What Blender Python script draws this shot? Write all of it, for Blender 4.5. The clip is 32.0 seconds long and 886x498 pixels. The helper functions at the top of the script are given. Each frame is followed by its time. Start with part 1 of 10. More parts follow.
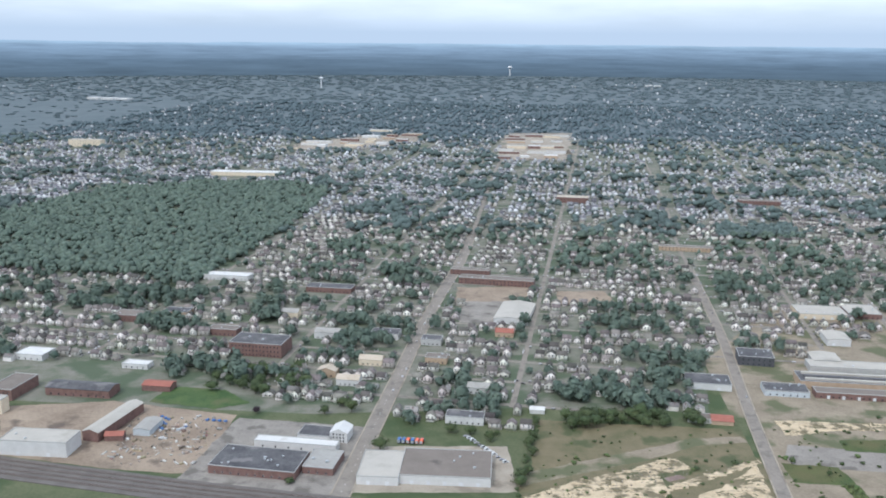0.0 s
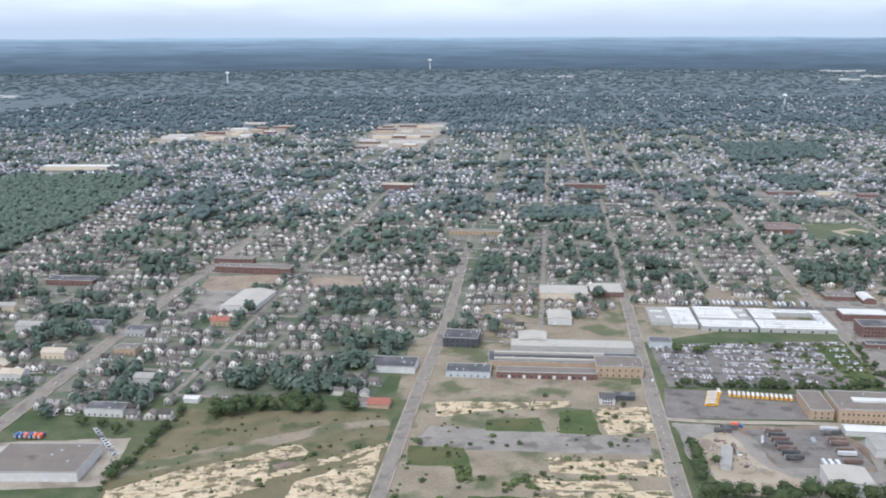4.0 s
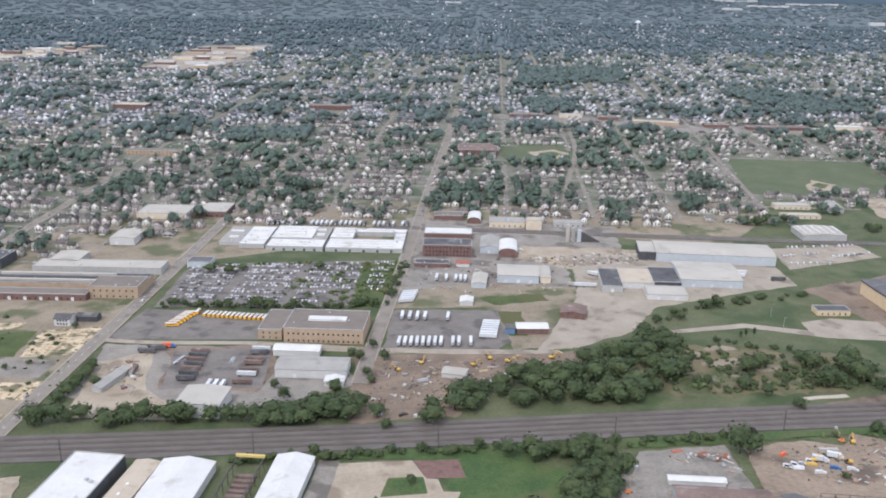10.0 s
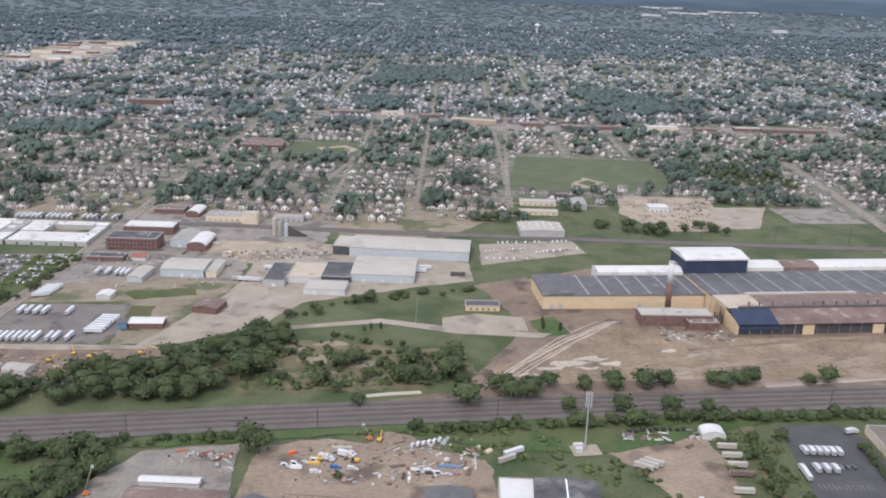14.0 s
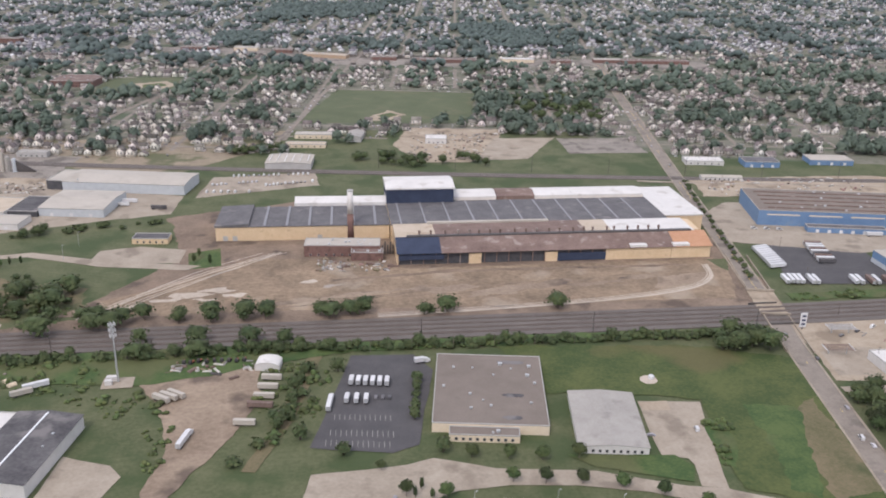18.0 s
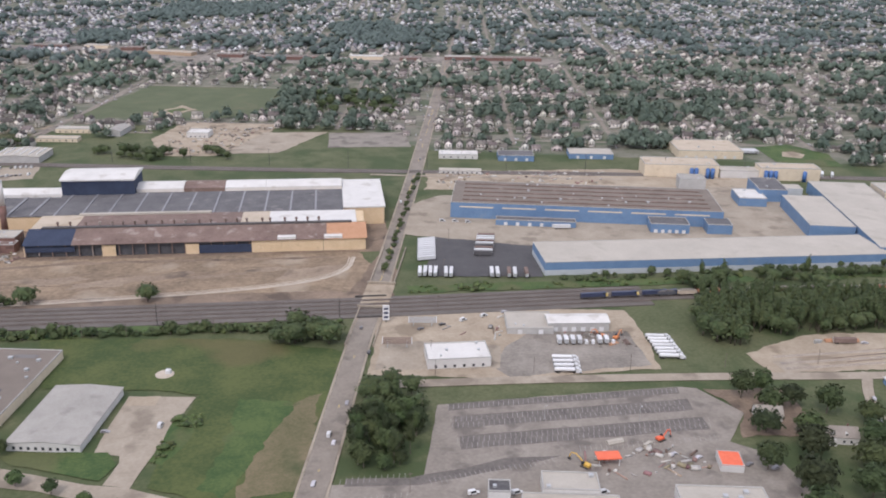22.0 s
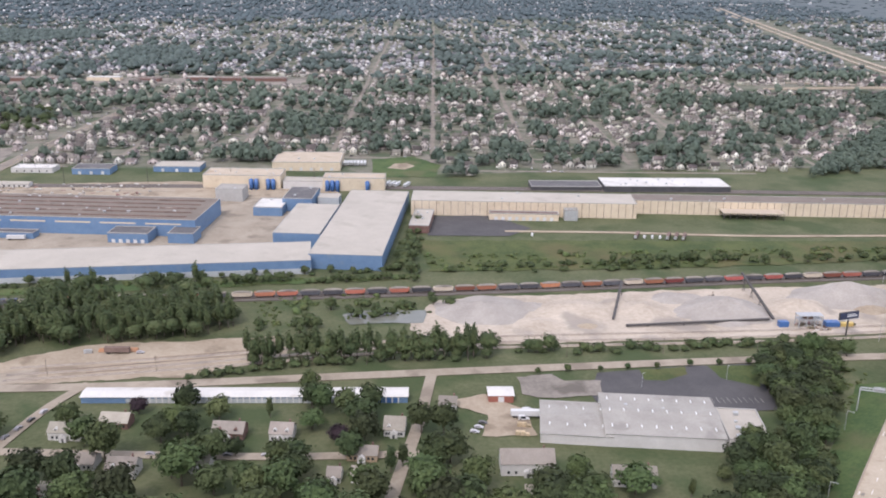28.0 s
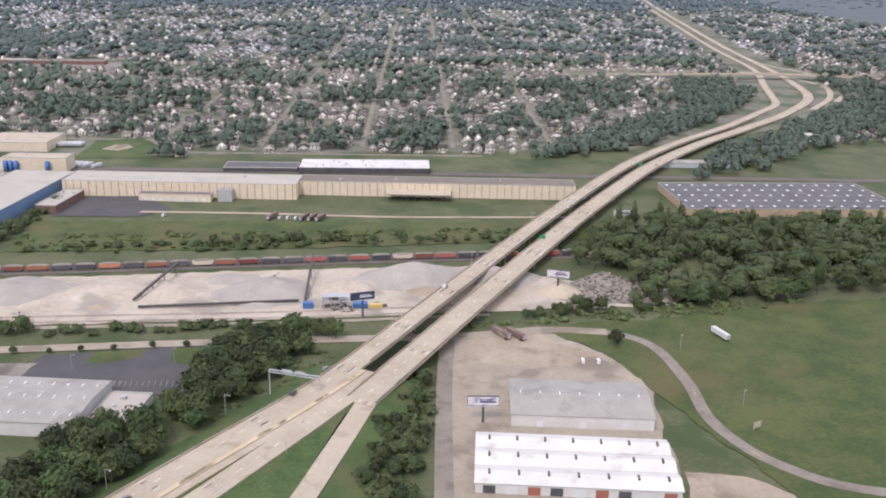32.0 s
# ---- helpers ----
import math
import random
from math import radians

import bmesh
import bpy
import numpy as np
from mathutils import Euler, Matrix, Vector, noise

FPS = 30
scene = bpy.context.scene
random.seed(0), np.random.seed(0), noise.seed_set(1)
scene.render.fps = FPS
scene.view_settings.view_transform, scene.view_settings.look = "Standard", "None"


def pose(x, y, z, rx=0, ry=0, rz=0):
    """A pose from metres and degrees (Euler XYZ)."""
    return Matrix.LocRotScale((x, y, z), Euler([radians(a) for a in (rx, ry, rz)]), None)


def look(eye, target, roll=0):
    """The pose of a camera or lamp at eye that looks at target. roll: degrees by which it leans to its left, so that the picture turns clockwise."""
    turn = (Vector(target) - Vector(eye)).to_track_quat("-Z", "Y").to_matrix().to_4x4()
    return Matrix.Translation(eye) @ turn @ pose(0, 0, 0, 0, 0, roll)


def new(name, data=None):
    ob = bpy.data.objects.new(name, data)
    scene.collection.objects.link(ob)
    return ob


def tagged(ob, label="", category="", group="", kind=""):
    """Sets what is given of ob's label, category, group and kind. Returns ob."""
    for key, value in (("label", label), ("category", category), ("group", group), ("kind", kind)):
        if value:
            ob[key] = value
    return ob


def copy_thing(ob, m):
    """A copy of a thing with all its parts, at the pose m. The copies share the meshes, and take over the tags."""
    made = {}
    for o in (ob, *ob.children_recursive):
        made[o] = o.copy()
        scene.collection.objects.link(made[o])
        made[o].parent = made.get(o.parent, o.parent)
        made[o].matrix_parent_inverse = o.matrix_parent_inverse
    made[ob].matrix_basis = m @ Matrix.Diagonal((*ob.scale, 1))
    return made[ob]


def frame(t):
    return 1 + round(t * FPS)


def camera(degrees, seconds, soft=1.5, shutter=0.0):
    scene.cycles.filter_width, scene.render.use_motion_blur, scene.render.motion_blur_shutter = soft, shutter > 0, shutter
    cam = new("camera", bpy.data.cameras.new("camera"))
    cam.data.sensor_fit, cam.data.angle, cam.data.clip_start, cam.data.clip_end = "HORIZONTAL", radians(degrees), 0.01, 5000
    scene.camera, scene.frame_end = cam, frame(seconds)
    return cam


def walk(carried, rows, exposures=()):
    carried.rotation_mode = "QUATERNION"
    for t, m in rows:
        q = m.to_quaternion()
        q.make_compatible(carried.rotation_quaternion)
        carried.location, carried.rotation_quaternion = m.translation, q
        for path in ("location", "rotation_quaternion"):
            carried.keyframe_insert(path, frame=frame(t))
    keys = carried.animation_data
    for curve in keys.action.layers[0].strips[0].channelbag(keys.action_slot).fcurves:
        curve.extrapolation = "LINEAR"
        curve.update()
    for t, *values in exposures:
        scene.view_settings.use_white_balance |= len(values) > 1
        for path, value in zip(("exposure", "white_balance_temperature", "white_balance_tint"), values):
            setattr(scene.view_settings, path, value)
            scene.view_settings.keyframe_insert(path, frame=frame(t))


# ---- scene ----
cam = camera(52.7, 32.0, 1.9)
SCALE = 0.515
METRES, EYE, TILT, LEAN, TURN = 2300.0 * SCALE, 341.2 * SCALE, -12.58, -0.5, 0.0
ROWS = [
    (0.0, 0.0, 0.0, 0.0, 0.0, 0.0, -0.0),
    (0.5, 0.0153, 0.002, -0.001, -0.69, 0.35, 0.16),
    (1.0, 0.0306, 0.0035, -0.002, -1.4, 0.33, 0.2),
    (1.5, 0.0461, 0.0057, -0.0029, -1.92, 0.3, 0.38),
    (2.0, 0.0612, 0.0075, -0.0036, -2.13, 0.25, 0.61),
    (2.5, 0.0765, 0.0085, -0.0044, -2.29, 0.71, 1.03),
    (4.5, 0.1382, 0.0136, -0.0093, -3.13, -1.51, 1.31),
    (5.0, 0.1536, 0.0143, -0.0104, -3.4, -3.22, 1.23),
    (5.5, 0.1689, 0.0152, -0.0113, -3.98, -4.29, 1.19),
    (6.0, 0.1844, 0.0163, -0.0123, -4.21, -4.35, 1.22),
    (6.5, 0.2001, 0.0164, -0.0131, -4.58, -4.12, 1.21),
    (7.0, 0.2152, 0.0175, -0.0143, -4.96, -4.14, 1.04),
    (7.5, 0.2307, 0.0174, -0.0154, -5.08, -4.41, 0.93),
    (8.0, 0.2464, 0.0186, -0.0165, -5.24, -4.49, 0.94),
    (8.5, 0.2616, 0.0182, -0.0175, -5.55, -4.6, 0.94),
    (9.0, 0.2769, 0.0187, -0.0183, -6.11, -4.71, 1.04),
    (9.5, 0.2925, 0.0187, -0.0192, -6.42, -4.71, 1.08),
    (10.0, 0.3081, 0.0189, -0.0203, -6.65, -4.71, 1.27),
    (10.5, 0.3232, 0.0184, -0.0209, -7.06, -4.68, 0.92),
    (11.0, 0.3388, 0.0183, -0.0223, -7.24, -4.62, 0.6),
    (11.5, 0.3545, 0.018, -0.0232, -7.44, -4.87, 0.3),
    (12.0, 0.3698, 0.0176, -0.0242, -7.63, -5.06, 0.27),
    (12.5, 0.3855, 0.0174, -0.025, -8.04, -5.08, 0.44),
    (13.0, 0.4006, 0.017, -0.0257, -8.75, -4.58, 0.54),
    (13.5, 0.4164, 0.0167, -0.0271, -9.03, -4.12, 0.68),
    (14.0, 0.4314, 0.0157, -0.0283, -9.23, -4.48, 0.77),
    (14.5, 0.447, 0.0149, -0.0295, -9.12, -5.39, 0.74),
    (16.5, 0.5083, 0.0112, -0.034, -9.24, -6.72, 0.84),
    (17.0, 0.5238, 0.0101, -0.0353, -9.23, -7.13, 0.96),
    (17.5, 0.5395, 0.0095, -0.0367, -9.45, -7.68, 1.22),
    (18.0, 0.5552, 0.0086, -0.0379, -9.22, -7.97, 1.51),
    (18.5, 0.5704, 0.0074, -0.0391, -9.3, -8.55, 1.58),
    (19.0, 0.5862, 0.0064, -0.0403, -9.03, -8.4, 1.8),
    (19.5, 0.602, 0.0053, -0.0413, -9.17, -8.19, 1.8),
    (20.0, 0.6176, 0.0049, -0.043, -9.32, -8.07, 1.76),
    (20.5, 0.6331, 0.0037, -0.0439, -9.25, -8.26, 1.62),
    (21.0, 0.6491, 0.0029, -0.0454, -9.05, -8.33, 1.48),
    (21.5, 0.6646, 0.0016, -0.0464, -8.99, -8.11, 1.55),
    (22.0, 0.6805, 0.0006, -0.0478, -9.08, -7.58, 1.58),
    (22.5, 0.6966, 0.0001, -0.0495, -8.82, -7.52, 1.84),
    (23.0, 0.7121, -0.0013, -0.0506, -8.79, -7.7, 1.87),
    (23.5, 0.7278, -0.0017, -0.0518, -8.63, -5.36, 2.54),
    (24.0, 0.7441, -0.003, -0.0535, -8.79, -4.14, 2.64),
    (24.5, 0.7592, -0.0037, -0.055, -9.21, -3.93, 2.31),
    (25.0, 0.7752, -0.0045, -0.0567, -9.22, -4.25, 2.28),
    (25.5, 0.7913, -0.0054, -0.0581, -9.6, -4.69, 2.16),
    (27.5, 0.8538, -0.0099, -0.0636, -10.2, -5.38, 2.12),
    (28.0, 0.8696, -0.0109, -0.0652, -10.31, -5.39, 2.1),
    (28.5, 0.8852, -0.0122, -0.0665, -10.39, -5.06, 2.1),
    (29.0, 0.9006, -0.0136, -0.0677, -10.69, -4.94, 2.02),
    (29.5, 0.9163, -0.0149, -0.0689, -10.65, -4.89, 1.92),
    (30.0, 0.932, -0.0165, -0.0702, -10.74, -4.89, 1.87),
    (30.5, 0.9478, -0.0178, -0.0714, -10.73, -4.96, 1.84),
    (31.0, 0.9635, -0.0194, -0.0725, -10.81, -4.95, 1.84),
    (31.5, 0.9791, -0.0211, -0.0737, -10.92, -5.25, 1.93),
    (32.0, 0.9947, -0.0225, -0.0749, -11.34, -5.87, 1.92),
]
EXPOSURES = [(0.0, 0.38, 5680, 8), (6.0, 0.42, 5820, 12), (13.0, 0.32, 5990, 15), (19.0, 0.22, 6320, 19), (25.0, 0.2, 6110, 18), (28.0, 0.44, 6220, 20), (32.0, 0.42, 6270, 20)]
walk(cam, [(t, pose(0, 0, EYE, TILT, LEAN, TURN) @ pose(METRES * x, METRES * y, METRES * z, 90 + pitch, roll, yaw)) for t, x, y, z, yaw, pitch, roll in ROWS], EXPOSURES)

# ---- world, sun ----
SUN_ELEVATION, SUN_AZIMUTH = 52.0, 215.0
world = bpy.data.worlds.new("overcast_sky")
scene.world = world
world.use_nodes = True
wn, wl = world.node_tree.nodes, world.node_tree.links
wn.clear()
sky = wn.new("ShaderNodeTexSky")
sky.sky_type, sky.sun_disc = "NISHITA", False
sky.sun_elevation, sky.sun_rotation = radians(SUN_ELEVATION), radians(SUN_AZIMUTH)
sky.air_density, sky.dust_density, sky.altitude = 1.0, 3.0, 300
cloud_co = wn.new("ShaderNodeTexCoord")
cloud_map = wn.new("ShaderNodeMapping")
cloud_map.inputs["Scale"].default_value = (2.2, 2.2, 11.0)
cloud_noise = wn.new("ShaderNodeTexNoise")
cloud_noise.inputs["Scale"].default_value, cloud_noise.inputs["Detail"].default_value = 2.2, 7.0
cloud_ramp = wn.new("ShaderNodeValToRGB")
cloud_ramp.color_ramp.elements[0].position, cloud_ramp.color_ramp.elements[1].position = 0.38, 0.66
cloud_ramp.color_ramp.elements[0].color, cloud_ramp.color_ramp.elements[1].color = (0.45, 0.45, 0.45, 1), (0.95, 0.95, 0.95, 1)
cloud_mix = wn.new("ShaderNodeMixRGB")
cloud_mix.inputs["Color2"].default_value = (6.1, 6.3, 6.6, 1)
low_map = wn.new("ShaderNodeSeparateXYZ")
low_cut = wn.new("ShaderNodeMapRange")
low_cut.inputs["From Min"].default_value, low_cut.inputs["From Max"].default_value = 0.056, 0.018
low_mix = wn.new("ShaderNodeMixRGB")
low_mix.inputs["Color2"].default_value = (3.0, 3.45, 4.0, 1)
background = wn.new("ShaderNodeBackground")
background.inputs["Strength"].default_value = 0.15
world_out = wn.new("ShaderNodeOutputWorld")
wl.new(cloud_co.outputs["Generated"], cloud_map.inputs["Vector"])
wl.new(cloud_map.outputs["Vector"], cloud_noise.inputs["Vector"])
wl.new(cloud_noise.outputs["Fac"], cloud_ramp.inputs["Fac"])
wl.new(cloud_ramp.outputs["Color"], cloud_mix.inputs["Fac"])
wl.new(sky.outputs["Color"], cloud_mix.inputs["Color1"])
wl.new(cloud_co.outputs["Generated"], low_map.inputs["Vector"])
wl.new(low_map.outputs["Z"], low_cut.inputs["Value"])
wl.new(low_cut.outputs["Result"], low_mix.inputs["Fac"])
wl.new(cloud_mix.outputs["Color"], low_mix.inputs["Color1"])
wl.new(low_mix.outputs["Color"], background.inputs["Color"])
wl.new(background.outputs["Background"], world_out.inputs["Surface"])

sun = new("sun", bpy.data.lights.new("sun", "SUN"))
sun.data.energy, sun.data.angle, sun.data.color = 1.35, radians(14), (1.0, 0.95, 0.88)
sa, se = radians(SUN_AZIMUTH), radians(SUN_ELEVATION)
sun.matrix_world = look((math.sin(sa) * math.cos(se) * 900, math.cos(sa) * math.cos(se) * 900, math.sin(se) * 900), (0, 0, 0))


# ---- materials ----
def material(name, a, b, scale=0.15, fine=2.0, rough=0.9, metal=0.0, bump=0.3, island=False, per_object=0.0, ribs=0.0, spots=None, spread=0.25, hues=0.0225):
    """Two tones mixed by a coarse and a fine noise in metres; ribs: spacing of sheet-metal ribs; spots: a third, patchy tone."""
    m = bpy.data.materials.new(name)
    m.use_nodes = True
    n, l = m.node_tree.nodes, m.node_tree.links
    p = n["Principled BSDF"]
    p.inputs["Roughness"].default_value, p.inputs["Metallic"].default_value = rough, metal
    geo = n.new("ShaderNodeNewGeometry")
    co = n.new("ShaderNodeTexCoord")
    coarse = n.new("ShaderNodeTexNoise")
    coarse.inputs["Scale"].default_value, coarse.inputs["Detail"].default_value, coarse.inputs["Roughness"].default_value = scale, 6.0, 0.65
    grain = n.new("ShaderNodeTexNoise")
    grain.inputs["Scale"].default_value, grain.inputs["Detail"].default_value, grain.inputs["Roughness"].default_value = fine, 6.0, 0.62
    place = n.new("ShaderNodeVectorMath")
    place.operation = "SCALE"
    place.inputs["Scale"].default_value = 1 / SCALE
    l.new(geo.outputs["Position"], place.inputs[0])
    l.new(place.outputs["Vector"], coarse.inputs["Vector"])
    l.new(place.outputs["Vector"], grain.inputs["Vector"])
    ramp = n.new("ShaderNodeMapRange")
    ramp.inputs["From Min"].default_value, ramp.inputs["From Max"].default_value = 0.5 - spread, 0.5 + spread
    add = n.new("ShaderNodeMath")
    add.operation = "MULTIPLY_ADD"
    add.inputs[1].default_value, add.inputs[2].default_value = 0.62, -0.31
    total = n.new("ShaderNodeMath")
    l.new(grain.outputs["Fac"], add.inputs[0])
    l.new(coarse.outputs["Fac"], total.inputs[0])
    l.new(add.outputs[0], total.inputs[1])
    l.new(total.outputs[0], ramp.inputs["Value"])
    mix = n.new("ShaderNodeMixRGB")
    mix.inputs["Color1"].default_value, mix.inputs["Color2"].default_value = (*a, 1), (*b, 1)
    l.new(ramp.outputs["Result"], mix.inputs["Fac"])
    colour = mix.outputs["Color"]
    if spots:
        blot = n.new("ShaderNodeTexNoise")
        blot.inputs["Scale"].default_value, blot.inputs["Detail"].default_value = spots[1], 5.0
        cut = n.new("ShaderNodeMapRange")
        cut.inputs["From Min"].default_value, cut.inputs["From Max"].default_value = spots[2], spots[2] + 0.1
        cut.inputs["To Max"].default_value = spots[3]
        over = n.new("ShaderNodeMixRGB")
        over.inputs["Color2"].default_value = (*spots[0], 1)
        shift = n.new("ShaderNodeVectorMath")
        shift.inputs[1].default_value = (311.0, 127.0, 53.0)
        l.new(place.outputs["Vector"], shift.inputs[0])
        l.new(shift.outputs["Vector"], blot.inputs["Vector"])
        l.new(blot.outputs["Fac"], cut.inputs["Value"])
        l.new(cut.outputs["Result"], over.inputs["Fac"])
        l.new(colour, over.inputs["Color1"])
        colour = over.outputs["Color"]
    if island or per_object:
        hsv = n.new("ShaderNodeHueSaturation")
        rnd = geo.outputs["Random Per Island"]
        if per_object:
            rnd = n.new("ShaderNodeObjectInfo").outputs["Random"]
        amount = per_object or (0.5 if island is True else island)
        val = n.new("ShaderNodeMapRange")
        val.inputs["To Min"].default_value, val.inputs["To Max"].default_value = 1 - amount, 1 + amount
        hue = n.new("ShaderNodeMapRange")
        hue.inputs["To Min"].default_value, hue.inputs["To Max"].default_value = 0.498 - hues, 0.498 + hues
        swap = n.new("ShaderNodeMath")
        swap.operation = "PINGPONG"
        swap.inputs[1].default_value = 0.13
        big = n.new("ShaderNodeMath")
        big.operation = "MULTIPLY"
        big.inputs[1].default_value = 7.7
        l.new(rnd, val.inputs["Value"])
        l.new(rnd, swap.inputs[0])
        l.new(swap.outputs[0], big.inputs[0])
        l.new(big.outputs[0], hue.inputs["Value"])
        l.new(val.outputs["Result"], hsv.inputs["Value"])
        l.new(hue.outputs["Result"], hsv.inputs["Hue"])
        l.new(colour, hsv.inputs["Color"])
        colour = hsv.outputs["Color"]
    l.new(colour, p.inputs["Base Color"])
    bumped = n.new("ShaderNodeBump")
    bumped.inputs["Strength"].default_value, bumped.inputs["Distance"].default_value = bump, 0.25
    l.new(grain.outputs["Fac"], bumped.inputs["Height"])
    if ribs:
        wave = n.new("ShaderNodeTexWave")
        wave.inputs["Scale"].default_value = 0.314 / ribs
        l.new(co.outputs["Object"], wave.inputs["Vector"])
        ribbed = n.new("ShaderNodeBump")
        ribbed.inputs["Strength"].default_value, ribbed.inputs["Distance"].default_value = 0.35, 0.1
        l.new(wave.outputs["Fac"], ribbed.inputs["Height"])
        l.new(bumped.outputs["Normal"], ribbed.inputs["Normal"])
        l.new(ribbed.outputs["Normal"], p.inputs["Normal"])
    else:
        l.new(bumped.outputs["Normal"], p.inputs["Normal"])
    return m


M = {}
M["ground"] = material("ground_grass_and_soil", (0.0614, 0.0803, 0.0294), (0.1263, 0.1307, 0.0646), 0.025, 0.4, spots=((0.0433, 0.0697, 0.0209), 0.02, 0.5, 0.8), spread=0.2)
# a slight blue in the yard soil's colour stands for haze over the town
M["yard"] = material("hazed_yard_soil", (0.1026, 0.118, 0.068), (0.2308, 0.208, 0.173), 0.05, 0.6, spots=((0.0636, 0.09, 0.0447), 0.02, 0.48, 0.85))
M["grass"] = material("mown_grass", (0.0397, 0.0657, 0.0146), (0.0883, 0.1058, 0.03), 0.03, 0.5, spots=((0.1192, 0.0985, 0.0405), 0.014, 0.53, 0.65), spread=0.14)
M["lawn"] = material("park_lawn_grass", (0.0371, 0.0757, 0.0181), (0.0812, 0.1186, 0.0333), 0.04, 0.6, spots=((0.1148, 0.1094, 0.0475), 0.03, 0.53, 0.6), spread=0.14)
M["park_grass"] = material("worn_park_grass", (0.0702, 0.092, 0.042), (0.117, 0.1306, 0.066), 0.03, 0.6, spots=((0.144, 0.1334, 0.075), 0.03, 0.57, 0.6))
M["dry_grass"] = material("dry_grass", (0.095, 0.0945, 0.0399), (0.209, 0.162, 0.095), 0.035, 0.7, spots=((0.0522, 0.072, 0.0238), 0.03, 0.52, 0.8))
M["dry_dirt"] = material("weedy_dirt", (0.18, 0.145, 0.098), (0.33, 0.27, 0.192), 0.03, 0.4, spots=((0.085, 0.098, 0.04), 0.026, 0.5, 0.85))
M["dirt"] = material("bare_dirt", (0.19, 0.14, 0.098), (0.37, 0.29, 0.208), 0.022, 0.35, spots=((0.095, 0.07, 0.053), 0.035, 0.55, 0.8))
M["lot_dirt"] = material("churned_lot_dirt", (0.14, 0.102, 0.067), (0.33, 0.245, 0.162), 0.03, 0.28, spots=((0.4, 0.335, 0.255), 0.02, 0.56, 0.6), spread=0.2)
M["dirt_dark"] = material("dark_cinder_dirt", (0.1218, 0.0876, 0.0632), (0.29, 0.2163, 0.1535), 0.035, 0.5, spots=((0.0638, 0.0464, 0.0353), 0.04, 0.56, 0.7))
M["concrete"] = material("old_concrete_paving", (0.2697, 0.2254, 0.171), (0.3999, 0.345, 0.27), 0.045, 0.5, spots=((0.186, 0.1518, 0.1152), 0.05, 0.55, 0.7))
M["gravel_grey"] = material("grey_gravel", (0.165, 0.145, 0.122), (0.33, 0.295, 0.25), 0.04, 0.5, spots=((0.11, 0.095, 0.078), 0.05, 0.54, 0.75))
M["gravel_tan"] = material("tan_gravel", (0.282, 0.2232, 0.1575), (0.4418, 0.372, 0.279), 0.035, 0.5, spots=((0.188, 0.1442, 0.099), 0.05, 0.56, 0.7))
M["gravel_white"] = material("crushed_limestone", (0.342, 0.2852, 0.2205), (0.57, 0.4968, 0.405), 0.03, 0.4, spots=((0.2945, 0.2622, 0.225), 0.035, 0.54, 0.75))
M["gravel_pile"] = material("grey_stone_pile", (0.291, 0.2632, 0.23), (0.4365, 0.3995, 0.3542), 0.06, 0.8, bump=0.8)
M["slab"] = material("bleached_concrete_slab", (0.44, 0.34, 0.21), (0.66, 0.53, 0.355), 0.05, 0.35, spots=((0.14, 0.118, 0.065), 0.09, 0.5, 0.9))
M["asphalt_new"] = material("dark_asphalt", (0.062, 0.06, 0.062), (0.1, 0.095, 0.095), 0.06, 1.5)
M["asphalt_old"] = material("weathered_asphalt", (0.13, 0.113, 0.1), (0.235, 0.208, 0.18), 0.05, 0.6, spots=((0.085, 0.075, 0.068), 0.06, 0.54, 0.75))
M["road"] = material("street_asphalt", (0.19, 0.162, 0.132), (0.29, 0.252, 0.208), 0.06, 0.6, spots=((0.14, 0.12, 0.1), 0.08, 0.56, 0.7))
M["highway"] = material("highway_concrete", (0.37, 0.308, 0.225), (0.49, 0.42, 0.325), 0.05, 0.5, spots=((0.33, 0.265, 0.185), 0.1, 0.57, 0.7))
M["paint_white"] = material("white_road_paint", (0.6222, 0.6015, 0.56), (0.7771, 0.7564, 0.7259), 0.5, 3.0)
M["paint_yellow"] = material("yellow_road_paint", (0.55, 0.4, 0.12), (0.68, 0.52, 0.2), 0.5, 3.0)
M["paint_worn"] = material("worn_road_paint", (0.27, 0.25, 0.225), (0.42, 0.4, 0.37), 0.5, 3.0)
M["asphalt_stained"] = material("oil_stained_asphalt", (0.1, 0.087, 0.078), (0.19, 0.168, 0.148), 0.12, 0.6)
M["asphalt_pale"] = material("sun_bleached_asphalt", (0.185, 0.16, 0.133), (0.31, 0.275, 0.232), 0.05, 0.5, spots=((0.12, 0.103, 0.09), 0.06, 0.55, 0.75))
M["machine_yellow"] = material("machine_yellow_paint", (0.6, 0.36, 0.05), (0.7, 0.44, 0.09), 0.5, 3.0, rough=0.5)
M["orange_paint"] = material("orange_machine_paint", (0.6, 0.2, 0.06), (0.7, 0.27, 0.1), 0.5, 3.0, rough=0.5)
M["scrap_paint"] = material("mixed_scrap_paint", (0.17, 0.12, 0.09), (0.31, 0.22, 0.16), 0.3, 2.0, rough=0.7, island=0.6, hues=0.06)
M["scrap_pale"] = material("pale_scrap", (0.34, 0.315, 0.28), (0.54, 0.52, 0.48), 0.3, 2.0, rough=0.6, island=0.5)
M["ballast"] = material("rail_ballast", (0.1, 0.086, 0.074), (0.172, 0.152, 0.134), 0.05, 1.2, bump=0.6)
M["track"] = material("rusty_track_ballast", (0.084, 0.064, 0.051), (0.134, 0.108, 0.089), 0.1, 1.5, bump=0.6)
M["rail_steel"] = material("rail_steel", (0.2, 0.16, 0.14), (0.34, 0.3, 0.27), 0.5, 3.0, rough=0.5, metal=0.6)
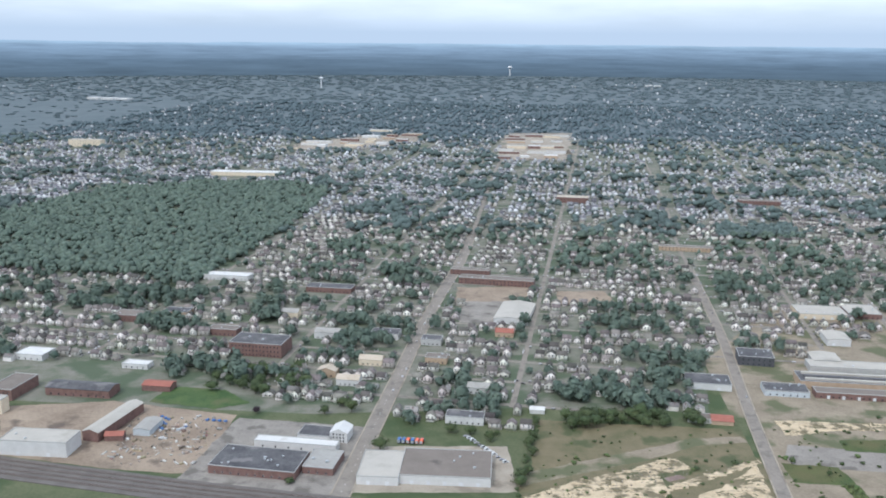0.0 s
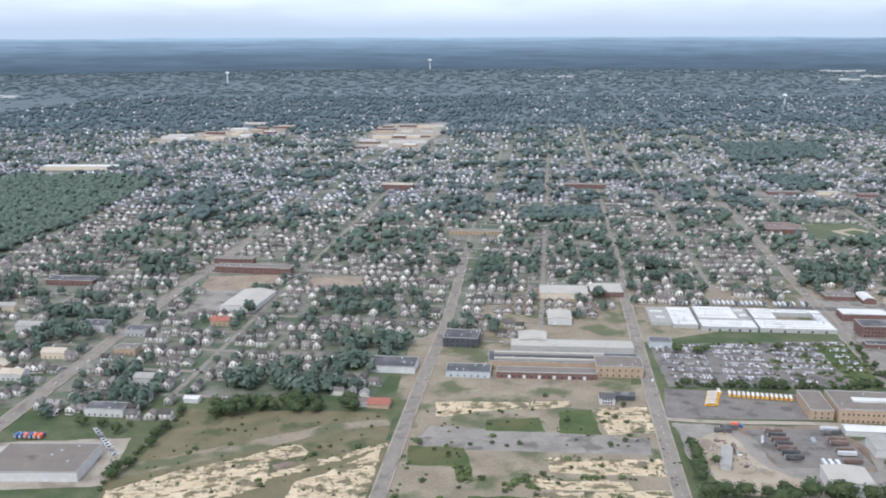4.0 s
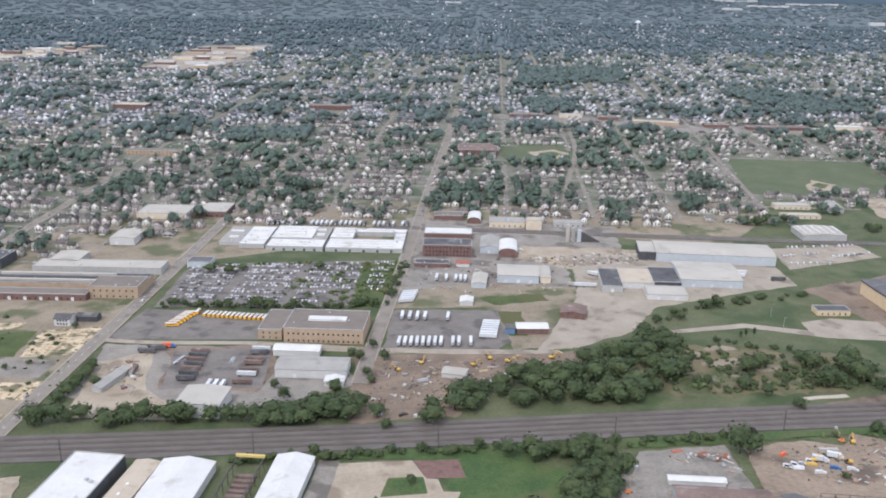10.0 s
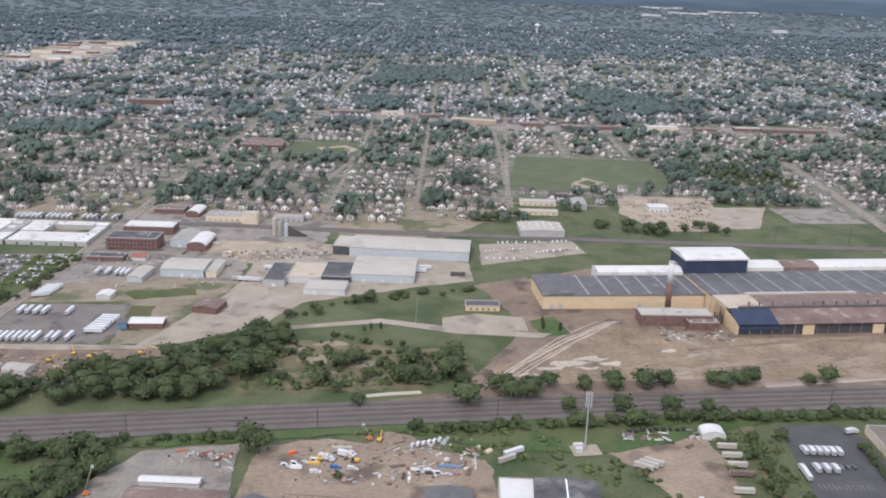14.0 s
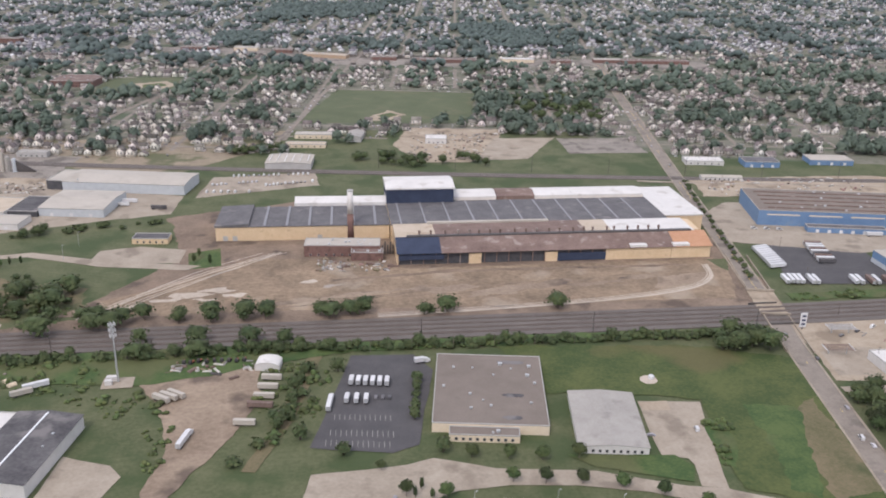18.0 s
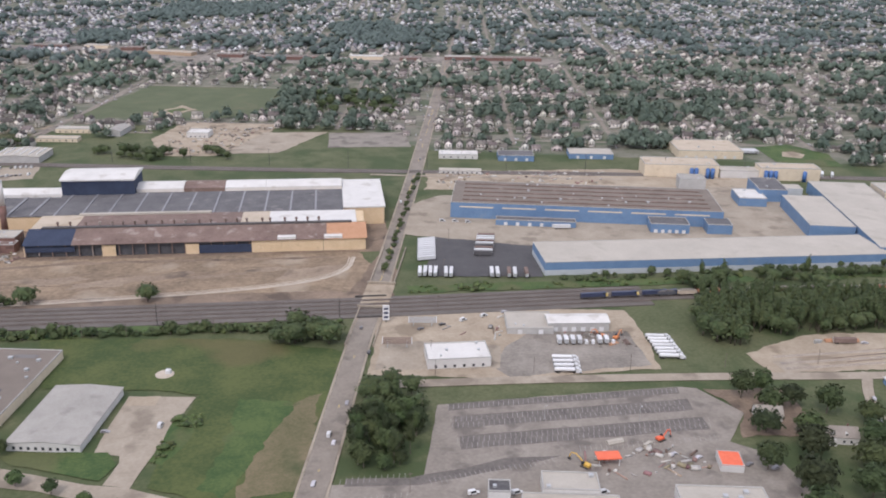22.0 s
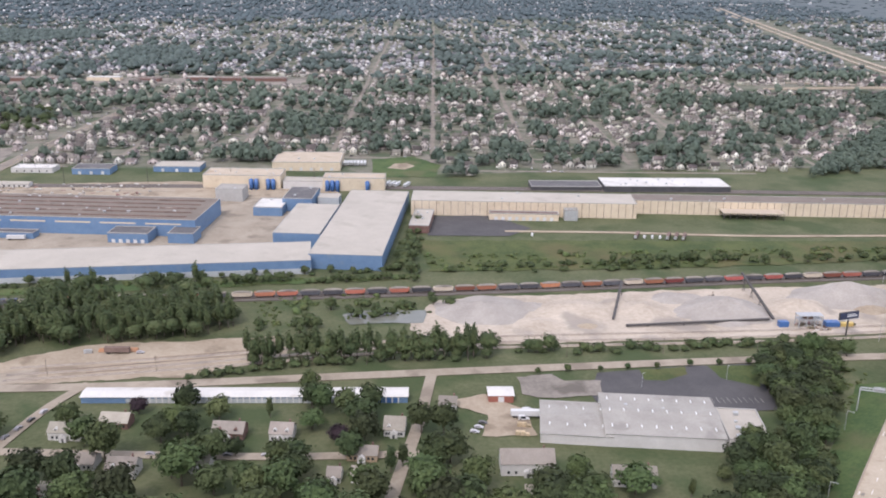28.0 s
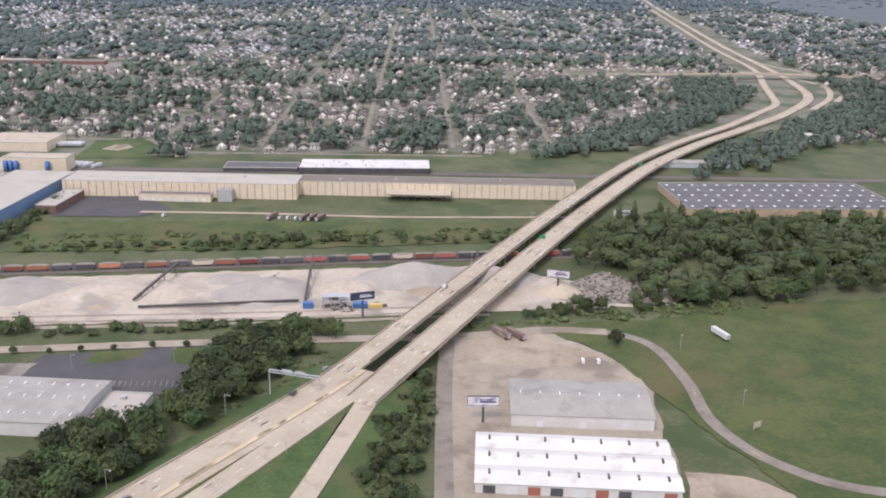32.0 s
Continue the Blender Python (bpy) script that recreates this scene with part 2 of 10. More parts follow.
M["water"] = material("pond_water", (0.16, 0.17, 0.14), (0.2, 0.2, 0.17), 0.1, 0.5, rough=0.12, bump=0.05)
M["leaf"] = material("tree_leaves", (0.028, 0.0466, 0.015), (0.0722, 0.0967, 0.0317), 0.25, 1.2, per_object=0.5, bump=0.25)
M["leaf_light"] = material("yellow_green_leaves", (0.0495, 0.0702, 0.0234), (0.09, 0.1098, 0.0405), 0.25, 1.5, per_object=0.3, bump=0.25)
M["leaf_purple"] = material("purple_leaves", (0.022, 0.014, 0.018), (0.045, 0.026, 0.032), 0.3, 1.5, bump=0.6)
# far leaves are grey-blue: the haze of distance is put into their colour
M["leaf_far"] = material("hazed_tree_leaves", (0.06, 0.084, 0.076), (0.106, 0.138, 0.122), 0.03, 0.6, island=0.28, bump=0.2, hues=0.012)
M["leaf_hedge"] = material("hedge_and_wood_leaves", (0.0342, 0.0548, 0.0195), (0.0864, 0.1115, 0.041), 0.05, 0.8, island=0.16, bump=0.25)
M["leaf_weeds"] = material("rank_weeds", (0.0493, 0.0768, 0.0217), (0.1035, 0.1281, 0.0444), 0.08, 1.0, island=0.4, bump=0.25)
M["roof_glazing"] = material("dusty_roof_glazing", (0.19, 0.19, 0.2), (0.27, 0.27, 0.275), 0.2, 1.0, rough=0.5)
M["bark"] = material("tree_bark", (0.09, 0.07, 0.05), (0.17, 0.14, 0.11), 2.0, 8.0)
M["white_wall"] = material("white_painted_wall", (0.5282, 0.5115, 0.4799), (0.6398, 0.624, 0.5915), 0.15, 1.5, rough=0.7, ribs=0.6)
M["cream_wall"] = material("cream_sheet_wall", (0.6, 0.5, 0.36), (0.72, 0.62, 0.47), 0.15, 1.2, rough=0.7, ribs=0.8, spots=((0.48, 0.38, 0.26), 0.3, 0.6, 0.5))
M["tan_wall"] = material("tan_sheet_wall", (0.6, 0.45, 0.27), (0.7, 0.54, 0.35), 0.15, 1.2, rough=0.7, ribs=0.8, spots=((0.4, 0.29, 0.18), 0.3, 0.62, 0.5))
M["orange_roof"] = material("orange_rust_roof", (0.42, 0.22, 0.12), (0.52, 0.3, 0.18), 0.15, 1.2, ribs=0.7)
M["blue_wall"] = material("blue_sheet_wall", (0.115, 0.2, 0.335), (0.165, 0.268, 0.41), 0.1, 0.7, rough=0.6, ribs=0.8, spots=((0.2, 0.26, 0.33), 0.15, 0.6, 0.5))
M["blue_bright"] = material("bright_blue_paint", (0.045, 0.12, 0.3), (0.065, 0.16, 0.38), 0.4, 2.0, rough=0.4)
M["lightblue_wall"] = material("pale_blue_wall", (0.42, 0.45, 0.46), (0.52, 0.55, 0.56), 0.2, 1.0, rough=0.6, ribs=0.8)
M["brick"] = material("red_brick", (0.14, 0.082, 0.067), (0.225, 0.13, 0.108), 0.3, 2.0, spots=((0.11, 0.065, 0.053), 0.2, 0.55, 0.7))
M["tan_brick"] = material("tan_brick", (0.36, 0.26, 0.17), (0.48, 0.36, 0.25), 0.2, 3.0)
M["grey_block"] = material("grey_block_wall", (0.36, 0.35, 0.33), (0.48, 0.47, 0.44), 0.2, 2.0)
# dark walls and doors, and the painted shade of some openings
M["dark_wall"] = material("dark_sheet_wall_and_shade", (0.05, 0.05, 0.055), (0.1, 0.1, 0.105), 0.2, 2.0, ribs=0.8)
M["white_roof"] = material("white_membrane_roof", (0.57, 0.55, 0.51), (0.7, 0.68, 0.64), 0.06, 0.8, spots=((0.432, 0.396, 0.342), 0.08, 0.58, 0.6), rough=0.6)
M["pale_roof"] = material("pale_grey_membrane_roof", (0.3915, 0.3567, 0.301), (0.4872, 0.4481, 0.3827), 0.04, 0.7, spots=((0.348, 0.3132, 0.258), 0.05, 0.57, 0.6), rough=0.7)
M["grey_roof"] = material("grey_metal_roof", (0.29, 0.272, 0.24), (0.4, 0.378, 0.336), 0.07, 0.9, rough=0.65, ribs=0.6, spots=((0.24, 0.222, 0.195), 0.09, 0.58, 0.6))
M["brown_roof"] = material("brown_gravel_roof", (0.16, 0.132, 0.108), (0.225, 0.19, 0.158), 0.06, 1.2, spots=((0.075, 0.062, 0.055), 0.05, 0.66, 0.7))
M["dark_roof"] = material("dark_bitumen_roof", (0.06, 0.057, 0.06), (0.13, 0.125, 0.124), 0.07, 0.5, spots=((0.22, 0.205, 0.195), 0.06, 0.57, 0.7), spread=0.18)
M["slate_roof"] = material("dark_sheet_roof", (0.092, 0.089, 0.092), (0.165, 0.16, 0.16), 0.08, 0.7, ribs=0.7, spots=((0.25, 0.235, 0.22), 0.08, 0.6, 0.6))
M["navy_roof"] = material("navy_sheet_roof", (0.025, 0.035, 0.065), (0.045, 0.06, 0.1), 0.1, 1.0, ribs=0.7)
M["rust_roof"] = material("rusted_sheet_roof", (0.13, 0.088, 0.072), (0.25, 0.178, 0.148), 0.06, 0.6, ribs=0.7, spots=((0.36, 0.31, 0.27), 0.1, 0.58, 0.7))
M["tan_roof"] = material("tan_gravel_roof", (0.42, 0.35, 0.26), (0.54, 0.46, 0.36), 0.06, 0.9, spots=((0.34, 0.26, 0.18), 0.08, 0.58, 0.6))
M["red_roof"] = material("red_tile_roof", (0.28, 0.1, 0.07), (0.36, 0.14, 0.1), 0.2, 2.0)
M["red_bright"] = material("red_orange_paint", (0.72, 0.12, 0.05), (0.85, 0.18, 0.08), 0.3, 2.0, rough=0.5)
M["shingle"] = material("shingle_roof", (0.15, 0.138, 0.128), (0.25, 0.23, 0.21), 0.2, 2.0, per_object=0.45)
M["shingle_pale"] = material("sun_bleached_shingle_roof", (0.27, 0.24, 0.2), (0.38, 0.345, 0.29), 0.2, 2.0, per_object=0.3)
M["siding"] = material("house_siding", (0.46, 0.42, 0.36), (0.72, 0.7, 0.66), 0.03, 2.0, per_object=0.3, spread=0.15)
# cooler copies of the house materials, with distance haze mixed into the colour
M["shingle_far"] = material("hazed_shingle_roof", (0.1003, 0.0961, 0.1041), (0.2006, 0.1923, 0.2039), 0.05, 1.0, island=0.6)
M["siding_far"] = material("hazed_house_siding", (0.4378, 0.4029, 0.3532), (0.7232, 0.7371, 0.7577), 0.035, 1.0, island=0.3, spread=0.15)
M["siding_town"] = material("clapboard_house_siding", (0.5, 0.45, 0.38), (0.76, 0.73, 0.68), 0.06, 1.5, island=0.32, hues=0.05, spread=0.2)
M["shingle_town"] = material("asphalt_shingle_roofs", (0.096, 0.084, 0.0736), (0.2, 0.176, 0.156), 0.08, 1.5, island=0.6, hues=0.05)
# town leaves are paler and bluer, a step towards the haze-tinted far leaves
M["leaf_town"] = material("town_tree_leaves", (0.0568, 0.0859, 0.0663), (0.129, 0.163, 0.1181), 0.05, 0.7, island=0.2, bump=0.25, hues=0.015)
# the farthest woods and fields carry the blue of the haze in their colour
M["leaf_woods"] = material("hazed_woodland_leaves", (0.068, 0.096, 0.104), (0.112, 0.146, 0.156), 0.01, 0.3, island=0.12, bump=0.2, hues=0.008)
M["far_fields"] = material("hazed_far_fields", (0.07, 0.098, 0.105), (0.13, 0.152, 0.155), 0.01, 0.1)
M["glass"] = material("dark_window_glass", (0.025, 0.03, 0.035), (0.05, 0.055, 0.06), 0.5, 2.0, rough=0.12)
M["skylight"] = material("translucent_skylight", (0.72, 0.73, 0.72), (0.85, 0.86, 0.85), 0.5, 2.0, rough=0.3)
M["dark_metal"] = material("dark_metal", (0.05, 0.045, 0.042), (0.1, 0.09, 0.085), 0.5, 3.0, rough=0.6)
M["galvanised"] = material("galvanised_steel", (0.42, 0.43, 0.43), (0.56, 0.57, 0.57), 0.5, 3.0, rough=0.45, metal=0.4)
M["timber"] = material("weathered_timber", (0.12, 0.095, 0.075), (0.2, 0.16, 0.13), 0.8, 4.0)
M["white_paint"] = material("white_vehicle_paint", (0.5994, 0.5994, 0.5913), (0.6642, 0.6642, 0.6561), 0.3, 2.0, rough=0.4, per_object=0.1)
M["car_paint"] = material("car_paint", (0.28, 0.27, 0.28), (0.34, 0.33, 0.34), 0.5, 2.0, rough=0.3, per_object=0.85)
M["junk_paint"] = material("faded_car_paint", (0.29, 0.275, 0.275), (0.48, 0.465, 0.465), 0.1, 2.0, rough=0.4, island=0.9)
M["bus_yellow"] = material("school_bus_yellow", (0.78, 0.4, 0.03), (0.85, 0.48, 0.05), 0.3, 2.0, rough=0.45)
M["rubber"] = material("tyre_rubber", (0.02, 0.02, 0.02), (0.035, 0.035, 0.035), 1.0, 4.0)
M["hopper_rust"] = material("hopper_car_paint", (0.3, 0.1, 0.06), (0.38, 0.15, 0.1), 0.3, 2.0, per_object=0.5)
M["hopper_dark"] = material("dark_hopper_car_paint", (0.06, 0.06, 0.07), (0.1, 0.1, 0.11), 0.3, 2.0, per_object=0.4)
M["hopper_tan"] = material("tan_hopper_car_paint", (0.5, 0.42, 0.32), (0.6, 0.52, 0.42), 0.3, 2.0)
M["sign_dark"] = material("dark_poster", (0.03, 0.04, 0.08), (0.06, 0.07, 0.12), 0.5, 2.0, rough=0.4)
M["sign_light"] = material("pale_poster", (0.55, 0.5, 0.5), (0.72, 0.68, 0.68), 0.3, 1.0, rough=0.4, spots=((0.2, 0.22, 0.4), 0.35, 0.52, 0.8))
M["sign_green"] = material("green_road_sign", (0.02, 0.2, 0.09), (0.03, 0.25, 0.12), 0.5, 2.0, rough=0.4)
M["rock"] = material("broken_rubble", (0.2, 0.17, 0.14), (0.34, 0.3, 0.255), 0.3, 2.0, island=0.5)


# ---- mesh helpers ----
def part(name, bm, mat, parent=None, label="", smooth=False):
    me = bpy.data.meshes.new(name)
    bm.normal_update()
    bm.to_mesh(me)
    bm.free()
    me.materials.append(mat)
    if smooth:
        for f in me.polygons:
            f.use_smooth = True
    ob = new(name, me)
    if parent is not None:
        ob.parent = parent
    if label:
        ob["label"] = label
    return ob


def box(bm, x0, x1, y0, y1, z0, z1):
    v = [bm.verts.new(p) for p in ((x0, y0, z0), (x1, y0, z0), (x1, y1, z0), (x0, y1, z0), (x0, y0, z1), (x1, y0, z1), (x1, y1, z1), (x0, y1, z1))]
    for f in ((3, 2, 1, 0), (4, 5, 6, 7), (0, 1, 5, 4), (1, 2, 6, 5), (2, 3, 7, 6), (3, 0, 4, 7)):
        bm.faces.new([v[i] for i in f])
    return bm


def boxes(*spans):
    bm = bmesh.new()
    for s in spans:
        box(bm, *s)
    return bm


def prism(bm, profile, y0, y1, axis="y"):
    """A profile in x and z, drawn out along y (or, axis x, a profile in y and z along x)."""
    put = (lambda a, z, s: (a, s, z)) if axis == "y" else (lambda a, z, s: (s, a, z))
    a = [bm.verts.new(put(p, z, y0)) for p, z in profile]
    b = [bm.verts.new(put(p, z, y1)) for p, z in profile]
    k = len(profile)
    bm.faces.new(a)
    bm.faces.new(b[::-1])
    for i in range(k):
        bm.faces.new((a[i], b[i], b[(i + 1) % k], a[(i + 1) % k]))
    bmesh.ops.recalc_face_normals(bm, faces=bm.faces[:])
    return bm


def tube(bm, p, q, r0, r1=None, sides=8):
    p, q = Vector(p), Vector(q)
    r1 = r0 if r1 is None else r1
    m = (q - p).to_track_quat("Z", "Y").to_matrix()
    ring = [m @ Vector((math.cos(2 * math.pi * i / sides), math.sin(2 * math.pi * i / sides), 0)) for i in range(sides)]
    a = [bm.verts.new(p + r0 * v) for v in ring]
    b = [bm.verts.new(q + r1 * v) for v in ring]
    for i in range(sides):
        bm.faces.new((a[i], a[(i + 1) % sides], b[(i + 1) % sides], b[i]))
    bm.faces.new(a[::-1])
    bm.faces.new(b)
    return bm


def thing(name, label, category, x, y, z=0.0, r=0.0, group="", kind=""):
    ob = new(name)
    ob.empty_display_size = 0.5
    ob.matrix_basis = pose(x, y, z, 0, 0, r)
    return tagged(ob, label, category, group, kind)


def joined(name, verts, tris, mat, smooth=False):
    """One mesh from arrays of places and triangles."""
    me = bpy.data.meshes.new(name)
    verts, tris = np.asarray(verts, np.float32), np.asarray(tris, np.int32)
    me.vertices.add(len(verts))
    me.vertices.foreach_set("co", verts.ravel())
    me.loops.add(3 * len(tris))
    me.loops.foreach_set("vertex_index", tris.ravel())
    me.polygons.add(len(tris))
    me.polygons.foreach_set("loop_start", np.arange(0, 3 * len(tris), 3, dtype=np.int32))
    if smooth:
        me.polygons.foreach_set("use_smooth", np.ones(len(tris), bool))
    me.update(calc_edges=True)
    me.materials.append(mat)
    return new(name, me)


def scatter(name, templates, rows, mat, smooth=False):
    """Copies of triangle templates as one mesh. Rows: x, y, z, turn in radians, wide, high, template."""
    rows = np.asarray(rows, float)
    vs, ts, base = [], [], 0
    for k, (tv, tt) in enumerate(templates):
        mine = rows[rows[:, 6] == k]
        if not len(mine):
            continue
        c, s = np.cos(mine[:, 3:4]), np.sin(mine[:, 3:4])
        x = (tv[:, 0] * c - tv[:, 1] * s) * mine[:, 4:5] + mine[:, 0:1]
        y = (tv[:, 0] * s + tv[:, 1] * c) * mine[:, 4:5] + mine[:, 1:2]
        z = tv[:, 2] * mine[:, 5:6] + mine[:, 2:3]
        vs.append(np.stack([x, y, z], -1).reshape(-1, 3))
        ts.append((tt[None] + (base + len(tv) * np.arange(len(mine)))[:, None, None]).reshape(-1, 3))
        base += len(tv) * len(mine)
    return joined(name, np.concatenate(vs), np.concatenate(ts), mat, smooth)


def template(bm):
    bmesh.ops.triangulate(bm, faces=bm.faces[:])
    bm.verts.index_update()
    out = np.array([v.co[:] for v in bm.verts]), np.array([[v.index for v in f.verts] for f in bm.faces])
    bm.free()
    return out


def inside(x, y, poly):
    hit, j = False, len(poly) - 1
    for i in range(len(poly)):
        (xi, yi), (xj, yj) = poly[i], poly[j]
        if (yi > y) != (yj > y) and x < (xj - xi) * (y - yi) / (yj - yi) + xi:
            hit = not hit
        j = i
    return hit


def smooth_line(pts, steps=6):
    """A curve through the points."""
    p = [Vector((*q, 0)) if len(q) == 2 else Vector(q) for q in pts]
    p = [2 * p[0] - p[1]] + p + [2 * p[-1] - p[-2]]
    out = []
    for i in range(1, len(p) - 2):
        a, b, c, d = p[i - 1 : i + 3]
        for k in range(steps):
            t = k / steps
            out.append(0.5 * (2 * b + (c - a) * t + (2 * a - 5 * b + 4 * c - d) * t * t + (3 * b - a - 3 * c + d) * t**3))
    return out + [p[-2]]


def ribbon(bm, line, offset, width, z, thick=0.3):
    """A strip along the line, offset to its right."""
    rings = []
    for i, p in enumerate(line):
        d = line[min(i + 1, len(line) - 1)] - line[max(i - 1, 0)]
        side = Vector((d.y, -d.x, 0)).normalized()
        l, r = p + side * (offset - width / 2), p + side * (offset + width / 2)
        top = p.z + z
        rings.append([bm.verts.new((*q.xy, h)) for q, h in ((l, top), (r, top), (r, top - thick), (l, top - thick))])
    for a, b in zip(rings, rings[1:]):
        for i in range(4):
            bm.faces.new((a[i], a[(i + 1) % 4], b[(i + 1) % 4], b[i]))
    bm.faces.new(rings[0])
    bm.faces.new(rings[-1][::-1])
    bmesh.ops.recalc_face_normals(bm, faces=bm.faces[:])
    return bm


def dashes(bm, line, offset, width, z, dash=3.0, gap=9.0):
    t = 0.0
    for a, b in zip(line, line[1:]):
        d = (b - a).length
        if d < 1e-6:
            continue
        way = (b - a) / d
        side = Vector((way.y, -way.x, 0)).normalized()
        while t < d:
            s, e = max(t, 0), min(t + dash, d)
            if e > s:
                q = [a + way * s + side * (offset - width / 2), a + way * e + side * (offset - width / 2), a + way * e + side * (offset + width / 2), a + way * s + side * (offset + width / 2)]
                bm.faces.new([bm.verts.new((p.x, p.y, p.z + z)) for p in q])
            t += dash + gap
        t -= d
    for f in bm.faces:
        f.normal_update()
        if f.normal.z < 0:
            f.normal_flip()
    return bm


# ---- ground ----
GRID = -10.0
CU, SU = math.cos(radians(GRID)), math.sin(radians(GRID))


def town(u, v):
    """The town's street grid in world metres."""
    return u * CU - v * SU, u * SU + v * CU


def grid_of(x, y):
    return x * CU + y * SU, -x * SU + y * CU


bm = bmesh.new()
for i in range(41):
    for j in range(21):
        bm.verts.new((-14000 + 725 * i, -3000 + 675 * j, 0))
bm.verts.ensure_lookup_table()
for i in range(40):
    for j in range(20):
        bm.faces.new([bm.verts[k] for k in (i * 21 + j, (i + 1) * 21 + j, (i + 1) * 21 + j + 1, i * 21 + j + 1)])
tagged(part("ground", bm, M["ground"]), "flat green and brown ground under the whole town", "ground", kind="structure")

# the far country: a self-lit backdrop of blue woods to the horizon, haze painted in
hills = bpy.data.materials.new("painted_haze_country")
hills.use_nodes = True
hn, hl = hills.node_tree.nodes, hills.node_tree.links
hn.clear()
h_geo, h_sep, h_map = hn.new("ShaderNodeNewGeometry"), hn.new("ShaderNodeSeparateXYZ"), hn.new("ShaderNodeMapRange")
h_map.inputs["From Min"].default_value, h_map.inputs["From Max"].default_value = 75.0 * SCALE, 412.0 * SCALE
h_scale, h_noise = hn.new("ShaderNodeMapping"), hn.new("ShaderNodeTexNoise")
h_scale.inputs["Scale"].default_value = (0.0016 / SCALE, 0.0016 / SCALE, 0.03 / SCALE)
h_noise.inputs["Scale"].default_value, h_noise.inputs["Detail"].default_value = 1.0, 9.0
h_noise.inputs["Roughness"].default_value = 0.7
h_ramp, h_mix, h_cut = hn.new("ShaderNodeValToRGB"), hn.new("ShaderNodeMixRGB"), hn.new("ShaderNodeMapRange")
# painted haze: dark blue-grey low down, paler towards the top
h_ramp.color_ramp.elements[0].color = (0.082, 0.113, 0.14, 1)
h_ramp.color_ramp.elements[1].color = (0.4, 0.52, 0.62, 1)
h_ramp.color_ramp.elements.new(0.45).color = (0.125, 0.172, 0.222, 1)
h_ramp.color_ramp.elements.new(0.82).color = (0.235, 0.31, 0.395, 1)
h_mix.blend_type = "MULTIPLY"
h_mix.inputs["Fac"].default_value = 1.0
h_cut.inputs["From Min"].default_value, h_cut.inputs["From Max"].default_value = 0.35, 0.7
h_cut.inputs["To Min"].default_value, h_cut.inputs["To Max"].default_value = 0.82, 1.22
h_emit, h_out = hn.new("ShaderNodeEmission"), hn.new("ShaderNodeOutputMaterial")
hl.new(h_geo.outputs["Position"], h_sep.inputs["Vector"])
hl.new(h_sep.outputs["Z"], h_map.inputs["Value"])
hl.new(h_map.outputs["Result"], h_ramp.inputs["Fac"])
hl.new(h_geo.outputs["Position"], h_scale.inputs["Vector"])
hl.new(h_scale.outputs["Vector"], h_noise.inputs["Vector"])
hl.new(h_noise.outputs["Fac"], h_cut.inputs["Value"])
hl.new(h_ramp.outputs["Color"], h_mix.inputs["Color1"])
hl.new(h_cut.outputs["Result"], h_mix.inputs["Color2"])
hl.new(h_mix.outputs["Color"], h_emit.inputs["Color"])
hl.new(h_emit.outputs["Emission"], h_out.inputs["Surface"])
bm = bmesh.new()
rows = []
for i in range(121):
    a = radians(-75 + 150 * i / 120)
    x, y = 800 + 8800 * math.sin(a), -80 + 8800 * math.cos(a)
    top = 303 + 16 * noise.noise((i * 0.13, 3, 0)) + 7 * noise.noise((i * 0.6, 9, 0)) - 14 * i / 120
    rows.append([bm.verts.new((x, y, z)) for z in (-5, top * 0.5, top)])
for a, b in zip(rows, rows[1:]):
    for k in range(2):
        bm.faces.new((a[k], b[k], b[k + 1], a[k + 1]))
tagged(part("backdrop", bm, hills), "glowing wooded hills up to the horizon, blue haze painted in", "backdrop", kind="structure")

# ---- paved and bare areas ----
bm = bmesh.new()
bm.faces.new([bm.verts.new((x, y, 0.015)) for x, y in ((-1000, 880), (-120, 800), (90, 820), (260, 810), (300, 960), (450, 1170), (830, 1180), (1010, 1120), (1280, 1150), (1620, 1120), (1720, 980), (2140, 880), (2700, 850), (4300, 1500), (4300, 3200), (-1900, 3200))])
tagged(part("ground_town", bm, M["yard"]), "yards and gardens under the houses", "ground", kind="structure")
bm = bmesh.new()
bm.faces.new([bm.verts.new((x, y, 0.012)) for x, y in ((280, 800), (500, 800), (540, 940), (780, 1020), (1010, 1000), (1150, 960), (1260, 1080), (1280, 1200), (450, 1200), (300, 990))])
tagged(part("ground_works", bm, M["dry_dirt"]), "worn yards and weedy ground between the works", "ground", kind="structure")
# far ground sheet, its bluish colour standing in for haze
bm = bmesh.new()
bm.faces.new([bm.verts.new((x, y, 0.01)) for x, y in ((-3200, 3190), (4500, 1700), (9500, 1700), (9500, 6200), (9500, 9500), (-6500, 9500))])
tagged(part("ground_far_country", bm, M["far_fields"]), "far fields and gardens tinted blue for haze", "ground", kind="structure")
AREAS = []


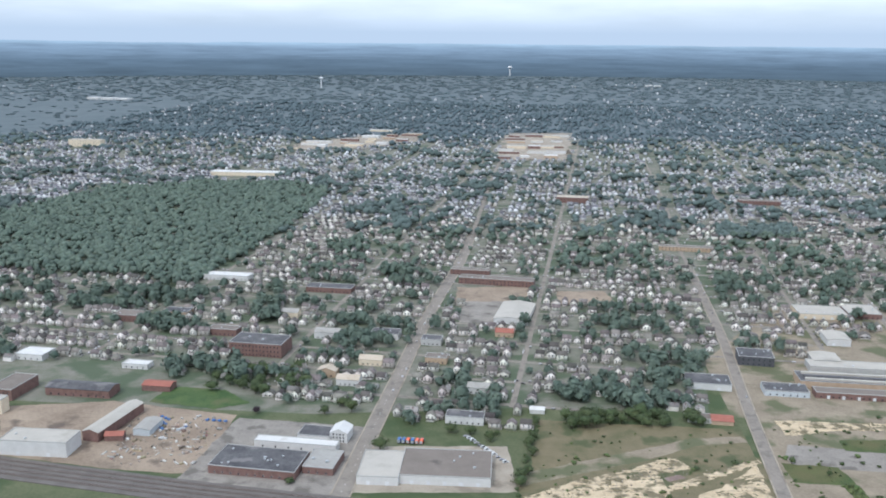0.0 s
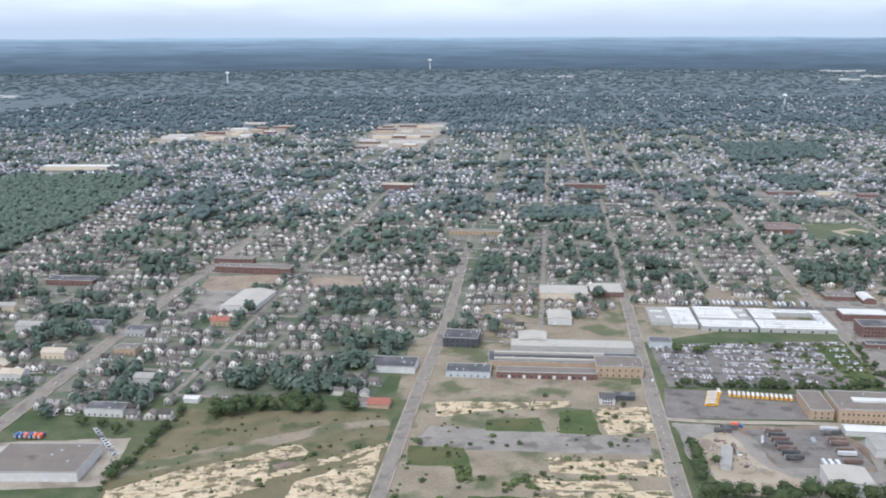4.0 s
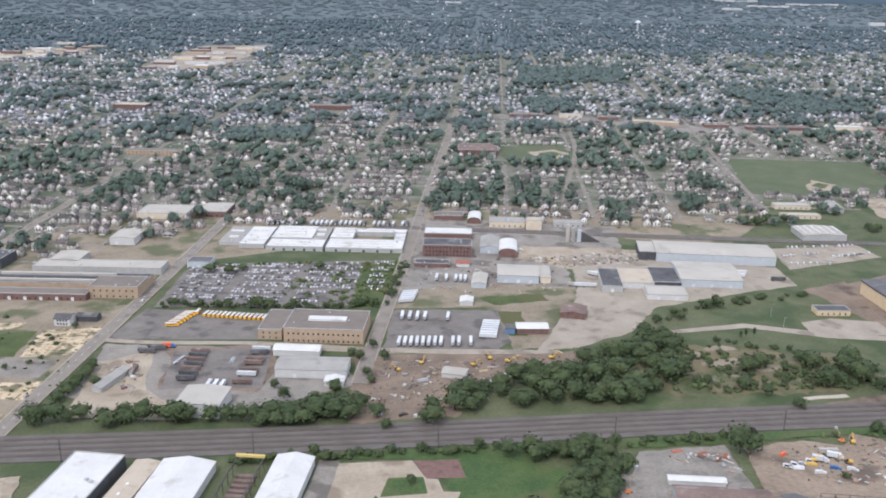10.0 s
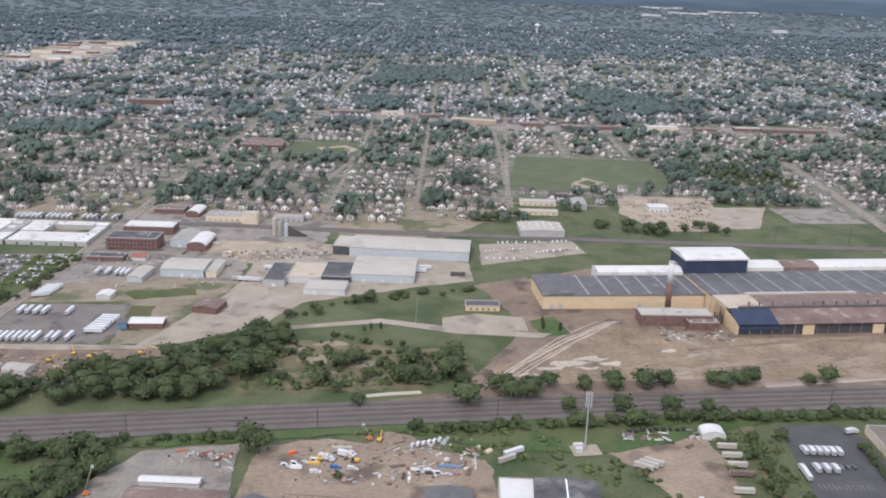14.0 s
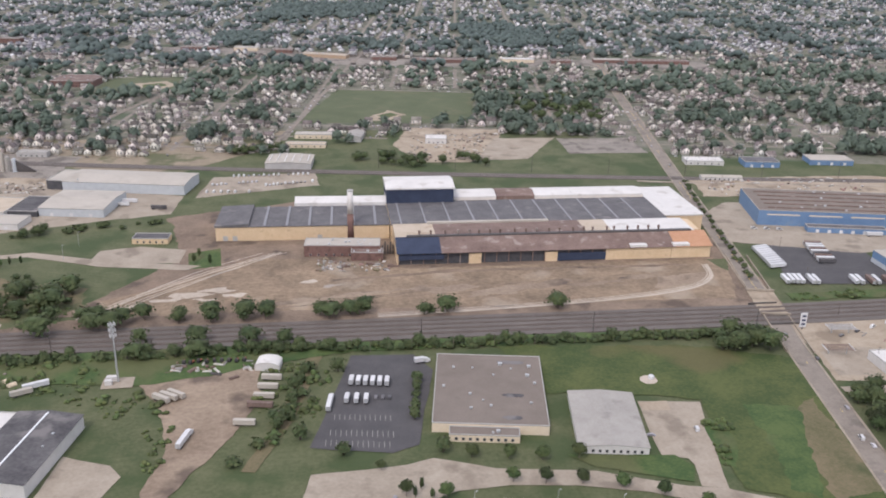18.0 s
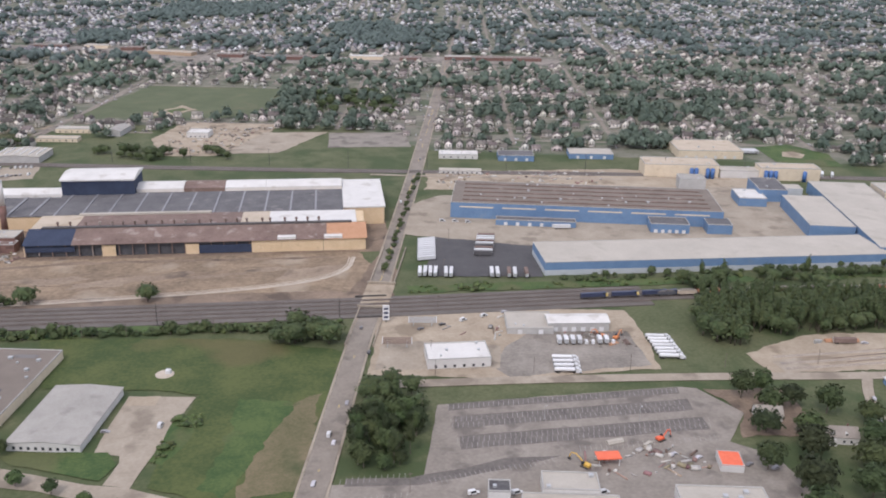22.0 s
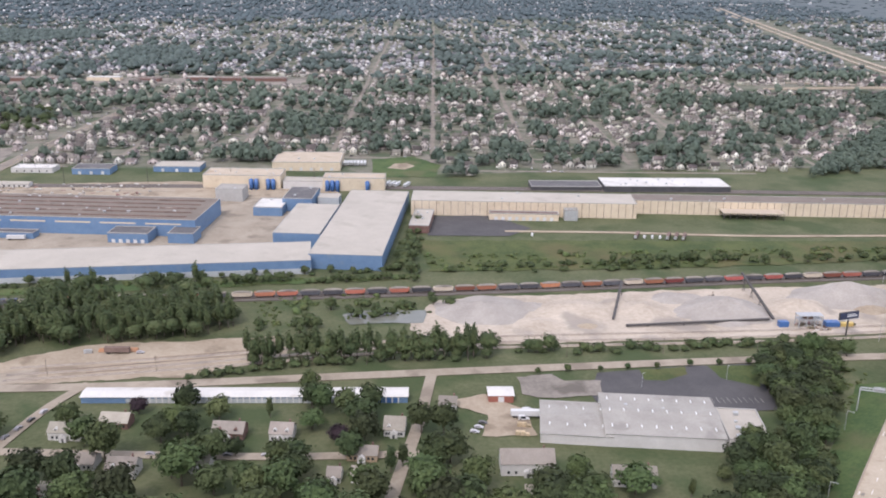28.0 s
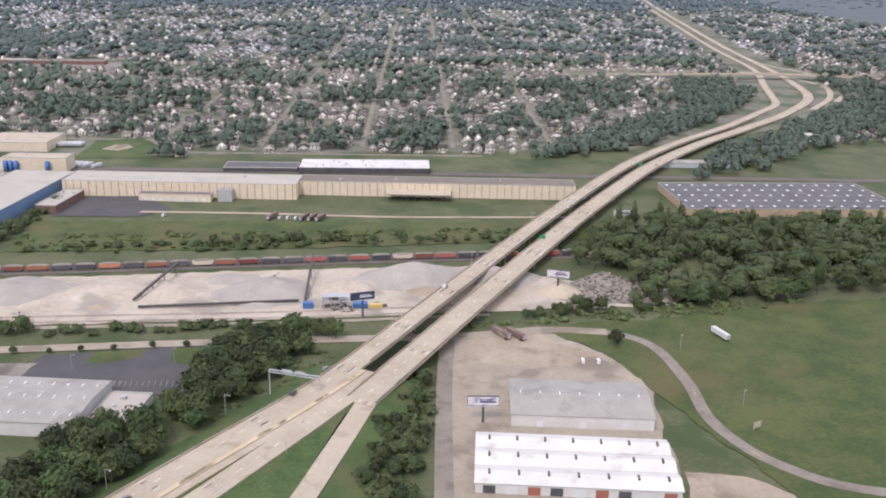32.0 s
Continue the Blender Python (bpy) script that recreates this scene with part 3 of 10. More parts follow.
def area(name, label, mat, corners, rough=2.0):
    """A flat patch of ground with an uneven edge, a little above the last one."""
    z = 0.03 + 0.003 * len(AREAS)
    AREAS.append((corners, z))
    bm = bmesh.new()
    ring = []
    for i, (x0, y0) in enumerate(corners):
        x1, y1 = corners[(i + 1) % len(corners)]
        d = math.hypot(x1 - x0, y1 - y0)
        k = max(2, min(70, int(d / 3.5))) if rough > 1.5 else max(2, min(12, int(d / 9)))
        for j in range(k):
            x, y = x0 + (x1 - x0) * j / k, y0 + (y1 - y0) * j / k
            n = noise.noise_vector((x * 0.06, y * 0.06, len(AREAS)))
            if rough > 1.5:
                n += 0.5 * noise.noise_vector((x * 0.19, y * 0.19, len(AREAS)))
            ring.append(bm.verts.new((x + rough * n.x, y + rough * n.y, z)))
    f = bm.faces.new(ring)
    f.normal_update()
    if f.normal.z < 0:
        f.normal_flip()
    bmesh.ops.triangulate(bm, faces=[f])
    return tagged(part(name, bm, mat), label, "ground", kind="structure")


def ground_z(x, y):
    return max([0.0] + [z for c, z in AREAS if inside(x, y, c)])


G = M
area("ground_scrub", "dry yellow grass field with worn paths", G["dry_grass"], [(94, 790), (279, 772), (259, 587), (60, 600)])
area("ground_vacant_lot", "weedy bare lot of a cleared factory", G["dry_dirt"], [(300, 812), (524, 824), (473, 572), (266, 586)], 1)
area("ground_west_waste", "dry grass beside the railway", G["dry_grass"], [(60, 660), (130, 690), (205, 715), (278, 715), (258, 588), (70, 598)], 4)
area("ground_faded_paving", "old grey paving crossing the vacant lot", G["gravel_grey"], [(299, 718), (311, 740), (395, 725), (491, 703), (485, 673), (400, 684), (299, 697)], 1)
area("ground_green_plot", "square of bright weeds", G["grass"], [(291, 703), (337, 696), (338, 638), (327, 640), (325, 664), (288, 668)], 2)
area("ground_green_plot", "square of weedy grass", G["grass"], [(360, 749), (407, 752), (407, 722), (357, 728)], 2)
area("ground_green_plot", "square of weedy grass", G["grass"], [(426, 763), (456, 767), (454, 713), (419, 719)], 2)
area("ground_green_plot", "strip of weedy grass", G["grass"], [(332, 615), (376, 612), (380, 595), (337, 598)], 3)
area("ground_dirt_track", "pale dirt track across the dry field", G["dry_dirt"], [(53, 673), (169, 725), (226, 751), (274, 757), (275, 744), (228, 735), (174, 705), (60, 656)], 2)
PADS = [
    [(66, 640), (86, 651), (117, 672), (160, 689), (187, 707), (204, 709), (212, 692), (179, 681), (184, 652), (180, 640), (153, 622), (124, 611), (105, 600), (80, 606)],
    [(194, 590), (202, 633), (206, 647), (227, 659), (268, 699), (265, 664), (254, 587)], [(184, 660), (273, 710), (274, 704), (190, 653)],
    [(401, 674), (491, 663), (487, 636), (399, 648)], [(385, 637), (454, 630), (454, 615), (380, 623)], [(379, 616), (490, 615), (477, 578), (381, 585)],
    [(324, 575), (334, 584), (371, 590), (380, 593), (483, 584), (475, 577), (399, 577)], [(462, 767), (512, 772), (499, 715), (458, 713)], [(319, 792), (441, 787), (441, 773), (367, 771), (315, 758)]]
for pad in PADS:
    area("ground_bleached_pad", "bleached sandy floor pad of a cleared factory", G["slab"], pad, 1.6)
area("ground_brick_dust", "patch of red brick dust", G["rust_roof"], [(183, 674), (199, 680), (202, 675), (187, 668)], 1.6)
area("ground_plant_yard", "bare dirt yard of the old plant", G["dirt"], [(-322, 828), (-193, 796), (-200, 674), (-279, 683), (-376, 707), (-426, 812)])
area("ground_warehouse_lot", "pale concrete round the warehouse", G["concrete"], [(-70, 645), (62, 648), (60, 732), (-69, 730)])
area("ground_corner_lot", "paved lots along the boulevard", G["gravel_grey"], [(-190, 790), (-60, 770), (-75, 640), (-215, 650)])
area("ground_junkyard", "grey gravel of a car breaker's yard", G["asphalt_old"], [(558, 939), (774, 935), (744, 802), (542, 816)])
area("ground_junkyard_edge", "weedy green edge of the breaker's yard", G["grass"], [(735, 930), (785, 930), (752, 796), (718, 800)], 6)
area("ground_bus_yard", "worn asphalt bus yard", G["asphalt_old"], [(536, 812), (655, 790), (648, 731), (516, 744)], 1)
area("ground_gravel_yard", "brown gravel truck yard", G["gravel_grey"], [(520, 735), (574, 724), (650, 718), (660, 690), (710, 690), (720, 640), (640, 600), (591, 607), (510, 640)], 3)
area("ground_tan_yard", "pale tan dusty yard", G["gravel_tan"], [(522, 699), (562, 717), (567, 645), (593, 616), (595, 595), (522, 606), (520, 659)], 3)
area("ground_truck_stand", "dark oily truck stand", G["dirt_dark"], [(565, 723), (653, 718), (662, 676), (649, 633), (574, 649), (579, 694)], 2)
area("ground_trailer_yard", "worn asphalt trailer yard", G["asphalt_old"], [(577, 715), (655, 714), (651, 640), (578, 645)], 1)
area("ground_works_yards", "pale gravel between the workshops", G["gravel_grey"], [(795, 1100), (962, 1060), (1041, 1040), (1020, 947), (945, 892), (933, 809), (770, 810), (760, 830)], 4)
area("ground_sandy_yard", "tan sandy material yard", G["gravel_tan"], [(906, 975), (1050, 950), (1042, 905), (950, 890), (900, 930)], 5)
area("ground_weedy_yard", "brown weedy ground between the yards", G["dry_dirt"], [(752, 830), (800, 850), (880, 850), (950, 830), (940, 770), (900, 700), (850, 690), (842, 790), (756, 795)], 3)
area("ground_weed_patch", "patch of weeds in the yard", G["grass"], [(840, 815), (900, 822), (905, 800), (850, 795)], 3)
area("ground_weed_patch", "patch of weeds behind the shop", G["grass"], [(850, 778), (872, 776), (868, 720), (852, 722)], 2)
area("ground_trailer_yard", "worn asphalt yard with parked trailers", G["asphalt_old"], [(756, 790), (850, 782), (850, 708), (834, 693), (744, 705)], 2)
area("ground_demolition", "brown churned earth of a demolition site", G["dirt_dark"], [(718, 690), (777, 690), (899, 684), (902, 660), (829, 642), (800, 605), (786, 582), (715, 580), (720, 655)], 5)
area("ground_lane", "pale unpaved lane", G["concrete"], [(655, 712), (745, 694), (880, 680), (882, 688), (750, 704), (656, 722)], 1)
area("ground_warehouse_yard", "pale concrete yard of the warehouses", G["concrete"], [(868, 688), (933, 809), (965, 950), (1166, 881), (1160, 822), (1097, 807), (997, 775), (960, 722), (900, 690)], 3)
area("ground_car_lot", "pale concrete parking lot", G["concrete"], [(1191, 942), (1297, 953), (1301, 904), (1178, 871)], 2)
area("ground_scrubland", "scrubby waste land with thin weeds", G["dry_grass"], [(960, 690), (1115, 660), (1130, 600), (950, 592), (930, 640)], 10)
for x, y, rx, ry in ((985, 668, 16, 9), (1015, 652, 20, 8), (1046, 640, 14, 7), (1000, 625, 18, 6), (1070, 655, 15, 8), (1040, 615, 22, 5), (972, 640, 10, 8), (1085, 625, 12, 5), (1022, 680, 14, 6)):
    area("ground_rubble_patch", "bare rubble patch in the scrub", G["dry_dirt"], [(x + rx * math.cos(a) * (1 + 0.3 * math.sin(3 * a + x)), y + ry * math.sin(a) * (1 + 0.3 * math.cos(2 * a + y))) for a in [0.52 * k for k in range(12)]], 5)
area("ground_mill_yard", "dark cinder ground round the mill", G["dirt_dark"], [(1110, 596), (1185, 702), (1160, 810), (1214, 830), (1218, 745), (1363, 728), (1349, 651), (1238, 588)], 4)
area("ground_mill_lot", "wide tan dirt lot in front of the mill", G["lot_dirt"], [(1134, 622), (1173, 640), (1242, 699), (1359, 668), (1610, 655), (1622, 613), (1606, 570), (1412, 578), (1236, 586), (1145, 588)], 3)
area("ground_rail_cinders", "dark cinders along the railway", G["dirt_dark"], [(1040, 574), (1120, 590), (1240, 590), (1410, 580), (1600, 572), (1625, 640), (1640, 640), (1628, 556), (1400, 562), (1040, 572)], 2.5)
area("ground_mill_apron", "dark ground behind the mill", G["dirt_dark"], [(1205, 820), (1300, 858), (1640, 812), (1640, 650), (1360, 660), (1215, 740)], 2)
for x0, x1, bend, wide in ((1124, 1258, 6, 0.7), (1128, 1262, 5, 1.0), (1133, 1266, 2, 0.6), (1139, 1262, 0, 0.8), (1131, 1246, 9, 0.6)):
    line = [(x0 + (x1 - x0) * f, 592 + 116 * f ** 0.93 + bend * math.sin(3.1 * f)) for f in (0, 0.12, 0.25, 0.4, 0.55, 0.7, 0.85, 1)]
    area("ground_tracks_scar", "chalky white wheel track in the cinders", G["gravel_white"], [*line, *[(x + wide * 1.3, y - wide) for x, y in reversed(line)]], 1.4)
for x, y, rx, ry in ((1196, 625, 17, 5), (1216, 632, 13, 4.5), (1231, 622, 8, 5), (1181, 617, 10, 3), (1210, 617, 9, 2.5), (1285, 641, 6, 3), (1303, 632, 9, 2.5), (1162, 606, 9, 2.5)):
    area("ground_tracks_scar", "chalky white spoil patch", G["gravel_white"], [(x + rx * math.cos(a) * (1 + 0.3 * math.sin(3 * a + x)), y + ry * math.sin(a) * (1 + 0.3 * math.cos(2 * a + y))) for a in [0.52 * k for k in range(12)]], 5)
area("ground_tracks_scar", "chalky pale strip beside the railway", G["gravel_white"], [(1038, 582), (1077, 585), (1076, 590), (1039, 587)], 1.5)
for k in range(7):
    area("ground_wheel_track", "dark wheel track across the dirt lot", G["dirt_dark"], [(1260 + 48 * k, 592 + 6 * (k % 3)), (1330 + 48 * k, 606 + 9 * (k % 2)), (1420 + 40 * k, 626 - 6 * (k % 3)), (1420 + 40 * k, 627.4 - 6 * (k % 3)), (1329 + 48 * k, 607.4 + 9 * (k % 2)), (1258 + 48 * k, 593 + 6 * (k % 3))] if 1420 + 40 * k < 1600 else [(1300, 640), (1400, 648), (1590, 640), (1590, 643), (1400, 652), (1300, 643)], 3)
for k in range(9):
    area("ground_bare_streak", "pale dusty streak in the dirt lot", G["dirt"], [(1250 + 37 * k, 596 + 7 * (k % 4)), (1290 + 37 * k, 602 + 7 * (k % 4)), (1305 + 37 * k, 612 + 6 * (k % 3)), (1262 + 37 * k, 606 + 5 * (k % 3))], 6)
for k in range(3):
    bend = smooth_line([(1330, 571 + 2.5 * k), (1420, 574 + 2.5 * k), (1510, 580 + 2.6 * k), (1570, 592 + 2.7 * k), (1598 - k, 612 + 2 * k), (1607 - 2 * k, 640)])
    tagged(part("ground_chalk_track", ribbon(bmesh.new(), bend, 0, (2.2, 1.2, 0.9)[k], 0.03 + 0.003 * len(AREAS) + 0.02, 0.05), G["gravel_white"]), "chalky curved wheel track round the dirt lot", "ground", kind="structure")
area("ground_office_lot", "pale concrete parking by the gatehouse", G["concrete"], [(1115, 728), (1147, 735), (1185, 722), (1182, 692), (1130, 698), (1112, 708)], 1)
area("ground_gate_lawn", "small lawn with conifers by the mill gate", G["lawn"], [(1187, 714), (1212, 723), (1216, 682), (1191, 677)], 1)
area("ground_office_drive", "pale curved drive", G["concrete"], [(985, 712), (1060, 720), (1120, 692), (1190, 676), (1200, 684), (1120, 706), (1062, 730), (986, 720)], 1)
area("ground_back_yards", "grey gravel yards behind the second railway", G["gravel_tan"], [(1395, 1066), (1425, 1150), (1547, 1130), (1516, 1047), (1476, 977), (1414, 982)], 4)
area("ground_pale_yard", "pale bare concrete yard", G["concrete"], [(1525, 1085), (1603, 1083), (1545, 985), (1483, 985)], 2)
area("ground_substation", "grey gravel substation yard", G["gravel_grey"], [(1605, 1078), (1699, 1072), (1698, 1000), (1600, 1003)], 2)
area("ground_school_lawn", "green school sports lawn", G["park_grass"], [(983, 1535), (1098, 1535), (1095, 1423), (978, 1422)], 3)
area("ground_park_lawn", "wide green park lawn", G["park_grass"], [(1280, 1190), (1511, 1170), (1560, 1373), (1345, 1416)], 3)
area("ground_infield", "tan baseball infield", G["gravel_tan"], [(1027, 1483), (1076, 1504), (1096, 1470), (1073, 1427), (1037, 1436)], 3)
area("ground_infield", "tan baseball infield", G["gravel_tan"], [(1381, 1223), (1412, 1259), (1431, 1230), (1404, 1195), (1375, 1195)], 3)
area("ground_infield_grass", "grass inside the baseball infield", G["lawn"], [(1390, 1225), (1411, 1243), (1421, 1229), (1402, 1208)], 1)
area("ground_infield_grass", "grass inside the baseball infield", G["lawn"], [(1043, 1474), (1070, 1488), (1082, 1468), (1066, 1446), (1046, 1452)], 1)
area("ground_avenue_lots", "brownish paved lots along the avenue", G["gravel_grey"], [(1000, 1880), (1229, 1853), (1298, 1784), (1433, 1722), (1656, 1692), (1944, 1690), (2073, 1650), (2035, 1560), (1899, 1612), (1601, 1622), (1363, 1650), (1212, 1775), (1038, 1810)], 12)
area("ground_shopping_lot", "pale parking of a shopping centre", G["concrete"], [(-528, 2857), (-300, 2880), (-90, 3080), (-68, 3319), (-260, 3290), (-470, 3060)], 40)
area("ground_shopping_lot", "pale parking of a shopping centre", G["concrete"], [(163, 2640), (372, 2660), (440, 3000), (496, 3440), (250, 3420), (200, 3000)], 40)
area("ground_hall_lot", "grey parking beside the long hall", G["gravel_grey"], [(22, 1090), (32, 1185), (88, 1190), (78, 1085)], 2)
area("ground_bare_lot", "bare earth lot", G["dirt"], [(157, 1173), (166, 1237), (235, 1239), (241, 1168)], 3)
area("ground_bare_lot", "bare earth lot by the brick flats", G["dirt"], [(24, 1252), (132, 1264), (120, 1190), (19, 1180)], 3)
area("ground_playground", "green play field with sandy path", G["lawn"], [(-286, 826), (-278, 867), (-219, 860), (-188, 824), (-217, 809)], 3)
area("ground_parking", "dark new asphalt truck lot", G["asphalt_new"], [(1307, 514), (1347, 510), (1356, 488), (1336, 406), (1322, 400), (1279, 410)], 1)
area("ground_drive", "bare dirt drive and yard", G["dirt"], [(1170, 512), (1250, 502), (1252, 468), (1239, 427), (1214, 384), (1203, 360), (1196, 362), (1204, 415), (1196, 461)], 3)
area("ground_court", "pale court beside the dark-roofed hall", G["concrete"], [(1147, 380), (1153, 419), (1179, 408), (1186, 397), (1177, 376)], 1)
area("ground_field_path", "worn tan path beside the hedge", G["dry_grass"], [(1281, 520), (1290, 518), (1271, 440), (1251, 392), (1244, 394), (1262, 440)], 1)
area("ground_forecourt", "pale concrete cul-de-sac drive", G["concrete"], [(1342, 393), (1372, 379), (1400, 374), (1422, 370), (1448, 358), (1464, 351), (1482, 347), (1491, 341), (1508, 333), (1525, 326), (1524, 315), (1504, 324), (1484, 332), (1463, 339), (1442, 349), (1420, 356), (1398, 361), (1376, 364), (1350, 363), (1318, 350), (1270, 352), (1279, 386), (1306, 387), (1328, 388)], 1)
area("ground_side_lot", "pale concrete yard beside the shed", G["concrete"], [(1469, 434), (1505, 429), (1491, 378), (1483, 346), (1470, 350), (1475, 368), (1474, 374), (1461, 379), (1464, 404)], 0.6)
area("ground_sandy_patch", "tan sandy patch beside the shed", G["gravel_tan"], [(1469, 434), (1486, 433), (1484, 422), (1469, 424)], 1)
area("ground_big_parking", "empty sun-bleached asphalt parking lot", G["asphalt_pale"], [(1636, 403), (1777, 405), (1786, 402), (1800, 372), (1778, 345), (1728, 343), (1694, 346), (1655, 341), (1618, 331)], 1)
area("ground_low_parking", "weathered gravel and asphalt yard", G["asphalt_pale"], [(1573, 336), (1618, 333), (1655, 343), (1694, 348), (1778, 347), (1796, 330), (1800, 270), (1564, 290)], 1)
for y0, y1 in ((396, 403), (377.5, 389.5), (357.5, 370)):
    area("ground_bay_band", "oil-stained parking bays", G["asphalt_stained"], [(1641, y0), (1774, y0 + 1.5), (1776, y1 + 1.5), (1642, y1)], 1)
area("ground_curved_bays", "oil-stained curving parking bays", G["asphalt_stained"], [(1581, 334), (1616, 330), (1660, 338), (1690, 345), (1660, 347), (1640, 341), (1612, 337), (1582, 340)], 1)
area("ground_dead_grass", "bare brown ground beside the lot", G["dirt_dark"], [(1790, 400), (1800, 372), (1786, 350), (1830, 345), (1838, 395)], 3)
area("ground_fuel_lot", "pale gravel lot of the fuel station", G["gravel_tan"], [(1614, 520), (1643, 534), (1783, 514), (1783, 480), (1775, 428), (1686, 427), (1602, 442)], 2)
area("ground_fuel_yard", "grey worn yard of the fuel station", G["gravel_grey"], [(1690, 470), (1712, 488), (1772, 480), (1772, 432), (1684, 430), (1676, 442)], 2)
area("ground_fuel_apron", "pale concrete apron", G["concrete"], [(1606, 448), (1680, 440), (1686, 470), (1640, 484), (1612, 480)], 1)
area("ground_rail_yard", "tan gravel loading yard", G["gravel_tan"], [(1838, 440), (1880, 460), (1998, 456), (2000, 428), (1952, 408), (1838, 412)], 4)
for k in range(3):
    area("ground_track_groove", "dark worn track line in the loading yard", G["dirt_dark"], [(1880 + 6 * k, 432 - 6 * k), (1990, 437 - 6 * k), (1990, 438.4 - 6 * k), (1880 + 6 * k, 433.5 - 6 * k)], 0.4)
area("ground_yard_gate", "pale concrete apron of the loading yard", G["concrete"], [(1846, 428), (1866, 430), (1868, 414), (1848, 413)], 1)
area("ground_ballfield", "small green ball field", G["lawn"], [(2101, 872), (2109, 960), (2159, 968), (2182, 920), (2166, 864)], 2)
area("ground_infield", "sandy infield of the ball field", G["gravel_tan"], [(2121, 914), (2132, 934), (2147, 936), (2153, 920), (2140, 904)], 1)
area("ground_quarry", "white crushed stone yard", G["gravel_white"], [(2080, 470), (2104, 502), (2200, 500), (2428, 484), (2492, 440), (2560, 412), (2540, 392), (2406, 401), (2247, 412), (2080, 424)], 4)
area("ground_rock_field", "grey field of broken rock", G["gravel_grey"], [(2491, 443), (2515, 458), (2543, 418), (2525, 397), (2480, 400), (2466, 412)], 4)
area("ground_plant_parking", "dark new asphalt parking lot", G["asphalt_new"], [(2172, 376), (2230, 376), (2264, 373), (2256, 339), (2250, 318), (2160, 330), (2160, 352)], 1)
area("ground_loading_dirt", "worn brown loading ground behind the hall", G["gravel_grey"], [(2126, 378), (2146, 379), (2150, 369), (2171, 366), (2166, 350), (2144, 351), (2132, 353), (2124, 357)], 2)
area("ground_lawn_strip", "mown lawn strip by the parking lot", G["grass"], [(2197, 376), (2225, 375), (2222, 366), (2206, 360), (2195, 363)], 1)
area("ground_lawn_strip", "mown lawn strip by the parking lot", G["grass"], [(2238, 375), (2268, 370), (2254, 345), (2238, 358)], 1)
area("ground_plant_drive", "dirt drive beside the red shed", G["gravel_tan"], [(2080, 356), (2102, 361), (2122, 341), (2118, 313), (2093, 318), (2100, 337)], 2)
area("ground_depot_lot", "pale gravel depot lot", G["concrete"], [(2391, 363), (2446, 363), (2470, 328), (2479, 296), (2462, 244), (2458, 220), (2447, 190), (2356, 206), (2374, 303)], 2)
area("ground_depot_sand", "pale dusty part of the depot lot", G["gravel_tan"], [(2396, 360), (2440, 360), (2466, 326), (2440, 318), (2392, 330)], 4)
area("ground_sand", "bare sandy patch", G["gravel_tan"], [(2458, 213), (2482, 205), (2499, 183), (2450, 188)], 2)
area("ground_dock_asphalt", "dark asphalt loading yard", G["asphalt_new"], [(2134, 712), (2190, 706), (2215, 660), (2190, 640), (2122, 652)], 1)
area("ground_trailer_lot", "dark asphalt trailer lot", G["asphalt_new"], [(1680, 688), (1763, 683), (1744, 580), (1655, 592)], 1)
area("ground_blue_yard", "pale concrete yard between blue halls", G["concrete"], [(1664, 770), (1700, 800), (2040, 800), (2040, 640), (1748, 650), (1650, 690)], 2)
area("ground_north_yard", "grey yard north of the blue halls", G["gravel_tan"], [(1690, 820), (1900, 800), (2060, 800), (2060, 850), (1900, 880), (1700, 890)], 4)
area("ground_south_dirt", "brown contractor's yard", G["dirt"], [(968, 522), (1011, 527), (1035, 519), (1047, 532), (1063, 525), (1070, 508), (1105, 490), (1104, 440), (1076, 400), (946, 420)], 3)
area("ground_south_yard", "brown gravel storage yard", G["gravel_grey"], [(898, 524), (957, 526), (949, 440), (846, 450), (857, 468)], 2)
area("ground_street_dirt", "bare dirt beside the crossing street", G["dirt"], [(418, 539), (470, 541), (466, 505), (416, 508)], 3)
area("ground_street_dirt", "sandy patch beside the crossing street", G["gravel_tan"], [(484, 531), (515, 532), (519, 505), (482, 505)], 3)
area("ground_south_lawn", "dark green lawn beside the plaza", G["lawn"], [(745, 536), (820, 530), (852, 500), (830, 440), (760, 445), (772, 500)], 3)
area("ground_plaza", "pale sandy paved plaza", G["gravel_tan"], [(706, 528), (752, 527), (759, 505), (766, 504), (767, 490), (777, 489), (765, 452), (686, 462), (689, 481)], 0.6)
area("ground_plaza_drive", "grey gravel drive beside the plaza", G["gravel_grey"], [(694, 533), (707, 530), (694, 460), (680, 462)], 1)
area("ground_brick_terrace", "square of red-brown paving", G["brick"], [(752, 527), (781, 525), (783, 504), (759, 505)], 0.5)
area("ground_lawn_island", "square lawn island in the plaza", G["lawn"], [(736, 508), (757, 507), (758, 489), (730, 488)], 0.5)
area("ground_field", "wide mown green field", G["grass"], [(2440, 372), (2510, 372), (2640, 384), (2760, 380), (2700, 150), (2500, 160), (2480, 260), (2470, 330)], 4)
area("ground_green_strip", "green meadow beside the railway", G["grass"], [(2110, 640), (2300, 610), (2560, 570), (2560, 530), (2300, 540), (2110, 560)], 4)
area("ground_meadow", "mown green meadow by the road", G["grass"], [(1405, 515), (1530, 500), (1598, 470), (1560, 330), (1527, 322), (1492, 345), (1494, 372), (1508, 432), (1480, 440), (1420, 450)], 3)
area("ground_weeds", "strip of rank bright weeds", G["lawn"], [(1496, 408), (1510, 410), (1507, 387), (1495, 361), (1490, 365)], 3)
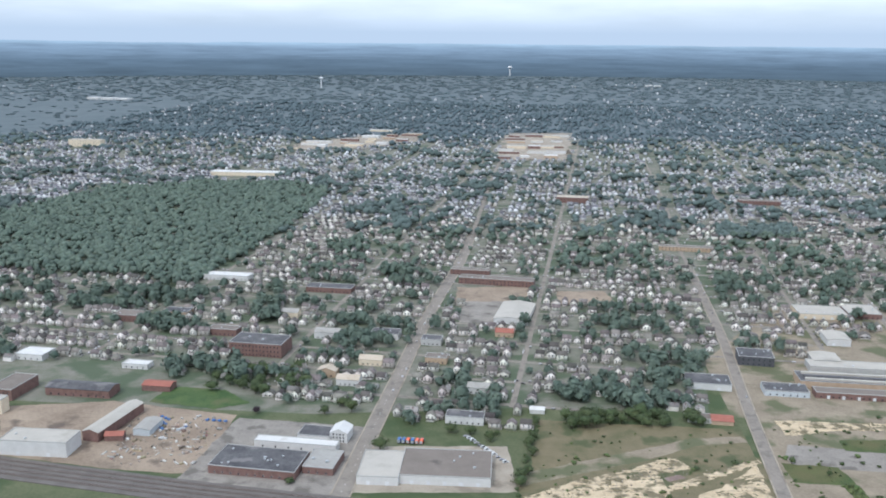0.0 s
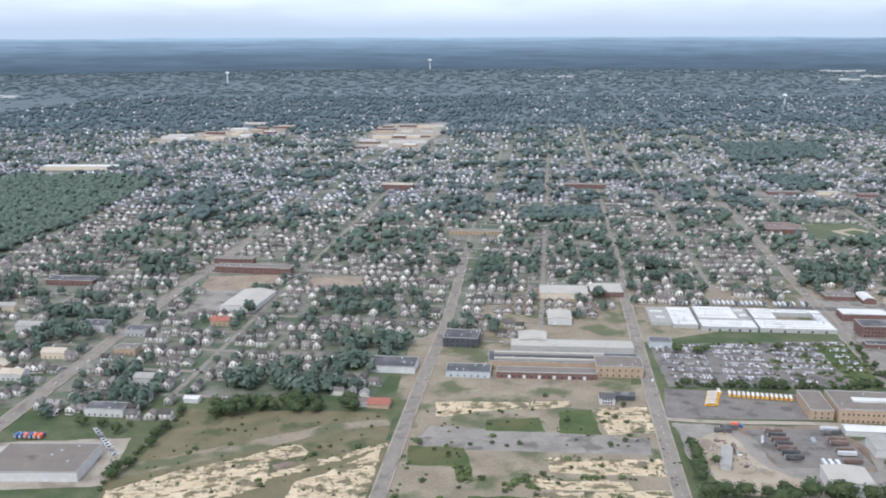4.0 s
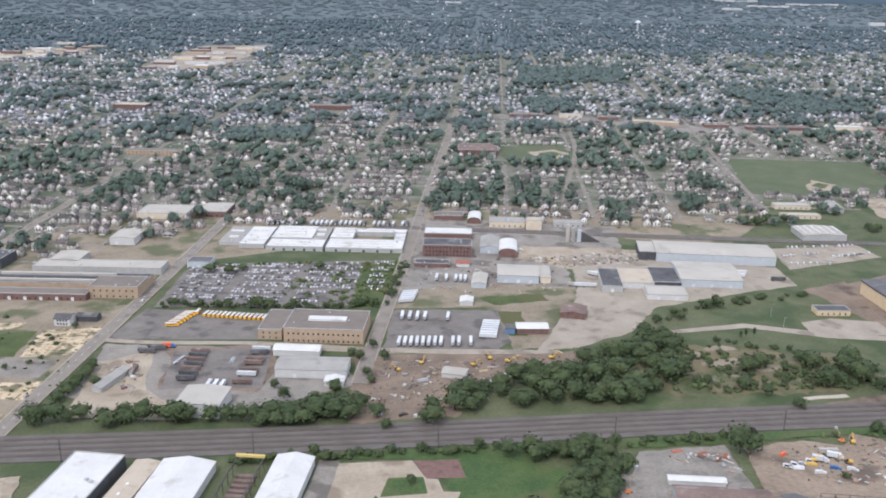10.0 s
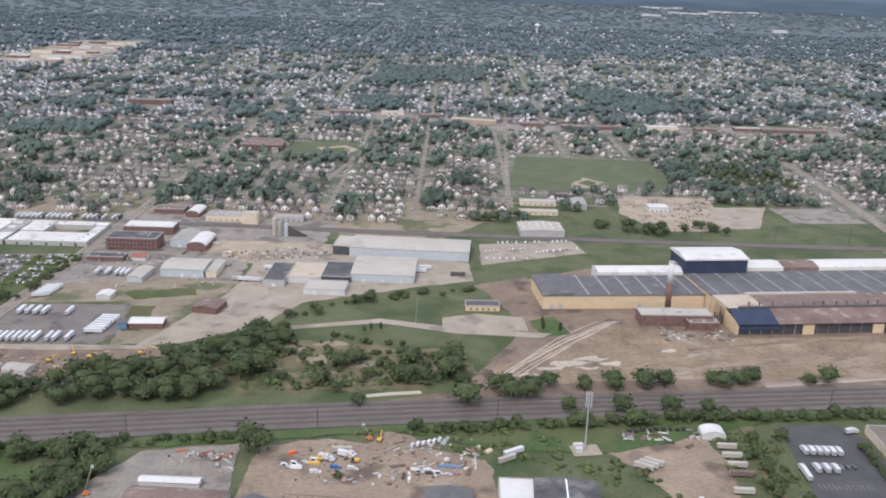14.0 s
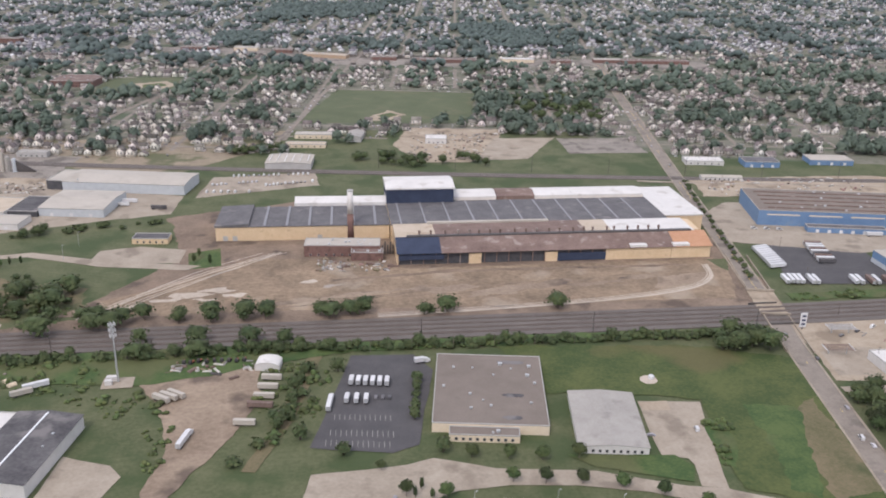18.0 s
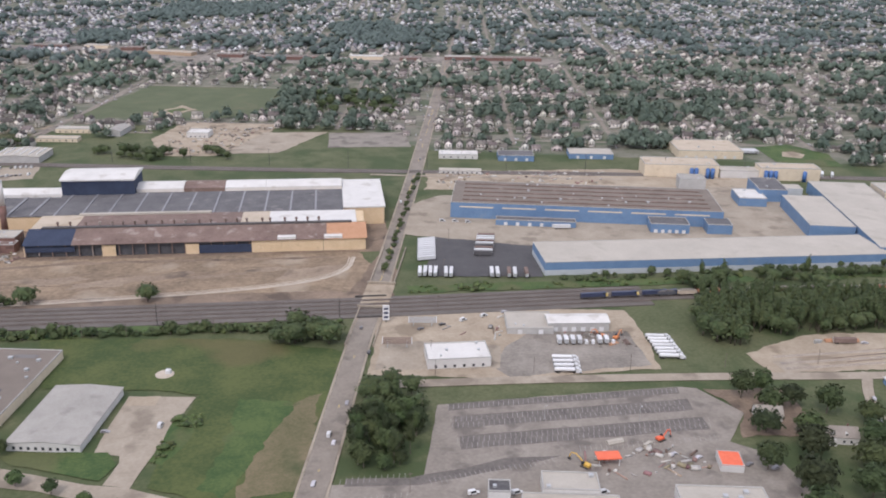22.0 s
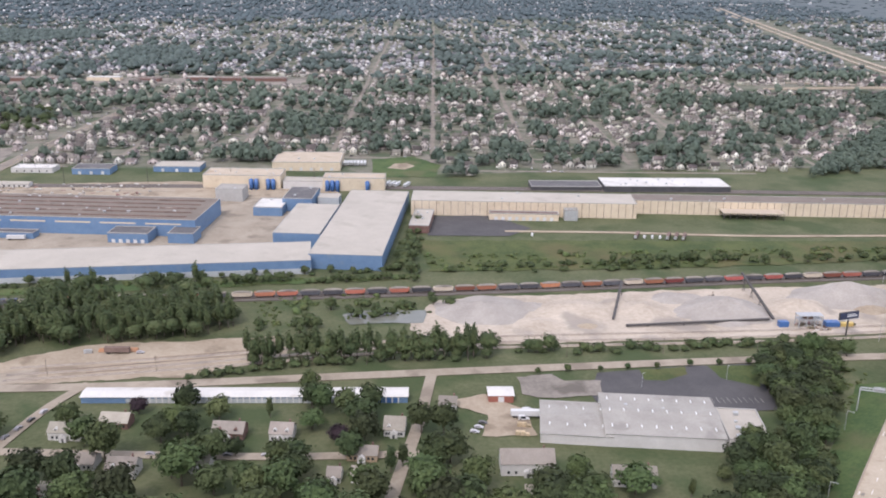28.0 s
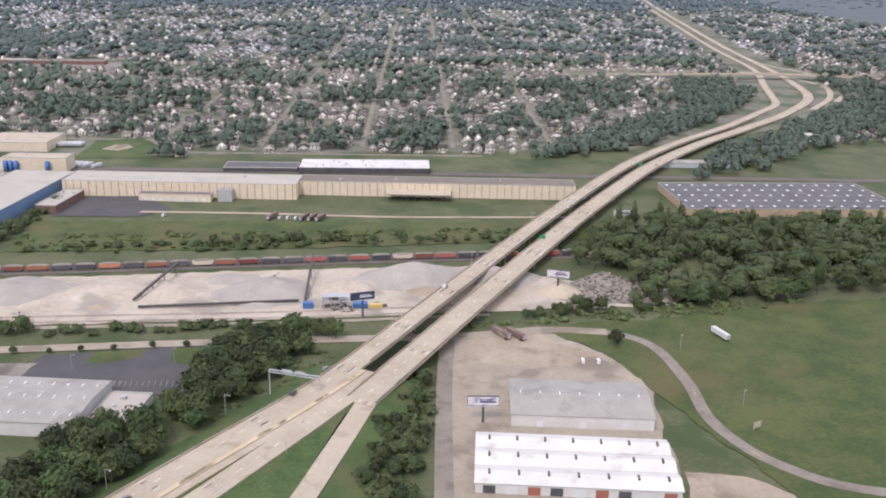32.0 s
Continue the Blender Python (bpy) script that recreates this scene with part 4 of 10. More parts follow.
area("ground_dry_corner", "worn olive-brown grass", G["dry_grass"], [(1546, 409), (1572, 423), (1566, 337), (1532, 328), (1533, 352)], 6)
area("ground_dark_grass", "dark green grass swathe", G["lawn"], [(1531, 424), (1557, 416), (1546, 378), (1525, 331), (1514, 342), (1524, 374)], 5)
area("ground_front_lawn", "green lawn before the low hall", G["lawn"], [(1412, 386), (1468, 378), (1474, 366), (1468, 354), (1424, 373)], 1)
area("ground_verge", "bright weedy verge along the railway", G["lawn"], [(640, 541), (900, 541), (1200, 537), (1450, 528), (1590, 520), (1590, 510), (1450, 516), (1300, 518), (1180, 490), (1120, 500), (1050, 533), (960, 528), (800, 530), (640, 534)], 3)
area("ground_verge", "bright weedy verge along the railway", G["lawn"], [(1640, 575), (1800, 568), (2100, 556), (2100, 546), (1800, 555), (1640, 562)], 3)
area("water_pond", "still grey pond behind the trees", G["water"], [(2036, 483), (2051, 490), (2093, 484), (2088, 464), (2042, 469)], 2)
RD = 0.03 + 0.003 * len(AREAS) + 0.02


# ---- roads ----
CORRIDORS = []


def road(name, label, pts, width, mat, lines="", z=None):
    line = smooth_line(pts)
    base = RD if z is None else z
    if line[-1].y - line[0].y > 600:
        CORRIDORS.append(([p.y for p in line], [p.x for p in line], width / 2))
    ob = tagged(part(name, ribbon(bmesh.new(), line, 0, width, base), mat), label, "road", kind="structure")
    if "c" in lines:
        part("centre_line", dashes(dashes(bmesh.new(), line, -0.25, 0.18, base + 0.012, 60, 0), line, 0.25, 0.18, base + 0.012, 60, 0), M["paint_yellow"], ob, "double yellow centre line")
    if "d" in lines:
        part("lane_line", dashes(bmesh.new(), line, 0, 0.2, base + 0.012), M["paint_white"], ob, "dashed white lane line")
    if "k" in lines:
        bm = ribbon(ribbon(bmesh.new(), line, -width / 2 - 0.8, 1.3, base + 0.06), line, width / 2 + 0.8, 1.3, base + 0.06)
        part("kerb_walk", bm, M["concrete"], ob, "pale concrete footway with kerb")
    AREAS.extend([([(a.x - 3, a.y), (a.x + 3, a.y), (b.x + 3, b.y), (b.x - 3, b.y)], base) for a, b in zip(line, line[1:]) if abs(b.y - a.y) > abs(b.x - a.x)])
    return ob


STREET = RD + 0.03
road("road_boulevard", "grey asphalt boulevard through the town", [(-80, 620), (-47, 880), (-15, 1124), (30, 1400), (60, 1640)], 14, M["road"], "dk", STREET + 0.03)
road("road_boulevard_north", "narrower leafy end of the boulevard", [(60, 1640), (84, 1868), (130, 2300), (178, 2680)], 8, M["road"], "", STREET + 0.03)
road("road_factory_street", "grey asphalt street beside the cleared lot", [(262, 588), (300, 810), (346, 1060), (392, 1370)], 10, M["road"], "k", STREET + 0.03)
road("road_factory_street_north", "narrow street between the gardens", [(392, 1370), (421, 1565), (500, 1990), (600, 2640)], 6, M["road"], "", STREET + 0.03)
road("road_crossing_street", "grey asphalt street over the railway", [(455, 380), (474, 522), (507, 720), (582, 1147), (640, 1458)], 11, M["road"], "dk", STREET + 0.03)
road("road_crossing_street_north", "narrow street climbing through the town", [(640, 1458), (677, 1656), (830, 2540), (1000, 3511)], 7, M["road"], "", STREET + 0.03)
road("road_yard_street", "pale asphalt street between the yards", [(722, 640), (739, 728), (782, 950), (825, 1180), (908, 1610), (1000, 2100)], 10, M["road"], "k", STREET + 0.03)
road("road_main", "grey asphalt main road with yellow centre line", [(1545, 230), (1565, 325), (1600, 490), (1614, 549), (1672, 815), (1760, 1230), (1847, 1634)], 13, M["road"], "ck", STREET + 0.03)
road("road_main_north", "leafy end of the main road", [(1847, 1634), (1930, 2030), (2000, 2360)], 7, M["road"], "", STREET + 0.03)
road("road_access", "pale concrete access road", [(1598, 430), (1705, 423), (1809, 413), (1914, 401), (2079, 391), (2270, 378), (2390, 366), (2444, 367), (2480, 358)], 8.5, M["concrete"], "", STREET + 0.02)
road("road_curve", "narrow curved lane round the field", [(2444, 367), (2480, 357), (2498, 335), (2497, 290), (2490, 250), (2500, 212), (2535, 183), (2640, 158)], 6.5, M["road"], "c", STREET)
road("road_service", "narrow pale lane under the bridge", [(2345, 160), (2355, 215), (2372, 298), (2387, 364)], 8, M["road"], "", STREET)
road("road_side_street", "narrow residential street", [(1852, 300), (1867, 345), (1880, 380), (1896, 407)], 6, M["concrete"], "", STREET)
road("road_side_street", "narrow residential street", [(2030, 235), (2048, 288), (2064, 334), (2080, 388)], 6, M["concrete"], "", STREET)
road("road_side_street", "narrow residential street", [(1866, 340), (1985, 316), (2060, 306)], 6, M["concrete"], "", STREET - 0.01)
road("road_truck_lane", "pale unpaved lane along the trailer yards", [(505, 744), (560, 732), (650, 722), (735, 702), (800, 690), (880, 684)], 7, M["concrete"], "", STREET - 0.01)
road("road_field_track", "pale track through the meadow", [(2190, 655), (2290, 636), (2400, 610), (2560, 588)], 5, M["gravel_tan"], "", STREET)
road("road_school_street", "street past the school field", [(1000, 1130), (1045, 1280), (1124, 1546), (1200, 2000)], 8, M["road"], "", STREET)
road("road_park_street", "street beside the park", [(1255, 1090), (1284, 1207), (1373, 1608), (1500, 2151), (1580, 2520)], 7, M["road"], "", STREET)
road("road_back_track", "pale track beside the second railway", [(1640, 885), (1700, 872), (1900, 838)], 5, M["concrete"], "", STREET)

# ---- railways ----
RAIL = [(-1300, 905), (-600, 745), (-364, 684), (-262, 660), (-160, 637), (40, 598), (168, 574), (474, 566), (740, 560), (1021, 559), (1300, 551), (1600, 540), (1850, 535), (2117, 518), (2262, 511), (2432, 502), (2800, 470), (3400, 380)]
rail_line = smooth_line(RAIL)
west_line, east_line = [p for p in rail_line if p.x < 1810], [p for p in rail_line if p.x > 1770]
bed = tagged(part("railway", ribbon(bmesh.new(), west_line, 0, 34, STREET + 0.1, 0.8), M["ballast"]), "four-track railway on dark ballast", "railway", kind="structure")
RAIL_Z = STREET + 0.1
part("east_bed", ribbon(bmesh.new(), east_line, 1, 15, STREET + 0.09, 0.8), M["ballast"], bed)
for off in (-11.5, -4.5, 2.5, 9.5):
    line = west_line if abs(off) > 5 else rail_line
    part("track_bed", ribbon(bmesh.new(), line, off, 3.2, RAIL_Z + 0.12, 0.3), M["track"], bed, "rust-brown track ballast")
    part("rails", ribbon(ribbon(bmesh.new(), line, off - 0.72, 0.16, RAIL_Z + 0.3, 0.2), line, off + 0.72, 0.16, RAIL_Z + 0.3, 0.2), M["rail_steel"], bed, "pair of steel rails")
second = [town(u, 1172 + 6 * math.sin(u * 0.004)) for u in range(560, 3300, 120)]
back_line = smooth_line(second, 3)
bed2 = tagged(part("railway_second", ribbon(bmesh.new(), back_line, 0, 14, STREET + 0.05, 0.8), M["ballast"]), "weedy two-track railway behind the works", "railway", kind="structure")
for off in (-3, 3):
    part("rails", ribbon(ribbon(bmesh.new(), back_line, off - 0.72, 0.16, STREET + 0.2, 0.2), back_line, off + 0.72, 0.16, STREET + 0.2, 0.2), M["rail_steel"], bed2)
yard_line = smooth_line([(1850, 424), (1950, 424), (2090, 428), (2300, 408), (2420, 402)])
for k, off in enumerate((-9, 0, 7)):
    sid = tagged(part("siding", ribbon(bmesh.new(), yard_line, off, 3.0, STREET + 0.02, 0.5), M["gravel_white"]), "yard siding in pale ballast", "railway", kind="structure")
    part("rails", ribbon(ribbon(bmesh.new(), yard_line, off - 0.72, 0.16, STREET + 0.2, 0.2), yard_line, off + 0.72, 0.16, STREET + 0.2, 0.2), M["rail_steel"], sid)

under = thing("rail_bridge", "pale concrete railway bridge over the main road", "bridge", 1613, 541, 0, -13.5, kind="structure")
part("deck", boxes((-10, 10, -3, 40, RAIL_Z - 0.4, RAIL_Z + 0.06)), M["gravel_tan"], under, "pale dusty deck slab")
# no passage is cut: a dark block gives the shade under the deck
part("opening", boxes((-7.5, 7.5, -4.2, -3.05, 0.1, RAIL_Z + 0.5)), M["dark_wall"], under, "dark block standing for the shaded underpass mouth")
for y in (-3.6, 40):
    part("parapet", boxes((-10.5, 10.5, y - 0.5, y + 0.5, RAIL_Z + 0.5, RAIL_Z + 1.9)), M["concrete"], under, "worn concrete parapet beam")
for side in (-8.8, 8.8):
    part("retaining_wall", boxes((side - 0.35, side + 0.35, -62, -4.5, -0.2, RAIL_Z + 0.9)), M["concrete"], under, "pale retaining wall beside the road")
    part("retaining_wall", boxes((side - 0.35, side + 0.35, 41, 118, -0.2, RAIL_Z + 0.9)), M["concrete"], under, "pale retaining wall beside the road")

# ---- highway bridge ----
HW = [(2110, 105, 3.5), (2170, 165, 4.8), (2225, 224, 6.0), (2269, 269, 6.5), (2296, 296, 6.9), (2323, 325, 8.2), (2385, 409, 8.5), (2466, 519, 8.5), (2545, 622, 8.5), (2652, 752, 8.3), (2771, 872, 6.0), (2880, 968, 3.0), (2975, 1060, 1.5), (3040, 1125, 1.2), (3082, 1210, 1.2), (3134, 1321, 1.2), (3222, 1512, 1.2), (3326, 1874, 1.2), (3502, 2422, 1.2), (3707, 3050, 1.2), (3990, 3890, 1.2)]
HW_EAST = [(2328, 283, 7.3), (2347, 308, 8.2), (2408, 392, 8.5), (2489, 502, 8.5), (2568, 605, 8.5), (2674, 733, 8.3), (2790, 850, 6.0), (2905, 950, 3.0), (3015, 1045, 1.5), (3130, 1169, 1.2), (3195, 1310, 1.2), (3262, 1512, 1.2), (3366, 1874, 1.2), (3542, 2422, 1.2), (3747, 3050, 1.2), (4030, 3890, 1.2)]
HW_NEAR = [(2140, 92, 3.5), (2195, 150, 4.8), (2230, 186, 5.6), (2263, 222, 6.2), (2289, 251, 6.6), (2305, 269, 6.9), (2326, 293, 7.6), (2339, 309, 8.1)]
hw_line, hw_east, hw_near = smooth_line(HW, 8), smooth_line(HW_EAST, 8), smooth_line(HW_NEAR, 8)
highway = thing("highway_bridge", "pale concrete twin-deck highway bridge over the railway", "bridge", 0, 0, kind="structure")
for line, off, wide in ((hw_line, 6.5, 13.0), (hw_east, 0.0, 15.5), (hw_near, 0.0, 11.0)):
    deck = part("deck", ribbon(bmesh.new(), line, off, wide, 0, 1.3), M["highway"], highway, "worn tan concrete deck")
    for e in (-wide / 2 + 0.3, wide / 2 - 0.3):
        rail = [p for p in line if p.y > 328] if line is hw_line and e > 0 else line[1:] if line is hw_east else line
        if line is not hw_near:
            part("parapet", ribbon(bmesh.new(), rail, off + e, 0.45, 0.85, 1.0), M["concrete"], deck, "concrete parapet wall")
    for e in (-wide / 2 + 1.6, wide / 2 - 2.4):
        part("edge_line", dashes(bmesh.new(), line, off + e, 0.36, 0.02, 60, 0), M["paint_white"], deck, "solid white edge line")
    part("lane_line", dashes(bmesh.new(), line, off - 0.3, 0.34, 0.02, 3.5, 8), M["paint_white"], deck, "dashed white lane line")
    part("worn_lane", dashes(bmesh.new(), line, off + 3.0, 1.3, 0.012, 60, 0), M["asphalt_pale"], deck, "darker worn wheel track")
    part("worn_lane", dashes(bmesh.new(), line, off - 3.4, 1.3, 0.012, 60, 0), M["asphalt_pale"], deck, "darker worn wheel track")
med = [p for p in hw_line if p.y < 332]
part("median", ribbon(bmesh.new(), med, 16.8, 8.4, -0.03, 1.0), M["highway"], highway, "stained concrete median")
part("median_barrier", ribbon(bmesh.new(), med, 16.8, 0.4, 0.45, 0.6), M["highway"], highway, "low concrete median barrier")
part("median_stain", ribbon(bmesh.new(), med, 15.2, 2.2, 0.0, 0.2), M["slab"], highway, "brown stained strip of the median")
part("embankment", ribbon(bmesh.new(), [Vector((p.x, p.y, p.z)) for p in med], 16.5, 32, -0.6, 9.0), M["grass"], highway, "grassy embankment")
for p, q in zip(hw_line[::3], hw_line[1::3]):
    if not 345 < p.y < 800:
        continue
    d = (q - p).normalized()
    side = Vector((d.y, -d.x, 0)).normalized()
    for off in (6.5, 28.0):
        c = p + side * off
        pier = thing("bridge_pier", "grey concrete bridge pier with cap beam", "bridge pier", c.x, c.y, 0, math.degrees(math.atan2(side.y, side.x)), "bridge piers", "structure")
        part("cap_beam", boxes((-6.2, 6.2, -0.8, 0.8, p.z - 2.8, p.z - 1.25)), M["concrete"], pier)
        for k in (-4, 0, 4):
            part("column", tube(bmesh.new(), (k, 0, -0.2), (k, 0, p.z - 2.7), 0.55, sides=10), M["concrete"], pier)
def bank(bm, upper, lower):
    """A sloping strip between two edges."""
    a, b = [bm.verts.new(p) for p in upper], [bm.verts.new(p) for p in lower]
    for i in range(len(a) - 1):
        f = bm.faces.new((a[i], a[i + 1], b[i + 1], b[i]))
        f.normal_update()
        if f.normal.z < 0:
            f.normal_flip()
    return bm


wedge = bank(bmesh.new(), [(2144, 88, 2.9), (2199, 146, 4.2), (2234, 182, 5.0), (2267, 218, 5.6), (2293, 247, 6.1), (2309, 264, 6.4), (2325, 285, 6.9)], [(2263, 120, 2.4), (2279, 170, 3.5), (2285, 192, 3.9), (2299, 226, 4.7), (2312, 255, 5.5), (2317, 266, 6.0), (2326, 284, 6.8)])
part("grass_wedge", wedge, M["lawn"], highway, "green grass wedge beside the slip road")
right_bank = bank(bmesh.new(), [(2273, 118, 2.7), (2294, 188, 4.1), (2309, 222, 4.9), (2324, 255, 5.7), (2339, 285, 6.8), (2350, 306, 7.8)], [(2290, 112, -0.2), (2311, 182, -0.2), (2327, 216, -0.2), (2343, 249, -0.2), (2360, 282, -0.2), (2366, 306, -0.2)])
part("grass_bank", right_bank, M["lawn"], highway, "weedy bank below the slip road")
left_bank = bank(bmesh.new(), [(2110, 105, 3.2), (2170, 165, 4.5), (2225, 224, 5.7), (2269, 269, 6.2), (2296, 296, 6.6), (2323, 325, 7.8)], [(2098, 117, -0.2), (2158, 177, -0.2), (2212, 237, -0.2), (2256, 282, -0.2), (2283, 309, -0.2), (2308, 340, -0.2)])
part("grass_bank", left_bank, M["lawn"], highway, "green bank below the highway")
ramp_line = smooth_line([(2268, 120, 3.0), (2289, 190, 4.4), (2304, 224, 5.2), (2319.5, 257, 6.0), (2334, 287, 7.2), (2347, 308, 8.15)])
ramp = tagged(part("highway_ramp", ribbon(bmesh.new(), ramp_line, 0, 10, 0.02, 1.0), M["highway"]), "curving pale concrete slip road", "road", kind="structure")
part("edge_line", dashes(dashes(bmesh.new(), ramp_line, -3.3, 0.25, 0.04, 60, 0), ramp_line, 3.3, 0.25, 0.04, 60, 0), M["paint_white"], ramp, "white edge lines")
part("embankment", ribbon(bmesh.new(), ramp_line, 0, 9.6, -0.5, 9.0), M["grass"], ramp, "grassy embankment")
cross_line = smooth_line([(2880, 1452, 0.6), (2970, 1431, 4.0), (3091, 1396, 8.5), (3244, 1374, 8.5), (3420, 1345, 4.0), (3600, 1310, 0.6)])
overpass = tagged(part("highway_overpass", ribbon(bmesh.new(), cross_line, 0, 15, 0, 1.4), M["highway"]), "pale concrete overpass across the highway", "bridge", kind="structure")
part("parapet", ribbon(ribbon(bmesh.new(), cross_line, 7.2, 0.5, 0.9, 1.0), cross_line, -7.2, 0.5, 0.9, 1.0), M["concrete"], overpass, "concrete parapet wall")
road("road_interchange", "curved interchange slip road", [(3080, 1080), (3175, 1180), (3240, 1300), (3230, 1430)], 9, M["highway"], "", STREET)
road("road_interchange", "curved interchange slip road", [(3159, 1139), (3260, 1260), (3310, 1400), (3291, 1587)], 9, M["highway"], "", STREET)
road("road_overpass", "pale cross road at the interchange", [(2950, 1530), (3157, 1470), (3444, 1405), (3700, 1340)], 11, M["highway"], "", STREET + 0.5)


# ---- buildings ----
rng = random.Random(7)


def flat_roof(b, w, d, h, mat, parapet=0.6):
    top = part("roof", boxes((-w / 2, w / 2, -d / 2, d / 2, h, h + 0.25)), mat, b)
    if parapet:
        t, z0, z1 = 0.4, h + 0.2, h + 0.25 + parapet
        e = 0.05
        bm = boxes((-w / 2 - e, w / 2 + e, -d / 2 - e, -d / 2 + t, z0, z1), (-w / 2 - e, w / 2 + e, d / 2 - t, d / 2 + e, z0, z1), (-w / 2 - e, -w / 2 + t, -d / 2 + t, d / 2 - t, z0, z1), (w / 2 - t, w / 2 + e, -d / 2 + t, d / 2 - t, z0, z1))
        part("parapet", bm, M["grey_block"], top, "narrow roof edge coping")
    return top


def gable_roof(b, w, d, h, mat, along, rise, over=0.5):
    """A pitched roof; along: its ridge runs along x or y."""
    a, s = (d / 2, w / 2) if along == "x" else (w / 2, d / 2)
    prof = [(-a - over, h - 0.1), (0, h + rise), (a + over, h - 0.1), (a + over, h + 0.12), (0, h + rise + 0.25), (-a - over, h + 0.12)]
    return part("roof", prism(bmesh.new(), prof, -s - over, s + over, "x" if along == "x" else "y"), mat, b)


def gable_body(w, d, h, along, rise):
    a, s = (d / 2, w / 2) if along == "x" else (w / 2, d / 2)
    return prism(bmesh.new(), [(-a, 0), (a, 0), (a, h), (0, h + rise), (-a, h)], -s, s, "x" if along == "x" else "y")


def window_row(b, w, d, z, n, ww=1.4, wh=1.6, frame_mat=None, side="front", margin=2.0):
    for i in range(n):
        c = -w / 2 + margin + (w - 2 * margin) * (i + 0.5) / n
        s = -d / 2
        if b.location.y > 800 or n > 12:
            part("window", boxes((c - ww / 2, c + ww / 2, s - 0.1, s + 0.02, z, z + wh)), M["glass"], b)
            continue
        win = part("window", boxes((c - ww / 2 - 0.12, c + ww / 2 + 0.12, s - 0.07, s + 0.02, z - 0.12, z + wh + 0.12)), frame_mat or M["grey_block"], b)
        part("pane", boxes((c - ww / 2, c + ww / 2, s - 0.1, s - 0.05, z, z + wh)), M["glass"], win, "dark glass pane")


def dock_row(b, w, d, n, ww=3.0, wh=3.4, mat=None, x0=-0.9, x1=0.9):
    for i in range(n):
        c = w / 2 * (x0 + (x1 - x0) * (i + 0.5) / n)
        part("dock_door", boxes((c - ww / 2, c + ww / 2, -d / 2 - 0.12, -d / 2 + 0.05, 0.1, wh)), mat or M["white_paint"], b, "roll-up loading door")


def roof_units(b, w, d, z, n, size=1.6, mat=None, name="roof_vent"):
    for i in range(n):
        x, y = rng.uniform(-0.42, 0.42) * w, rng.uniform(-0.42, 0.42) * d
        s = size * rng.uniform(0.6, 1.3)
        bm = boxes((x - s / 2, x + s / 2, y - s / 2, y + s / 2, z - 0.3, z + s * 0.55), (x - s * 0.6, x + s * 0.6, y - s * 0.6, y + s * 0.6, z + s * 0.55, z + s * 0.7))
        part(name, bm, mat or M["galvanised"], b, "small metal roof unit")


def skylights(b, w, d, z, nx, ny, sx=1.2, sy=3.0, slope=None):
    for i in range(nx):
        for j in range(ny):
            x, y = -w / 2 + w * (i + 0.5) / nx, -d / 2 + d * (j + 0.5) / ny
            k = z + (slope * (1 - abs(y) * 2 / d) if slope else 0)
            part("skylight", boxes((x - sx / 2, x + sx / 2, y - sy / 2, y + sy / 2, k - 0.6, k + 0.38)), M["skylight"], b, "pale roof light")


def building(name, label, x, y, w, d, h, r, wall, roof, style="flat", rise=2.0, wins=0, storeys=1, docks=0, units=0, lights=None, cat="building", parapet=0.6, band=None):
    b = thing(name, label, cat, x, y, 0, r)
    W, R = M[wall], M[roof]
    if style == "flat":
        part("wall", boxes((-w / 2, w / 2, -d / 2, d / 2, -0.2, h)), W, b)
        flat_roof(b, w, d, h, R, parapet)
    elif style in ("gable_x", "gable_y"):
        part("wall", gable_body(w, d, h, style[-1], rise), W, b)
        gable_roof(b, w, d, h, R, style[-1], rise)
    elif style == "arch":
        prof = [(w / 2 * math.cos(math.pi * i / 14), h + rise * math.sin(math.pi * i / 14)) for i in range(15)]
        part("wall", prism(bmesh.new(), [(-w / 2, 0), (w / 2, 0)] + [(a * 0.99, z - 0.05) for a, z in prof], -d / 2, d / 2), W, b)
        outer = [(a * 1.02, z + 0.2) for a, z in prof]
        part("roof", prism(bmesh.new(), outer + [(a, z - 0.02) for a, z in prof[::-1]], -d / 2 - 0.3, d / 2 + 0.3), R, b)
    for s in range(storeys if wins else 0):
        window_row(b, w, d, 1.0 + s * (h / storeys), wins)
    if docks:
        dock_row(b, w, d, docks)
    top = h + 0.25
    if units:
        roof_units(b, w, d, top if style == "flat" else top + rise * 0.3, units)
    if lights:
        skylights(b, w, d, top, *lights, slope=None if style == "flat" else rise)
    if band:
        part("wall_band", boxes((-w / 2 - 0.06, w / 2 + 0.06, -d / 2 - 0.06, d / 2 + 0.06, band[1], band[2])), M[band[0]], b, "painted band along the wall")
    return b


B = building
# south-west works by the boulevard
B("factory_hall", "white and grey sheet-metal factory hall", -345, 718, 60, 26, 13, -5, "white_wall", "pale_roof", docks=2, units=3)
B("long_shed", "long pale blue-roofed factory shed", -300, 770, 16, 72, 9, -14, "brick", "pale_roof", "gable_y", 2.5, units=2)
B("barn", "small red barn with pitched roof", -289, 741, 16, 10, 5, 5, "brick", "red_roof", "gable_x", 2.5)
B("storage_shed", "grey metal storage shed in the yard", -266, 761, 16, 27, 6, -8, "lightblue_wall", "grey_roof", "gable_y", 1.5)
B("brick_school", "old red brick school with flat roof", -206, 977, 62, 36, 15, -10, "brick", "dark_roof", wins=14, storeys=3, units=2)
B("brick_workshop", "long red brick workshop with dark roof", -360, 849, 68, 22, 8, -8, "brick", "dark_roof", "gable_x", 2.5, wins=8)
